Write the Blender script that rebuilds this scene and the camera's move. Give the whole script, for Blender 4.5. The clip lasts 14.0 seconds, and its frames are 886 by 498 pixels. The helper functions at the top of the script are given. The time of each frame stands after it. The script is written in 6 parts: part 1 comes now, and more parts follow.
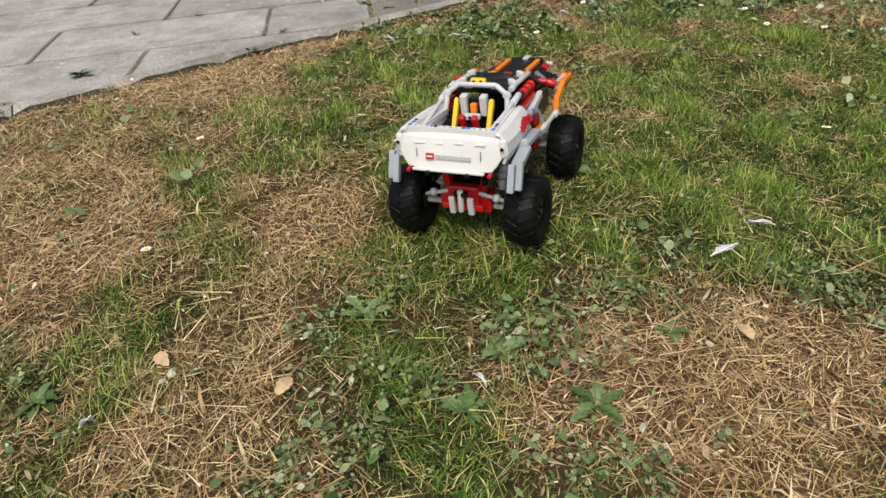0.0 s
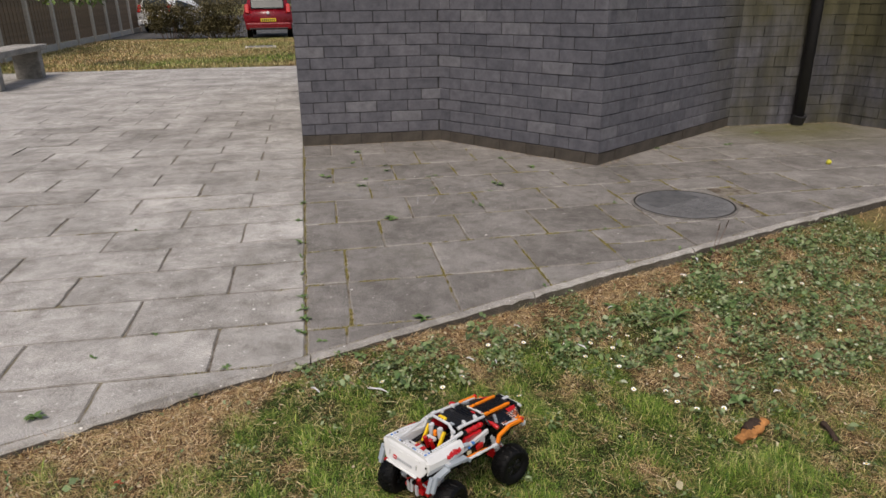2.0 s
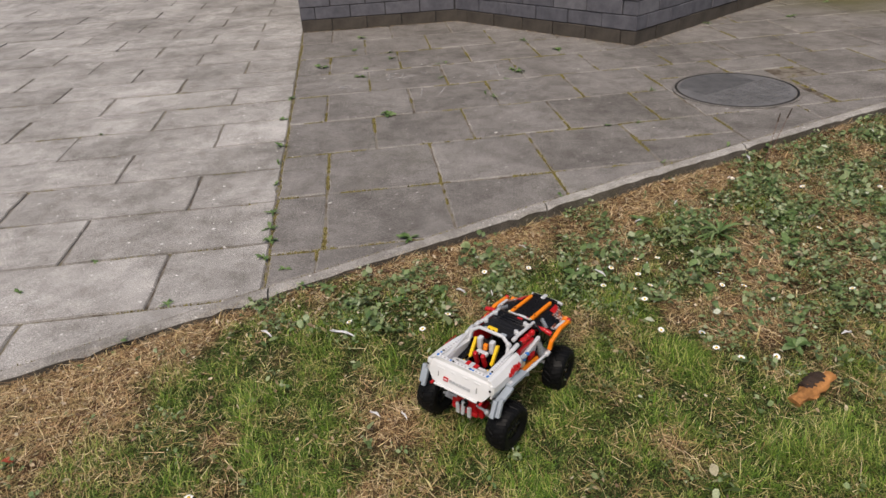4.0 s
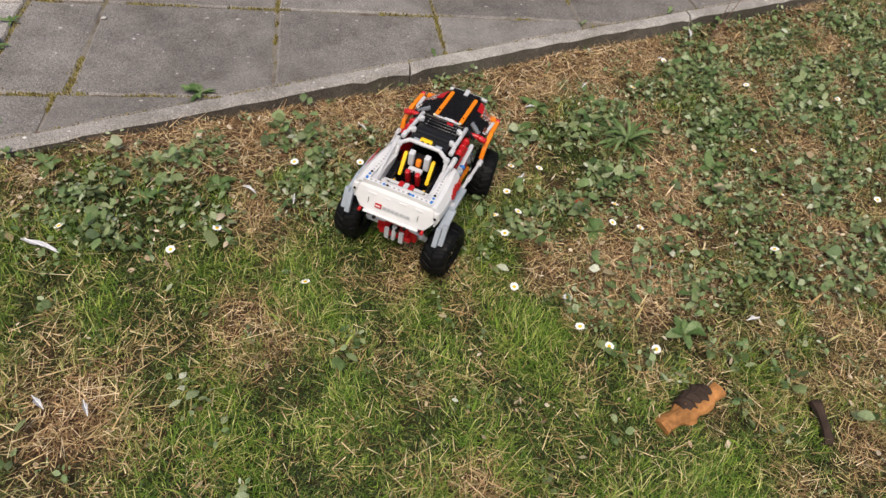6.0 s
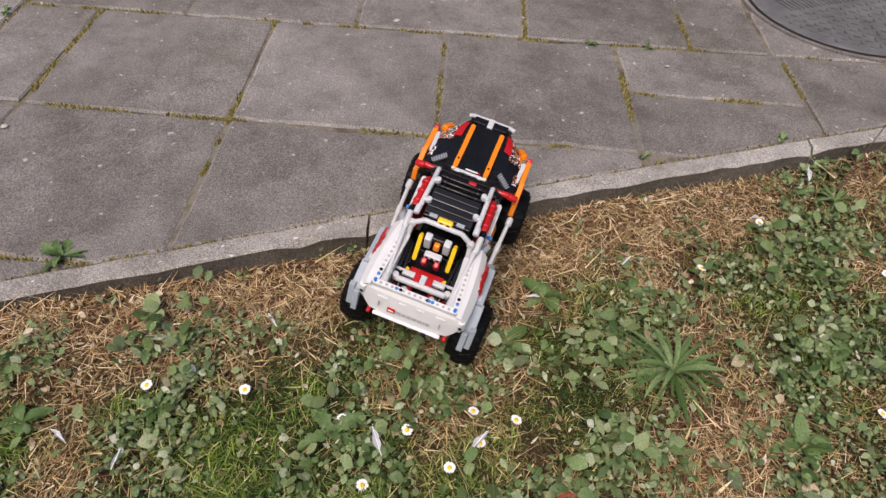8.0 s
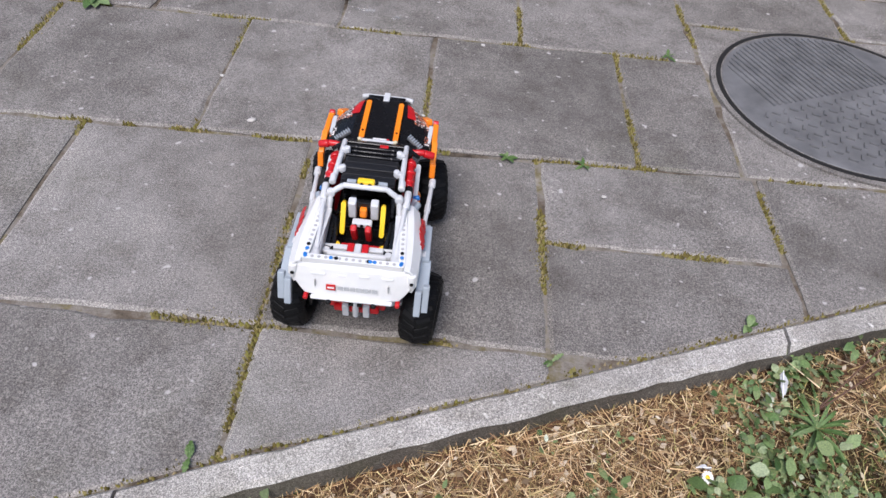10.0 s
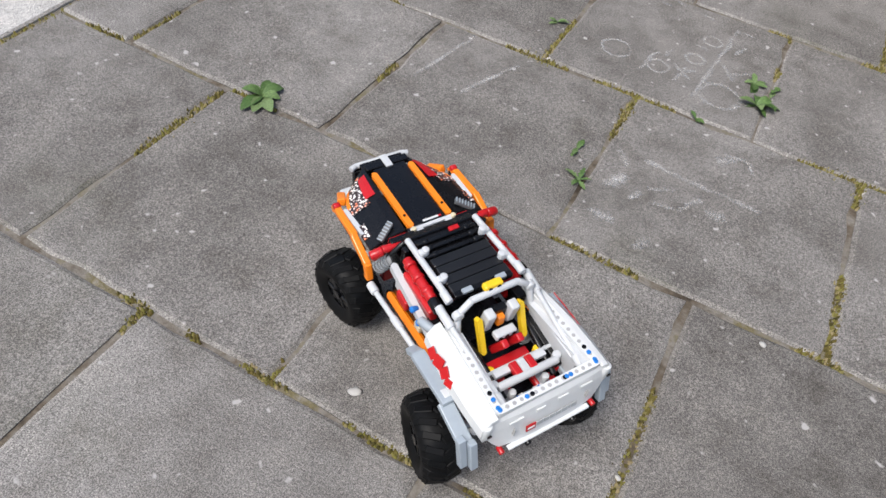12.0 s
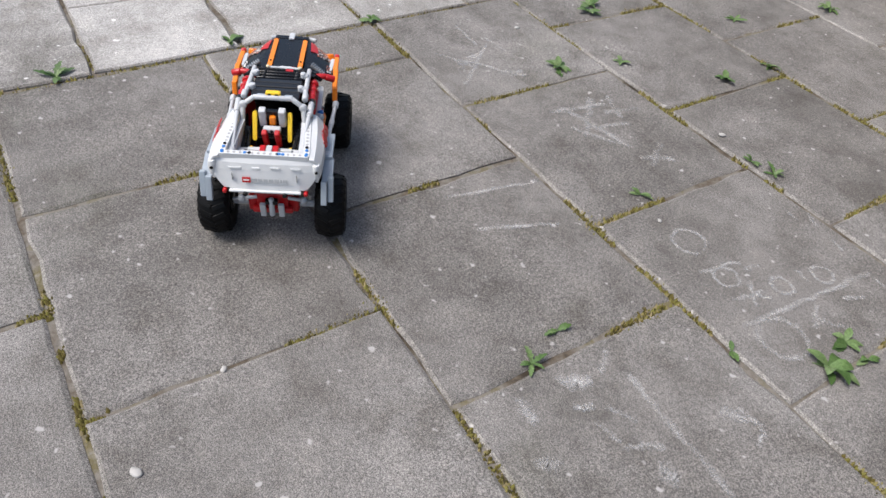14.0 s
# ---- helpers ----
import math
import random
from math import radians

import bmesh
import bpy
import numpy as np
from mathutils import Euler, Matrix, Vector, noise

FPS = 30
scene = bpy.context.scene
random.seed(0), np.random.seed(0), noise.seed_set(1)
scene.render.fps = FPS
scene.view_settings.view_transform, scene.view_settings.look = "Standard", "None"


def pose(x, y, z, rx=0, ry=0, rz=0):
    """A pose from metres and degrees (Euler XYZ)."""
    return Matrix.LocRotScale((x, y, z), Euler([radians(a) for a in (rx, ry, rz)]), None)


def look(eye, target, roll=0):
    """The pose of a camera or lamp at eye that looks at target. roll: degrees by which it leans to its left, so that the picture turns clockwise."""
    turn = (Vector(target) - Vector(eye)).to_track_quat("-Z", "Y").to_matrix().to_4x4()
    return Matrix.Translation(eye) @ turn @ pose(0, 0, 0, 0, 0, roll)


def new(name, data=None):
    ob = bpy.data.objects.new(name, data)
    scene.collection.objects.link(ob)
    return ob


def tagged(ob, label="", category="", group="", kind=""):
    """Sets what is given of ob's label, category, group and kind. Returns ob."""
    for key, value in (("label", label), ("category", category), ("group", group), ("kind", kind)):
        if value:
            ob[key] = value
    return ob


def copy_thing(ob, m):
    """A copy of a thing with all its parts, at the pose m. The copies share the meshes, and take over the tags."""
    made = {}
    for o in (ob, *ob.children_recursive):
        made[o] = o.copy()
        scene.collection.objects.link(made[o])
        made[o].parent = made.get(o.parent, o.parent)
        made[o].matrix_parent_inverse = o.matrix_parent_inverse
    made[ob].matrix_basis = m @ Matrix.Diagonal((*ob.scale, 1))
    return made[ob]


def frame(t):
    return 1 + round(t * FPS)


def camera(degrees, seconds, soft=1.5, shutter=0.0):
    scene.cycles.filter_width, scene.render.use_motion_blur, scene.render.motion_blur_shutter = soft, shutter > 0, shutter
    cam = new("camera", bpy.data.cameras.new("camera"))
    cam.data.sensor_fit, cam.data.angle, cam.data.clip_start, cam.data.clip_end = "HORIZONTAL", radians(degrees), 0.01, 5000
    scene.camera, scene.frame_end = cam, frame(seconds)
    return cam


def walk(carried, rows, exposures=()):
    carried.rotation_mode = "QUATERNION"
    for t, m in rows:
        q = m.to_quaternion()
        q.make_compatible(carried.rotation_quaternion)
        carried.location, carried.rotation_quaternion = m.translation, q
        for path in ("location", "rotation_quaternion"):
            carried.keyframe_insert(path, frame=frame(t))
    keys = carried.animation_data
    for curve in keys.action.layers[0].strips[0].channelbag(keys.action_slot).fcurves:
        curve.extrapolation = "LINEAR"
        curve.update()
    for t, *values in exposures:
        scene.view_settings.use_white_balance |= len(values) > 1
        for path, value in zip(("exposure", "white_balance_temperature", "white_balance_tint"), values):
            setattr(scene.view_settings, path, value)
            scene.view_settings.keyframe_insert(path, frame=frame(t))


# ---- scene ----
cam = camera(67.4, 14.0)
PATH = [
    (0, (-1.0, -2.526, 0.524), (-0.861, -0.889, -0.616), -5.4),
    (0.5, (-1.003, -2.523, 0.555), (-0.729, -0.864, -0.529), -4.3),
    (1, (-0.892, -2.542, 0.81), (-0.583, -0.864, -0.233), -4.3),
    (1.5, (-0.871, -2.539, 1.07), (-0.507, -0.771, 0.208), -2.9),
    (2, (-0.85, -2.557, 1.091), (-0.533, -0.712, 0.386), -0.7),
    (2.5, (-0.818, -2.519, 1.015), (-0.54, -0.731, 0.165), -0.3),
    (2.7, (-0.799, -2.514, 1.011), (-0.537, -0.751, 0.103), -0.7),
    (4.8, (-0.498, -1.905, 0.891), (-0.349, -0.225, -0.183), -3.7),
    (5, (-0.462, -1.859, 0.864), (-0.288, -0.224, -0.275), -2.5),
    (5.5, (-0.387, -1.735, 0.826), (-0.114, -0.233, -0.467), 3.1),
    (6, (-0.315, -1.654, 0.823), (0.05, -0.293, -0.597), 9.4),
    (6.5, (-0.191, -1.51, 0.812), (0.033, -0.151, -0.638), 5.4),
    (7, (-0.13, -1.376, 0.828), (-0.225, 0.033, -0.588), -1.0),
    (7.5, (-0.03, -1.178, 0.804), (-0.11, 0.239, -0.605), 0.3),
    (8, (0.021, -1.072, 0.783), (0.039, 0.319, -0.654), 5.1),
    (8.2, (0.077, -1.012, 0.771), (0.098, 0.371, -0.673), 4.9),
    (10.3, (0.239, -0.448, 0.76), (0.287, 0.912, -0.706), 7.4),
    (10.5, (0.249, -0.383, 0.741), (0.294, 0.98, -0.721), 7.4),
    (11, (0.237, -0.212, 0.729), (0.006, 1.156, -0.711), 5.6),
    (11.5, (0.21, 0.016, 0.706), (-0.128, 1.344, -0.751), 6.4),
    (12, (0.086, 0.13, 0.723), (-0.395, 1.322, -0.809), 9.5),
    (12.5, (0.089, 0.158, 0.733), (-0.44, 1.242, -0.863), 10.5),
    (13, (0.155, 0.181, 0.768), (-0.659, 1.16, -0.774), 5.3),
    (13.5, (0.356, 0.267, 0.767), (-0.653, 1.245, -0.657), 6.1),
    (14, (0.328, 0.484, 0.742), (-0.81, 1.354, -0.653), 8.3),
]
walk(cam, [(t, look(eye, target, roll)) for t, eye, target, roll in PATH],
     [(0, 0.22, 6850, 9), (1.0, 0.17, 6850, 10), (2.0, 0.03, 6800, 12), (5, 0.07, 6850, 13), (6, 0.22, 6850, 13), (6.5, 0.30, 6850, 17), (7.5, 0.17, 6800, 19), (8.2, 0.14, 6700, 18), (10.3, 0.46, 5950, 13), (11, 0.44, 6120, 9), (12.5, 0.43, 6180, 9), (14, 0.49, 6200, 10)])

# ---- world, sun, exposure ----
SUN_UP, SUN_TURN = 60.0, 200.0
world = bpy.data.worlds.new("sky")
scene.world = world
world.use_nodes = True
wn = world.node_tree.nodes
sky = wn.new("ShaderNodeTexSky")
sky.sky_type = "NISHITA"
sky.sun_disc = False
sky.sun_elevation = radians(SUN_UP)
sky.sun_rotation = radians(SUN_TURN)
sky.dust_density = 4.0
sky.air_density = 1.2
wn["Background"].inputs["Strength"].default_value = 0.13
world.node_tree.links.new(sky.outputs["Color"], wn["Background"].inputs["Color"])
sun = new("sun", bpy.data.lights.new("sun", "SUN"))
sun.data.energy = 2.1
sun.data.angle = radians(24)
sun.data.color = (1.0, 0.95, 0.88)
su, st = radians(SUN_UP), radians(SUN_TURN)
sun.matrix_world = look((0, 0, 0), (-math.cos(su) * math.sin(st), -math.cos(su) * math.cos(st), -math.sin(su)))
scene.view_settings.exposure = 0.0


# ---- materials ----
class Nodes:
    """A short hand for one node material."""

    def __init__(self, name, rough=0.8, metal=0.0, spec=0.5):
        self.m = bpy.data.materials.new(name)
        self.m.use_nodes = True
        self.t = self.m.node_tree
        self.b = self.t.nodes["Principled BSDF"]
        self.b.inputs["Roughness"].default_value = rough
        self.b.inputs["Metallic"].default_value = metal
        self.b.inputs["Specular IOR Level"].default_value = spec
        self.coord = None

    def n(self, kind, **props):
        node = self.t.nodes.new(kind)
        for key, value in props.items():
            if key == "data_type":
                node.data_type = value
            elif key == "blend":
                node.blend_type = value
            elif key == "attribute":
                node.attribute_name = value
            elif key == "operation":
                node.operation = value
            elif key == "feature":
                node.feature = value
        return node

    def link(self, a, b):
        self.t.links.new(a, b)

    def where(self, world_space=False):
        if world_space:
            return self.n("ShaderNodeNewGeometry").outputs["Position"]
        return self.n("ShaderNodeTexCoord").outputs["Object"]

    def noise(self, scale, detail=4.0, rough=0.6, at=None, world_space=False):
        node = self.n("ShaderNodeTexNoise")
        node.inputs["Scale"].default_value = scale
        node.inputs["Detail"].default_value = detail
        node.inputs["Roughness"].default_value = rough
        self.link(at if at is not None else self.where(world_space), node.inputs["Vector"])
        return node.outputs["Fac"]

    def ramp(self, fac, stops):
        node = self.n("ShaderNodeValToRGB")
        e = node.color_ramp.elements
        while len(e) < len(stops):
            e.new(0.5)
        for k, (p, c) in enumerate(stops):
            e[k].position = p
            e[k].color = (*c, 1) if len(c) == 3 else c
        self.link(fac, node.inputs["Fac"])
        return node.outputs["Color"]

    def mix(self, fac, a, b, blend="MIX"):
        node = self.n("ShaderNodeMix", data_type="RGBA")
        node.blend_type = blend
        for sock, value in ((node.inputs[0], fac), (node.inputs[6], a), (node.inputs[7], b)):
            if isinstance(value, (int, float)):
                sock.default_value = value
            elif isinstance(value, tuple):
                sock.default_value = (*value, 1)
            else:
                self.link(value, sock)
        return node.outputs[2]

    def bump(self, height, strength=0.3, distance=0.002):
        node = self.n("ShaderNodeBump")
        node.inputs["Strength"].default_value = strength
        node.inputs["Distance"].default_value = distance
        self.link(height, node.inputs["Height"])
        self.link(node.outputs["Normal"], self.b.inputs["Normal"])

    def color(self, value):
        if isinstance(value, tuple):
            self.b.inputs["Base Color"].default_value = (*value, 1)
        else:
            self.link(value, self.b.inputs["Base Color"])
        return self


def concrete(name, dark, mid, light, moss=0.0):
    k = Nodes(name, 0.9, 0, 0.25)
    at = k.where(True)
    big = k.noise(2.3, 5, 0.6, at)
    c = k.ramp(big, [(0.3, dark), (0.5, mid), (0.72, light)])
    r = k.n("ShaderNodeObjectInfo").outputs["Random"]
    c = k.mix(0.8, c, k.ramp(r, [(0.0, (0.82, 0.81, 0.80)), (1.0, (1.12, 1.12, 1.12))]), "MULTIPLY")
    blotch = k.noise(11, 6, 0.7, at)
    c = k.mix(0.75, c, k.ramp(blotch, [(0.33, (0.60, 0.58, 0.55)), (0.52, (1, 1, 1)), (0.7, (1.28, 1.27, 1.25))]), "MULTIPLY")
    grain = k.noise(230, 3, 0.7, at)
    c = k.mix(0.5, c, k.ramp(grain, [(0.36, (0.55, 0.55, 0.55)), (0.5, (1, 1, 1)), (0.66, (1.5, 1.48, 1.45))]), "MULTIPLY")
    grit = k.noise(620, 2, 0.6, at)
    c = k.mix(0.85, c, k.ramp(grit, [(0.34, (0.38, 0.37, 0.36)), (0.5, (1, 1, 1)), (0.66, (1.8, 1.78, 1.75))]), "MULTIPLY")
    spots = k.noise(55, 2, 0.4, at)
    c = k.mix(k.ramp(spots, [(0.70, (0, 0, 0)), (0.76, (1, 1, 1))]), c, tuple(min(1, v * 1.7) for v in light))
    if moss:
        g = k.noise(1.7, 5, 0.65, at)
        c = k.mix(k.ramp(g, [(0.56, (0, 0, 0)), (0.75, (moss, moss, moss))]), c, (0.10, 0.105, 0.045))
        # green film in the damp corner by the downpipe
        far = k.n("ShaderNodeVectorMath", operation="DISTANCE")
        k.link(at, far.inputs[0])
        far.inputs[1].default_value = (3.1, 2.7, 0.0)
        damp = k.ramp(far.outputs["Value"], [(0.35, (1, 1, 1)), (1.2, (0, 0, 0))])
        c = k.mix(k.mix(1.0, damp, k.ramp(g, [(0.3, (0.35, 0.35, 0.35)), (0.6, (0.9, 0.9, 0.9))]), "MULTIPLY"), c, (0.098, 0.092, 0.034))
    k.color(c)
    k.bump(grain, 0.5, 0.0015)
    return k.m


def plain(name, rgb, rough=0.5, metal=0.0, spec=0.5, vary=0.12, scale=30, bump=0.0):
    k = Nodes(name, rough, metal, spec)
    lo, hi = tuple(v * (1 - vary) for v in rgb), tuple(min(1, v * (1 + vary)) for v in rgb)
    n1 = k.noise(scale, 5, 0.65)
    k.color(k.ramp(n1, [(0.3, lo), (0.7, hi)]))
    rr = k.n("ShaderNodeMapRange")
    rr.inputs[3].default_value, rr.inputs[4].default_value = max(0.05, rough - 0.1), min(1, rough + 0.12)
    k.link(n1, rr.inputs[0])
    k.link(rr.outputs[0], k.b.inputs["Roughness"])
    if bump:
        k.bump(k.noise(scale * 6, 3), bump, 0.001)
    return k.m


M = {}
M["slab_dark"] = concrete("weathered_concrete", (0.118, 0.110, 0.102), (0.172, 0.162, 0.152), (0.228, 0.217, 0.206), 0.2)
M["slab_rim"] = concrete("worn_rim_concrete", (0.15, 0.14, 0.128), (0.215, 0.203, 0.188), (0.29, 0.275, 0.26), 0.5)
M["slab_light"] = concrete("pale_concrete", (0.19, 0.181, 0.168), (0.305, 0.294, 0.279), (0.41, 0.398, 0.382))
M["kerb"] = concrete("kerb_concrete", (0.17, 0.16, 0.145), (0.275, 0.262, 0.243), (0.40, 0.385, 0.36), 0.25)
M["kerb_face"] = concrete("dark_face_concrete", (0.040, 0.035, 0.028), (0.075, 0.066, 0.054), (0.13, 0.118, 0.10), 0.5)
M["bench"] = concrete("bench_concrete", (0.20, 0.19, 0.175), (0.28, 0.27, 0.25), (0.36, 0.34, 0.32))


def brick_material():
    k = Nodes("grey_brick", 0.85, 0, 0.3)
    at = k.where(True)
    r = k.n("ShaderNodeObjectInfo").outputs["Random"]
    isl = k.n("ShaderNodeNewGeometry").outputs["Random Per Island"]
    add = k.n("ShaderNodeMath", operation="ADD")
    k.link(r, add.inputs[0])
    k.link(isl, add.inputs[1])
    fr = k.n("ShaderNodeMath", operation="FRACT")
    k.link(add.outputs[0], fr.inputs[0])
    c = k.ramp(fr.outputs[0], [(0.0, (0.086, 0.086, 0.099)), (0.5, (0.100, 0.099, 0.113)), (0.9, (0.112, 0.110, 0.124)), (1.0, (0.140, 0.138, 0.150))])
    n1 = k.noise(14, 5, 0.7, at)
    c = k.mix(0.7, c, k.ramp(n1, [(0.3, (0.6, 0.6, 0.62)), (0.7, (1.4, 1.4, 1.4))]), "MULTIPLY")
    sep = k.n("ShaderNodeSeparateXYZ")
    k.link(at, sep.inputs[0])
    # algae on the damp recess by the downpipe
    mask = k.ramp(k.noise(1.3, 5, 0.6, at), [(0.38, (0, 0, 0)), (0.62, (1, 1, 1))])
    side = k.n("ShaderNodeMapRange")
    side.inputs[1].default_value, side.inputs[2].default_value = 2.2, 2.9
    k.link(sep.outputs[0], side.inputs[0])
    c = k.mix(k.mix(1.0, mask, side.outputs[0], "MULTIPLY"), c, (0.088, 0.082, 0.045))
    # dark run-off streaks, long in the upright
    tall = k.n("ShaderNodeMapping")
    tall.inputs["Scale"].default_value = (7.0, 7.0, 0.8)
    k.link(at, tall.inputs["Vector"])
    streak = k.ramp(k.noise(1.0, 5, 0.65, tall.outputs[0]), [(0.40, (0.42, 0.42, 0.40)), (0.58, (1, 1, 1))])
    c = k.mix(k.mix(0.75, (0, 0, 0), side.outputs[0]), c, streak, "MULTIPLY")
    k.color(c)
    k.bump(k.noise(90, 4, 0.7, at), 0.5, 0.002)
    return k.m


M["brick"] = brick_material()
M["foot_brick"] = plain("brown_foot_brick", (0.062, 0.053, 0.044), 0.85, 0, 0.3, 0.35, 9, 0.4)
k = Nodes("mortar", 0.95)
k.color(k.ramp(k.noise(40, 4), [(0.3, (0.022, 0.021, 0.021)), (0.7, (0.055, 0.053, 0.052))]))
M["mortar"] = k.m
k = Nodes("joint_soil", 0.95, 0, 0.1)
c = k.ramp(k.noise(9, 6, 0.7, None, True), [(0.34, (0.050, 0.040, 0.030)), (0.43, (0.12, 0.098, 0.074)), (0.52, (0.20, 0.182, 0.158)), (0.60, (0.14, 0.118, 0.062)), (0.72, (0.30, 0.28, 0.25))])
k.color(c)
k.bump(k.noise(150, 3, 0.6, None, True), 0.7, 0.004)
M["joint"] = k.m
k = Nodes("moss", 0.95, 0, 0.1)
k.color(k.ramp(k.n("ShaderNodeNewGeometry").outputs["Random Per Island"], [(0, (0.045, 0.040, 0.014)), (0.4, (0.115, 0.092, 0.030)), (0.75, (0.165, 0.155, 0.042)), (1, (0.26, 0.21, 0.12))]))
M["moss"] = k.m


def soil_material():
    k = Nodes("gap_shaded_soil", 0.95, 0, 0.15)
    at = k.where(True)
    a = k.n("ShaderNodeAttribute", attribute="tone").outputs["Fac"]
    # brown soil; near black where green, painting in the shade between blades
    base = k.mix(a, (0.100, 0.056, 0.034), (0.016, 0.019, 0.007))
    # past the fine blades the sheet itself has the lawn's colour
    away = k.n("ShaderNodeAttribute", attribute="away").outputs["Fac"]
    lawn = k.ramp(k.noise(1.1, 5, 0.65, at), [(0.35, (0.185, 0.128, 0.07)), (0.5, (0.125, 0.122, 0.045)), (0.65, (0.085, 0.105, 0.03))])
    base = k.mix(away, base, lawn)
    fine = k.noise(60, 6, 0.75, at)
    c = k.mix(0.9, base, k.ramp(fine, [(0.3, (0.35, 0.33, 0.3)), (0.5, (0.9, 0.9, 0.9)), (0.68, (1.7, 1.6, 1.45))]), "MULTIPLY")
    c = k.mix(0.7, c, k.ramp(k.noise(3, 5, 0.6, at), [(0.3, (0.7, 0.7, 0.68)), (0.7, (1.25, 1.2, 1.1))]), "MULTIPLY")
    k.color(c)
    k.bump(fine, 0.8, 0.01)
    return k.m


M["soil"] = soil_material()


def blade_material(name, dry, green, rough=0.6):
    k = Nodes(name, rough, 0, 0.3)
    a = k.n("ShaderNodeAttribute", attribute="tone").outputs["Fac"]
    isl = k.n("ShaderNodeNewGeometry").outputs["Random Per Island"]
    d = k.ramp(isl, dry)
    g = k.ramp(isl, green)
    k.color(k.mix(a, d, g))
    k.b.inputs["Subsurface Weight"].default_value = 0.0
    return k.m


M["grass"] = blade_material("grass_blades", [(0, (0.13, 0.066, 0.032)), (0.35, (0.37, 0.215, 0.100)), (0.75, (0.60, 0.415, 0.215)), (1, (0.86, 0.70, 0.46))], [(0, (0.022, 0.056, 0.006)), (0.4, (0.078, 0.160, 0.014)), (0.78, (0.205, 0.315, 0.034)), (0.93, (0.38, 0.41, 0.11)), (1, (0.62, 0.56, 0.26))])
# darker copy of the grass tones: shade between the blades, put into the colour
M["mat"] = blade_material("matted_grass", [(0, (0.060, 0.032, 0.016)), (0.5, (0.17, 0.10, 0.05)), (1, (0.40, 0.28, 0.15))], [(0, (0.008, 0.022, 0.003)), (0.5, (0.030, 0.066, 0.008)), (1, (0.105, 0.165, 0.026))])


def leaf_material():
    k = Nodes("weed_leaves", 0.4, 0, 0.45)
    a = k.n("ShaderNodeAttribute", attribute="tone").outputs["Fac"]
    isl = k.n("ShaderNodeNewGeometry").outputs["Random Per Island"]
    d = k.ramp(isl, [(0, (0.16, 0.09, 0.05)), (0.6, (0.34, 0.24, 0.14)), (1, (0.62, 0.53, 0.40))])
    g = k.ramp(isl, [(0, (0.032, 0.074, 0.016)), (0.4, (0.085, 0.155, 0.042)), (0.8, (0.145, 0.220, 0.074)), (0.96, (0.24, 0.30, 0.16)), (1, (0.42, 0.46, 0.35))])
    c = k.mix(a, d, g)
    at = k.where(True)
    veins = k.noise(420, 4, 0.7, at)
    c = k.mix(0.8, c, k.ramp(veins, [(0.32, (0.55, 0.58, 0.55)), (0.5, (1, 1, 1)), (0.68, (1.55, 1.5, 1.55))]), "MULTIPLY")
    k.color(c)
    k.bump(veins, 0.6, 0.002)
    return k.m


M["leaf"] = leaf_material()


M["white"] = plain("white_plastic", (0.655, 0.66, 0.655), 0.32, 0, 0.5, 0.05, 25)
M["lgrey"] = plain("light_grey_plastic", (0.52, 0.53, 0.54), 0.32, 0, 0.4, 0.06, 40)
M["dgrey"] = plain("bluish_grey_plastic", (0.31, 0.35, 0.39), 0.38, 0, 0.5, 0.08, 30)
M["black"] = plain("black_plastic", (0.005, 0.005, 0.006), 0.26, 0, 0.34, 0.2, 40)
M["red"] = plain("red_plastic", (0.45, 0.008, 0.011), 0.3, 0, 0.5, 0.08, 40)
M["orange"] = plain("orange_plastic", (0.82, 0.215, 0.008), 0.3, 0, 0.5, 0.05, 40)
M["yellow"] = plain("yellow_plastic", (0.80, 0.52, 0.015), 0.3, 0, 0.5, 0.05, 40)
M["blue"] = plain("blue_plastic", (0.02, 0.17, 0.52), 0.3, 0, 0.5, 0.05, 40)
M["tan"] = plain("tan_plastic", (0.62, 0.54, 0.36), 0.35, 0, 0.5, 0.05, 40)
M["rubber"] = plain("tyre_rubber", (0.0042, 0.0042, 0.0045), 0.5, 0, 0.14, 0.35, 25, 0.15)
M["decal_grey"] = plain("print_grey", (0.40, 0.41, 0.42), 0.35)
M["iron"] = plain("cast_iron", (0.15, 0.15, 0.152), 0.6, 0.25, 0.5, 0.3, 14, 0.3)
M["iron_edge"] = plain("iron_frame", (0.022, 0.021, 0.020), 0.65, 0.4, 0.5, 0.3, 20, 0.2)
M["chip"] = plain("pale_stone", (0.45, 0.43, 0.40), 0.7, 0, 0.3, 0.15, 60)
M["petal"] = plain("daisy_petal", (0.85, 0.85, 0.83), 0.5, 0, 0.2, 0.04, 80)
M["daisy_eye"] = plain("daisy_centre", (0.78, 0.52, 0.03), 0.7, 0, 0.2, 0.2, 200)
M["feather"] = plain("feather_down", (0.52, 0.52, 0.53), 0.8, 0, 0.2, 0.15, 120)
M["wood_rot"] = plain("rotten_wood", (0.33, 0.15, 0.05), 0.8, 0, 0.2, 0.55, 35, 0.7)
M["char"] = plain("charred_wood", (0.045, 0.03, 0.022), 0.85, 0, 0.2, 0.4, 40, 0.7)
M["pipe"] = plain("black_pipe_paint", (0.018, 0.018, 0.02), 0.45, 0, 0.5, 0.3, 12)
M["fence"] = plain("fence_timber", (0.23, 0.165, 0.11), 0.85, 0, 0.2, 0.3, 9, 0.3)
M["post"] = plain("concrete_post", (0.48, 0.44, 0.38), 0.9, 0, 0.2, 0.15, 12)
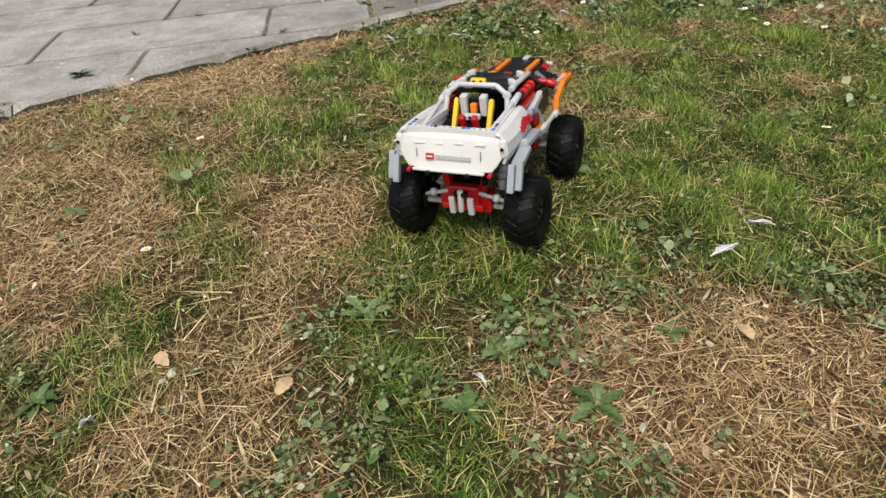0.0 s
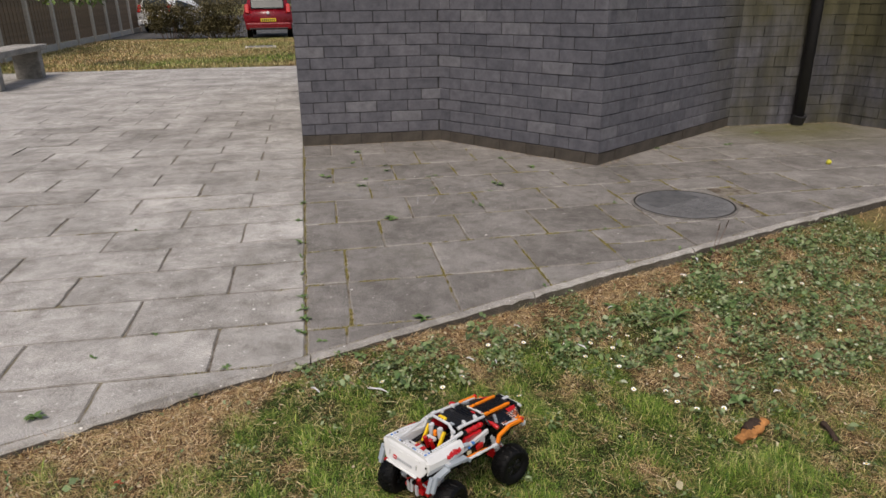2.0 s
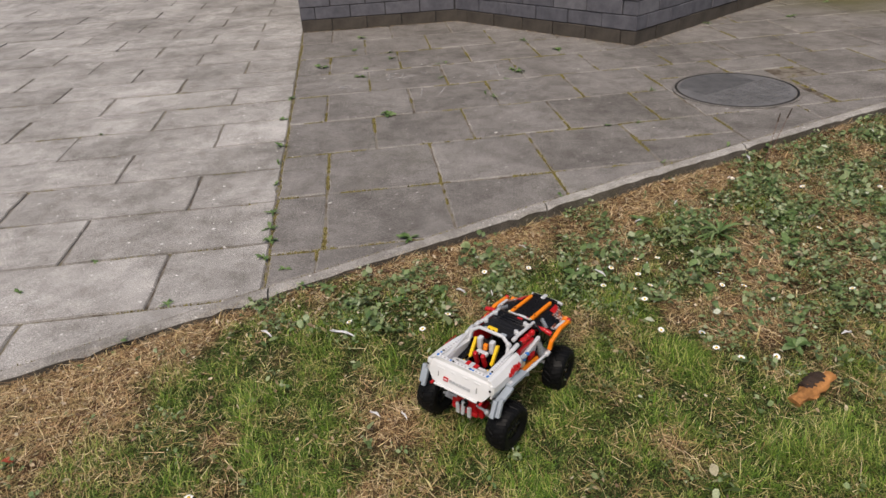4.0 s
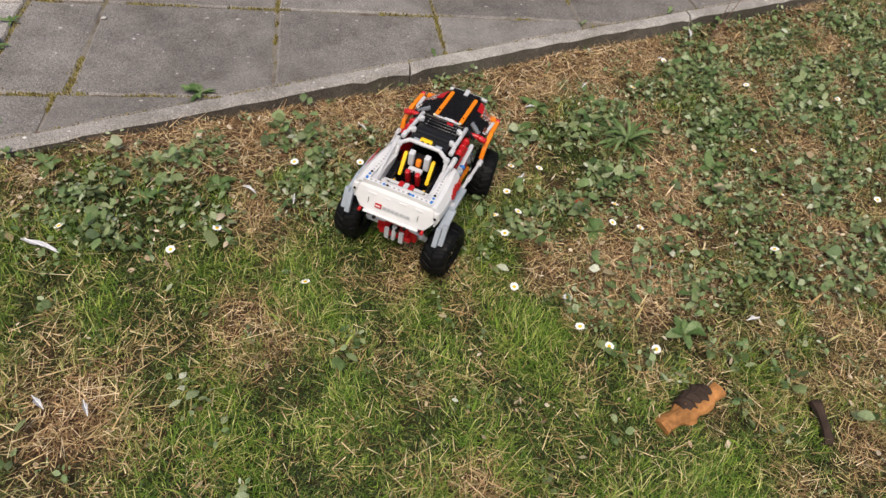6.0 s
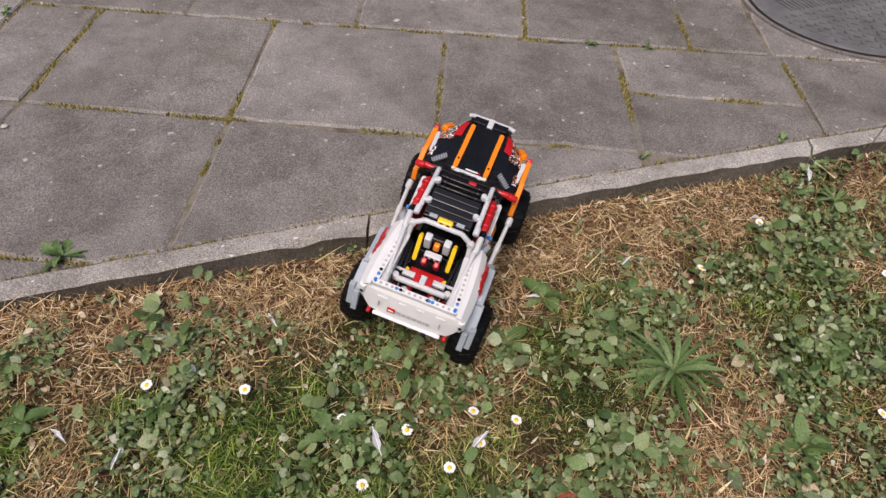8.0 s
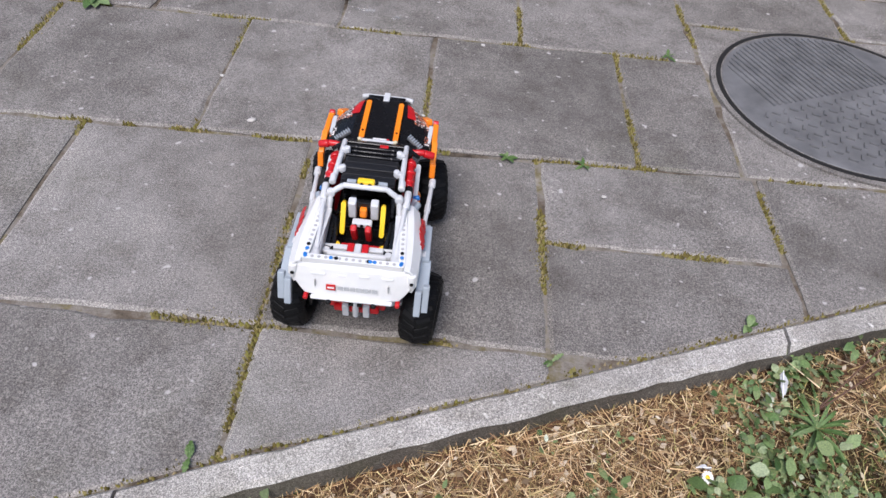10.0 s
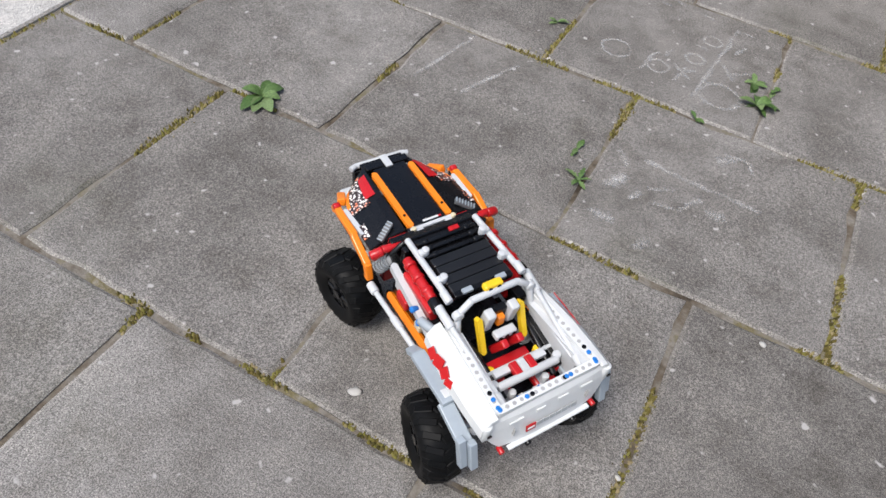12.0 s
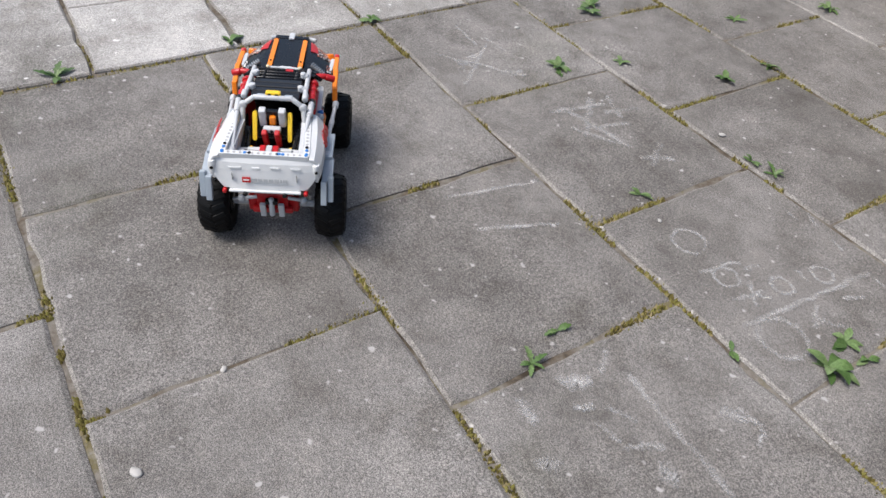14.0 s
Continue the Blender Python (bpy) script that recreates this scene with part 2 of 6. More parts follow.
M["bark"] = plain("bark", (0.10, 0.075, 0.05), 0.9, 0, 0.2, 0.35, 18, 0.6)
M["bush_leaf"] = plain("shrub_leaf", (0.105, 0.088, 0.04), 0.6, 0, 0.2, 0.45, 3)
M["tree_leaf"] = plain("tree_leaf", (0.10, 0.15, 0.035), 0.55, 0, 0.3, 0.3, 6)
M["twig"] = plain("twig", (0.13, 0.075, 0.055), 0.9, 0, 0.2, 0.3, 20)
M["car_red"] = plain("red_car_paint", (0.17, 0.006, 0.012), 0.25, 0, 0.5, 0.05, 4)
M["car_white"] = plain("white_car_paint", (0.72, 0.73, 0.74), 0.25, 0, 0.5, 0.04, 4)
M["car_glass"] = plain("dark_window", (0.03, 0.038, 0.04), 0.12, 0, 0.15, 0.1, 3)
M["plate"] = plain("number_plate", (0.75, 0.55, 0.04), 0.4)
M["lamp_red"] = plain("tail_lamp", (0.45, 0.02, 0.02), 0.15)


def chalk_material():
    k = Nodes("chalk_dust", 0.95, 0, 0.1)
    k.color((0.66, 0.65, 0.63))
    n1 = k.noise(260, 4, 0.8, None, True)
    n2 = k.noise(16, 3, 0.6, None, True)
    a = k.mix(1.0, k.ramp(n1, [(0.40, (0, 0, 0)), (0.58, (1, 1, 1))]), k.ramp(n2, [(0.30, (0.16, 0.16, 0.16)), (0.65, (0.75, 0.75, 0.75))]), "MULTIPLY")
    a = k.mix(1.0, a, k.n("ShaderNodeAttribute", attribute="tone").outputs["Color"], "MULTIPLY")
    k.link(a, k.b.inputs["Alpha"])
    return k.m


M["chalk"] = chalk_material()


def fleck_material():
    k = Nodes("flame_print", 0.3)
    v = k.n("ShaderNodeTexVoronoi")
    v.inputs["Scale"].default_value = 330
    k.link(k.where(), v.inputs["Vector"])
    f = k.ramp(v.outputs["Distance"], [(0.38, (1, 1, 1)), (0.46, (0, 0, 0))])
    c = k.mix(f, (0.03, 0.015, 0.015), k.ramp(k.noise(45, 2), [(0.44, (0.85, 0.22, 0.08)), (0.52, (0.85, 0.8, 0.76))]))
    k.color(c)
    return k.m


M["fleck"] = fleck_material()


# ---- mesh helpers ----
def mesh_of(bm, name, material):
    me = bpy.data.meshes.new(name)
    bm.normal_update()
    bm.to_mesh(me)
    bm.free()
    for m in material if isinstance(material, (list, tuple)) else [material]:
        me.materials.append(m)
    return me


def part(name, bm, material, parent=None, label="", at=None):
    """One mesh object under a thing or under a part."""
    me = bm if isinstance(bm, bpy.types.Mesh) else mesh_of(bm, name, material)
    ob = new(name, me)
    ob.parent = parent
    if at is not None:
        ob.matrix_basis = at
    if label:
        tagged(ob, label)
    return ob


def thing(name, label, category, at=None, group="", kind=""):
    ob = new(name)
    ob.empty_display_size = 0.05
    if at is not None:
        ob.matrix_basis = at
    return tagged(ob, label, category, group, kind)


def box(sx, sy, sz, bevel=0.0, segs=1, m=None, bm=None):
    own = bm or bmesh.new()
    r = bmesh.ops.create_cube(own, size=1.0, matrix=(m or Matrix()) @ Matrix.Diagonal((sx, sy, sz, 1)))
    if bevel:
        edges = list({e for v in r["verts"] for e in v.link_edges})
        bmesh.ops.bevel(own, geom=edges, offset=bevel, segments=segs, affect="EDGES", profile=0.5)
    return own


def rod(r1, r2, length, n=12, m=None, bm=None, bevel=0.0):
    """A cylinder or cone along z, centred."""
    own = bm or bmesh.new()
    r = bmesh.ops.create_cone(own, cap_ends=True, segments=n, radius1=r1, radius2=r2, depth=length, matrix=m or Matrix())
    if bevel:
        caps = [e for e in {e for v in r["verts"] for e in v.link_edges} if any(len(f.verts) > 4 for f in e.link_faces)]
        bmesh.ops.bevel(own, geom=caps, offset=bevel, segments=2, affect="EDGES", profile=0.5)
    return own


def between(a, b):
    """The pose half way from a to b with its z axis along the line."""
    a, b = Vector(a), Vector(b)
    return Matrix.Translation((a + b) / 2) @ (b - a).to_track_quat("Z", "Y").to_matrix().to_4x4(), (b - a).length


def bar(a, b, r, n=10, bm=None, r2=None, bevel=0.0):
    m, d = between(a, b)
    return rod(r, r if r2 is None else r2, d, n, m, bm, bevel)


def prism(outline, z0, z1, bm=None, m=None):
    """An upright prism on a plan outline, counter-clockwise."""
    own = bm or bmesh.new()
    lo = [own.verts.new((x, y, z0)) for x, y in outline]
    hi = [own.verts.new((x, y, z1)) for x, y in outline]
    n = len(outline)
    own.faces.new(lo[::-1])
    own.faces.new(hi)
    for i in range(n):
        own.faces.new((lo[i], lo[(i + 1) % n], hi[(i + 1) % n], hi[i]))
    if m is not None:
        bmesh.ops.transform(own, matrix=m, verts=lo + hi)
    return own


def smooth_faces(me):
    me.polygons.foreach_set("use_smooth", [True] * len(me.polygons))
    return me


def raw_mesh(name, verts, faces, material, tone=None):
    """A mesh from arrays: verts (n,3); faces as rows of equal corner number, several blocks."""
    me = bpy.data.meshes.new(name)
    loops = np.concatenate([f.ravel() for f in faces]).astype(np.int32)
    sizes = np.concatenate([np.full(len(f), f.shape[1]) for f in faces])
    starts = np.concatenate([[0], np.cumsum(sizes)[:-1]]).astype(np.int32)
    me.vertices.add(len(verts))
    me.vertices.foreach_set("co", np.asarray(verts, np.float32).ravel())
    me.loops.add(len(loops))
    me.loops.foreach_set("vertex_index", loops)
    me.polygons.add(len(starts))
    me.polygons.foreach_set("loop_start", starts)
    me.update(calc_edges=True)
    me.validate()
    if tone is not None:
        at = me.attributes.new("tone", "FLOAT", "POINT")
        at.data.foreach_set("value", np.asarray(tone, np.float32))
    me.materials.append(material)
    return me


rng = np.random.default_rng(7)


# ---- the lie of the land ----
def kerb_y(x):
    """The lawn side of the kerb."""
    x = np.asarray(x, float)
    c = np.clip(x, -3.0, 3.0)
    return -0.252 + 0.388 * c - 0.010 * c * c + np.where(x < -3, 0.448 * (x + 3), 0) + np.where(x > 3, 0.33 * (x - 3), 0)


def lawn_z(x, y):
    """The lawn lies a few centimetres under the paving; it sinks towards the kerb."""
    x, y = np.asarray(x, float), np.asarray(y, float)
    s = np.clip((x + 1.05) / 0.95, 0, 1)
    z = -0.012 - 0.042 * s * s * (3 - 2 * s)
    z = z + 0.006 * np.sin(5.1 * x + 1.3) * np.sin(4.3 * y + 0.4) + 0.003 * np.sin(13 * x + 2 * y) * np.sin(11 * y - 3 * x)
    z = z + (0.022 * s - 0.004) * np.exp(-((kerb_y(x) - y) / 0.08) ** 2)
    far = np.clip((y - 9.5) / 0.6, 0, 1)
    return z * (1 - far) + far * (-0.003)


DRY = [(-1.12, -1.62), (-1.19, -1.84), (-1.22, -1.96), (-1.31, -1.99), (-1.51, -1.64), (-1.46, -1.53), (-1.43, -0.99), (-1.29, -0.85), (-1.57, -1.29), (-0.66, -2.01), (-0.56, -2.06), (-0.65, -2.1),
       (-0.81, -2.05), (-1.45, -1.39), (-1.43, -1.62), (-1.3, -1.02), (-1.51, -0.98), (-0.08, -1.29), (0.23, -0.9), (-1.27, -1.27), (-1.2, -0.76), (-1.39, -0.93), (-1.55, -1.23), (-0.75, -1.4),
       (-0.49, -1.38), (-0.43, -1), (-0.66, -1.11), (-1.13, -0.79), (0.41, -0.69), (-0.57, -0.55), (0.46, -0.1), (0.15, -0.3), (-0.34, -0.42), (-0.42, -0.5), (-0.42, -0.73), (0.11, -0.84),
       (0.3, -0.19), (0.56, -0.1), (-0.17, -0.87), (-0.2, -0.34), (0.36, -0.15), (-0.27, -0.37), (0.48, -0.64)]
LEAFY = [(-1.01, -1.89), (-0.92, -1.98), (-0.85, -1.96), (-1.43, -1.97), (-0.79, -2.11), (-0.97, -2.06), (-1.09, -2.07), (-0.78, -1.92), (-0.63, -1.86), (-0.48, -1.97), (1.14, -0.39), (1.16, -0.03),
         (0.7, -0.49), (0.67, -0.83), (0.21, -0.59), (0.56, -0.36), (0.15, -0.51), (-0.44, -0.6), (-0.76, -0.66), (-0.77, -0.78), (-0.51, -0.75), (0.34, -0.55), (0.92, -0.24), (0.64, -0.66),
         (-0.05, -0.38), (0.35, -1.01), (0.13, -0.85), (-0.37, -0.59), (-0.56, -0.71), (-0.62, -0.73), (-0.31, -0.61), (-0.12, -0.78), (0.19, -0.35), (0.34, -0.48), (0.5, -0.46), (0.5, -0.32),
         (0.2, -0.71), (0.38, -0.79), (0.11, -0.68), (-0.89, -0.66), (0.27, -0.58), (0.52, -0.55), (0.68, -0.41), (0.43, -0.54), (-0.13, -0.58), (0.68, -0.27)]
GREEN = [(-0.53, -1.51), (-0.3, -1.37), (-0.05, -1.26), (-0.52, -1.71), (-0.27, -1.67), (-0.44, -1.12), (-0.91, -1.76), (-0.94, -0.93), (-0.48, -0.84), (-1.33, -1.88), (-1.4, -1.34), (-0.83, -1.62),
         (-0.9, -1.7), (-0.38, -1.3), (-0.32, -1.49), (-0.08, -1.63), (-0.44, -1.74), (-0.54, -1.58), (-0.32, -1.81), (0.18, -1.36), (-0, -1.1), (-0.2, -1.06), (-1.11, -1.34), (-0.2, -1.87),
         (-0.85, -1.27), (-0.06, -1.12), (-0.39, -1.47), (-0.15, -1.51), (-1.04, -0.92), (-0.89, -0.87), (-0.9, -1.07), (-0.62, -0.9), (0.14, -1.3), (-0.68, -0.83), (-0.67, -0.95), (-0.41, -0.83),
         (-0.07, -0.88), (-0.05, -0.77), (-0.25, -0.73)]


def near_to(centres, x, y, r):
    s = np.zeros_like(np.asarray(x, float))
    for cx, cy in centres:
        s += np.exp(-((x - cx) ** 2 + (y - cy) ** 2) / (r * r))
    return s


def ripple(x, y, f, seed):
    """A cheap smooth pattern between -1 and 1."""
    q = np.random.default_rng(seed)
    s = np.zeros_like(np.asarray(x, float))
    for i in range(7):
        a, p = q.uniform(0, 6.283, 2)
        g = f * q.uniform(0.6, 1.7)
        s += np.sin(g * (x * np.cos(a) + y * np.sin(a)) + p)
    return s / 3.2


def greenness(x, y):
    d = np.minimum(1.5, 1.6 * near_to(DRY, x, y, 0.088)) * (1.15 - 0.55 * np.clip((-0.95 - x) * 5, 0, 1)) + 0.7 * np.exp(-((kerb_y(x) - y) / 0.09) ** 2) + 0.10 * np.clip((-1.1 - x) * 2.0, 0, 1)
    g = np.minimum(1.5, near_to(GREEN, x, y, 0.16)) + 0.12 * near_to(LEAFY, x, y, 0.14) + 0.45 * np.clip((x + 0.75) * 3, 0, 1) * np.clip((-0.95 - y) * 4, 0, 1) * np.clip((y + 1.82) * 6, 0, 1)
    v = 0.47 + 0.46 * (g - d) - 0.10 * np.clip((x - 0.4) * 3, 0, 1) + 0.22 * ripple(x, y, 13, 3) + 0.24 * ripple(x, y, 34, 4)
    return np.clip(v, 0, 1)


def leafiness(x, y):
    v = 0.95 * near_to(LEAFY, x, y, 0.14) + 0.70 * np.clip((x - 0.42) * 3, 0, 1) * np.clip((y + 1.05) * 4, 0, 1) + 0.28 * ripple(x, y, 22, 5) - 0.6 * near_to(GREEN, x, y, 0.10) - 0.85 * near_to(DRY, x, y, 0.08) + 0.25 * np.exp(-((kerb_y(x) - 0.14 - y) / 0.12) ** 2) * (1 + ripple(x, y, 26, 49))
    return np.clip(v, 0.04, 1)


# ---- ground ----
def fade(x, y):
    """One over the near lawn, falling off towards its uneven rim."""
    return np.clip((np.minimum.reduce([x + 2.3, 1.95 - x, (y + 2.5) * 2.0]) + 0.16 * ripple(x, y, 4, 61)) / 0.7, 0, 1)


def build_ground():
    """One sheet to the horizon, finer where the lawn lies near."""
    xs = np.unique(np.concatenate([np.linspace(-300, -12, 14), np.linspace(-12, -2.6, 20), np.linspace(-2.6, 2.6, 130), np.linspace(2.6, 12, 16), np.linspace(12, 300, 14)]))
    ys = np.unique(np.concatenate([np.linspace(-300, -8, 12), np.linspace(-8, -2.9, 12), np.linspace(-2.9, 1.1, 100), np.linspace(1.1, 12, 24), np.linspace(12, 40, 20), np.linspace(40, 300, 10)]))
    X, Y = np.meshgrid(xs, ys)
    Z = lawn_z(X, Y)
    paved = (Y > kerb_y(X) + 0.035) & (Y < 9.9)
    Z = np.where(paved, -0.075, Z)
    Z = Z - np.where((np.hypot(X, Y) > 60), 0.15, 0)
    v = np.stack([X, Y, Z], -1).reshape(-1, 3)
    n, m = X.shape
    i = (np.arange(n - 1)[:, None] * m + np.arange(m - 1)[None]).ravel()
    f = np.stack([i, i + 1, i + m + 1, i + m], 1)
    # greener spots get the painted gap shade of the soil colour
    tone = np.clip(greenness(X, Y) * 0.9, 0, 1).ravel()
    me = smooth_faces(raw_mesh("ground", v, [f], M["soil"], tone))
    away = me.attributes.new("away", "FLOAT", "POINT")
    away.data.foreach_set("value", np.ascontiguousarray(1 - fade(X, Y), np.float32).ravel())
    return tagged(new("ground", me), "patchy lawn soil with dry thatch and moss, shade painted in under green grass", "ground", kind="structure")


build_ground()


def scatter(n, x0, x1, y0, y1, keep):
    x, y = rng.uniform(x0, x1, n), rng.uniform(y0, y1, n)
    ok = (y < kerb_y(x) - 0.004) & (rng.random(n) < keep(x, y))
    return x[ok], y[ok]


def blades(name, x, y, z, length, width, lean, tone, label, turn=None):
    """Tapered blades of two bent segments each."""
    n = len(x)
    a = rng.uniform(0, 6.283, n) if turn is None else turn
    d = np.stack([np.cos(a), np.sin(a), np.zeros(n)], 1)
    s = np.stack([-np.sin(a), np.cos(a), np.zeros(n)], 1)
    p = np.stack([x, y, z], 1)
    up = np.array([0, 0, 1.0])
    l, w, e = length[:, None], width[:, None] / 2, lean[:, None]
    mid = p + l * 0.55 * (up * np.cos(e * 0.7) + d * np.sin(e * 0.7))
    tip = mid + l * 0.45 * (up * np.cos(e * 1.35) + d * np.sin(e * 1.35))
    v = np.stack([p - s * w, p + s * w, mid + s * w * 0.8, mid - s * w * 0.8, tip], 1).reshape(-1, 3)
    b = np.arange(n)[:, None] * 5
    me = raw_mesh(name, v, [b + np.array([[0, 1, 2, 3]]), b + np.array([[3, 2, 4]])], M["grass"], np.repeat(tone, 5))
    return tagged(new(name, me), label, "grass", kind="stuff")


def straws(name, x, y, z, length, width, label, green=0.25, stuff="grass"):
    """Thin dry stalks lying about, a sliver each."""
    n = len(x)
    a, e = rng.uniform(0, 6.283, n), rng.uniform(-0.12, 0.45, n)
    d = np.stack([np.cos(a) * np.cos(e), np.sin(a) * np.cos(e), np.sin(e)], 1) * length[:, None]
    s = np.stack([-np.sin(a), np.cos(a), rng.uniform(-0.6, 0.6, n)], 1) * (width / 2)[:, None]
    p = np.stack([x, y, z], 1)
    v = np.stack([p - s, p + s, p + d], 1).reshape(-1, 3)
    tone = np.repeat(np.clip(rng.normal(0.06, 0.20, n) + green * greenness(x, y), 0, 1), 3)
    me = raw_mesh(name, v, [np.arange(n)[:, None] * 3 + np.array([[0, 1, 2]])], M[stuff], tone)
    return tagged(new(name, me), label, "grass", kind="stuff")


def build_grass():
    x, y = scatter(1150000, -2.4, 2.0, -2.45, 0.6, lambda x, y: fade(x, y) * np.clip(0.10 + 1.0 * greenness(x, y) - 0.35 * leafiness(x, y), 0.07, 1))
    g = greenness(x, y)
    n = len(x)
    tuft = np.clip(ripple(x, y, 24, 31) + 0.6 * ripple(x, y, 70, 32), -0.7, 1.3)
    tall = 0.85 + 0.65 * tuft + 1.6 * np.exp(-((x - 0.16) ** 2 + (y + 1.36) ** 2) / 0.0064)
    tone = np.clip(g * 1.2 + 0.22 * tuft + rng.normal(-0.02, 0.30, n), 0, 1)
    # neighbours lean much the same way, as trodden grass does
    comb = 3.1 * ripple(x, y, 9, 35) + 2.2 * ripple(x, y, 30, 36) + rng.normal(0, 1.5, n)
    blades("lawn_grass", x, y, lawn_z(x, y) - 0.003, rng.uniform(0.010, 0.030, n) * (0.6 + 0.5 * g) * tall, rng.uniform(0.0006, 0.0016, n), rng.uniform(0.45, 1.6, n), tone, "short green and yellowing lawn grass blades", comb)
    # low matted layer, coloured dark as the shaded gaps under the blades
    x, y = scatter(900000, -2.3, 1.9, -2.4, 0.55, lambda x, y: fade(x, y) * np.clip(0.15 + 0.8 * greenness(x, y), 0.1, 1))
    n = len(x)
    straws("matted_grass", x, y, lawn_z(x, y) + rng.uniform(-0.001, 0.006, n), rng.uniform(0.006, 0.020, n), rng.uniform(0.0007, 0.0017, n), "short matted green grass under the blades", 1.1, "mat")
    # dry thatch lying almost flat
    x, y = scatter(800000, -2.4, 2.0, -2.45, 0.6, lambda x, y: fade(x, y) * np.clip(1.0 - 0.85 * greenness(x, y) - 0.20 * leafiness(x, y) - 0.15 * np.exp(-((kerb_y(x) - y) / 0.06) ** 2) + 0.30 * ripple(x, y, 45, 51), 0.10, 1))
    n = len(x)
    straws("dry_thatch", x, y, lawn_z(x, y) + rng.uniform(0, 0.011, n), rng.uniform(0.007, 0.034, n) * rng.choice([1.0, 1.0, 1.0, 1.8], n), rng.uniform(0.0006, 0.0017, n), "straw coloured dry grass lying in mats")
    x, y = scatter(14000, -2.0, 1.8, -2.4, 0.5, lambda x, y: fade(x, y) * np.clip(0.75 - greenness(x, y) + 0.4 * np.exp(-((kerb_y(x) - 0.15 - y) / 0.13) ** 2), 0.06, 1))
    n = len(x)
    straws("loose_stalks", x, y, lawn_z(x, y) + rng.uniform(0.004, 0.014, n), rng.uniform(0.03, 0.085, n), rng.uniform(0.0009, 0.0020, n), "long pale dry stalks lying loose on the lawn")
    # the lawn further off, coarser
    x, y = scatter(200000, -7, 7, -7, 2.5, lambda x, y: np.clip(1.1 - fade(x, y), 0, 1) * np.clip(1.3 - np.hypot(x, y + 1) / 6.5, 0, 1))
    n = len(x)
    g = greenness(x, y)
    blades("outer_grass", x, y, lawn_z(x, y), rng.uniform(0.015, 0.04, n), rng.uniform(0.002, 0.005, n), rng.uniform(0.3, 1.4, n), np.clip(g + rng.normal(0, 0.2, n), 0, 1), "lawn grass round the drive")
    x, y = rng.uniform(-8.2, 1.5, 60000), rng.uniform(10.0, 20, 60000)
    n = len(x)
    blades("far_grass", x, y, lawn_z(x, y), rng.uniform(0.03, 0.07, n), rng.uniform(0.006, 0.012, n), rng.uniform(0.3, 1.4, n), np.clip(0.25 + 0.35 * ripple(x, y, 1.5, 9) + 0.3 * (x > -4) + rng.normal(0, 0.2, n), 0, 1), "dry far lawn behind the paving")


build_grass()


def leaf_strip(p, d, s, length, width, rise, curl):
    """Arrays for oval leaves: five cross lines each."""
    t = np.array([0.0, 0.25, 0.55, 0.82, 1.0])
    w = np.array([0.12, 0.80, 1.0, 0.52, 0.03])
    n = len(p)
    up = np.array([0, 0, 1.0])
    v = np.empty((n, 10, 3))
    for i in range(5):
        c = p + d * (length * t[i] * np.cos(rise))[:, None] + up * (length * (t[i] * np.sin(rise) - curl * t[i] ** 2))[:, None]
        fold = up * (width * 0.20 * w[i])[:, None]
        v[:, 2 * i] = c - s * (width * w[i] / 2)[:, None] + fold
        v[:, 2 * i + 1] = c + s * (width * w[i] / 2)[:, None] - fold * 0.3
    q = np.array([[0, 1, 3, 2], [2, 3, 5, 4], [4, 5, 7, 6], [6, 7, 9, 8]])
    f = (np.arange(n)[:, None, None] * 10 + q[None]).reshape(-1, 4)
    return v.reshape(-1, 3), f


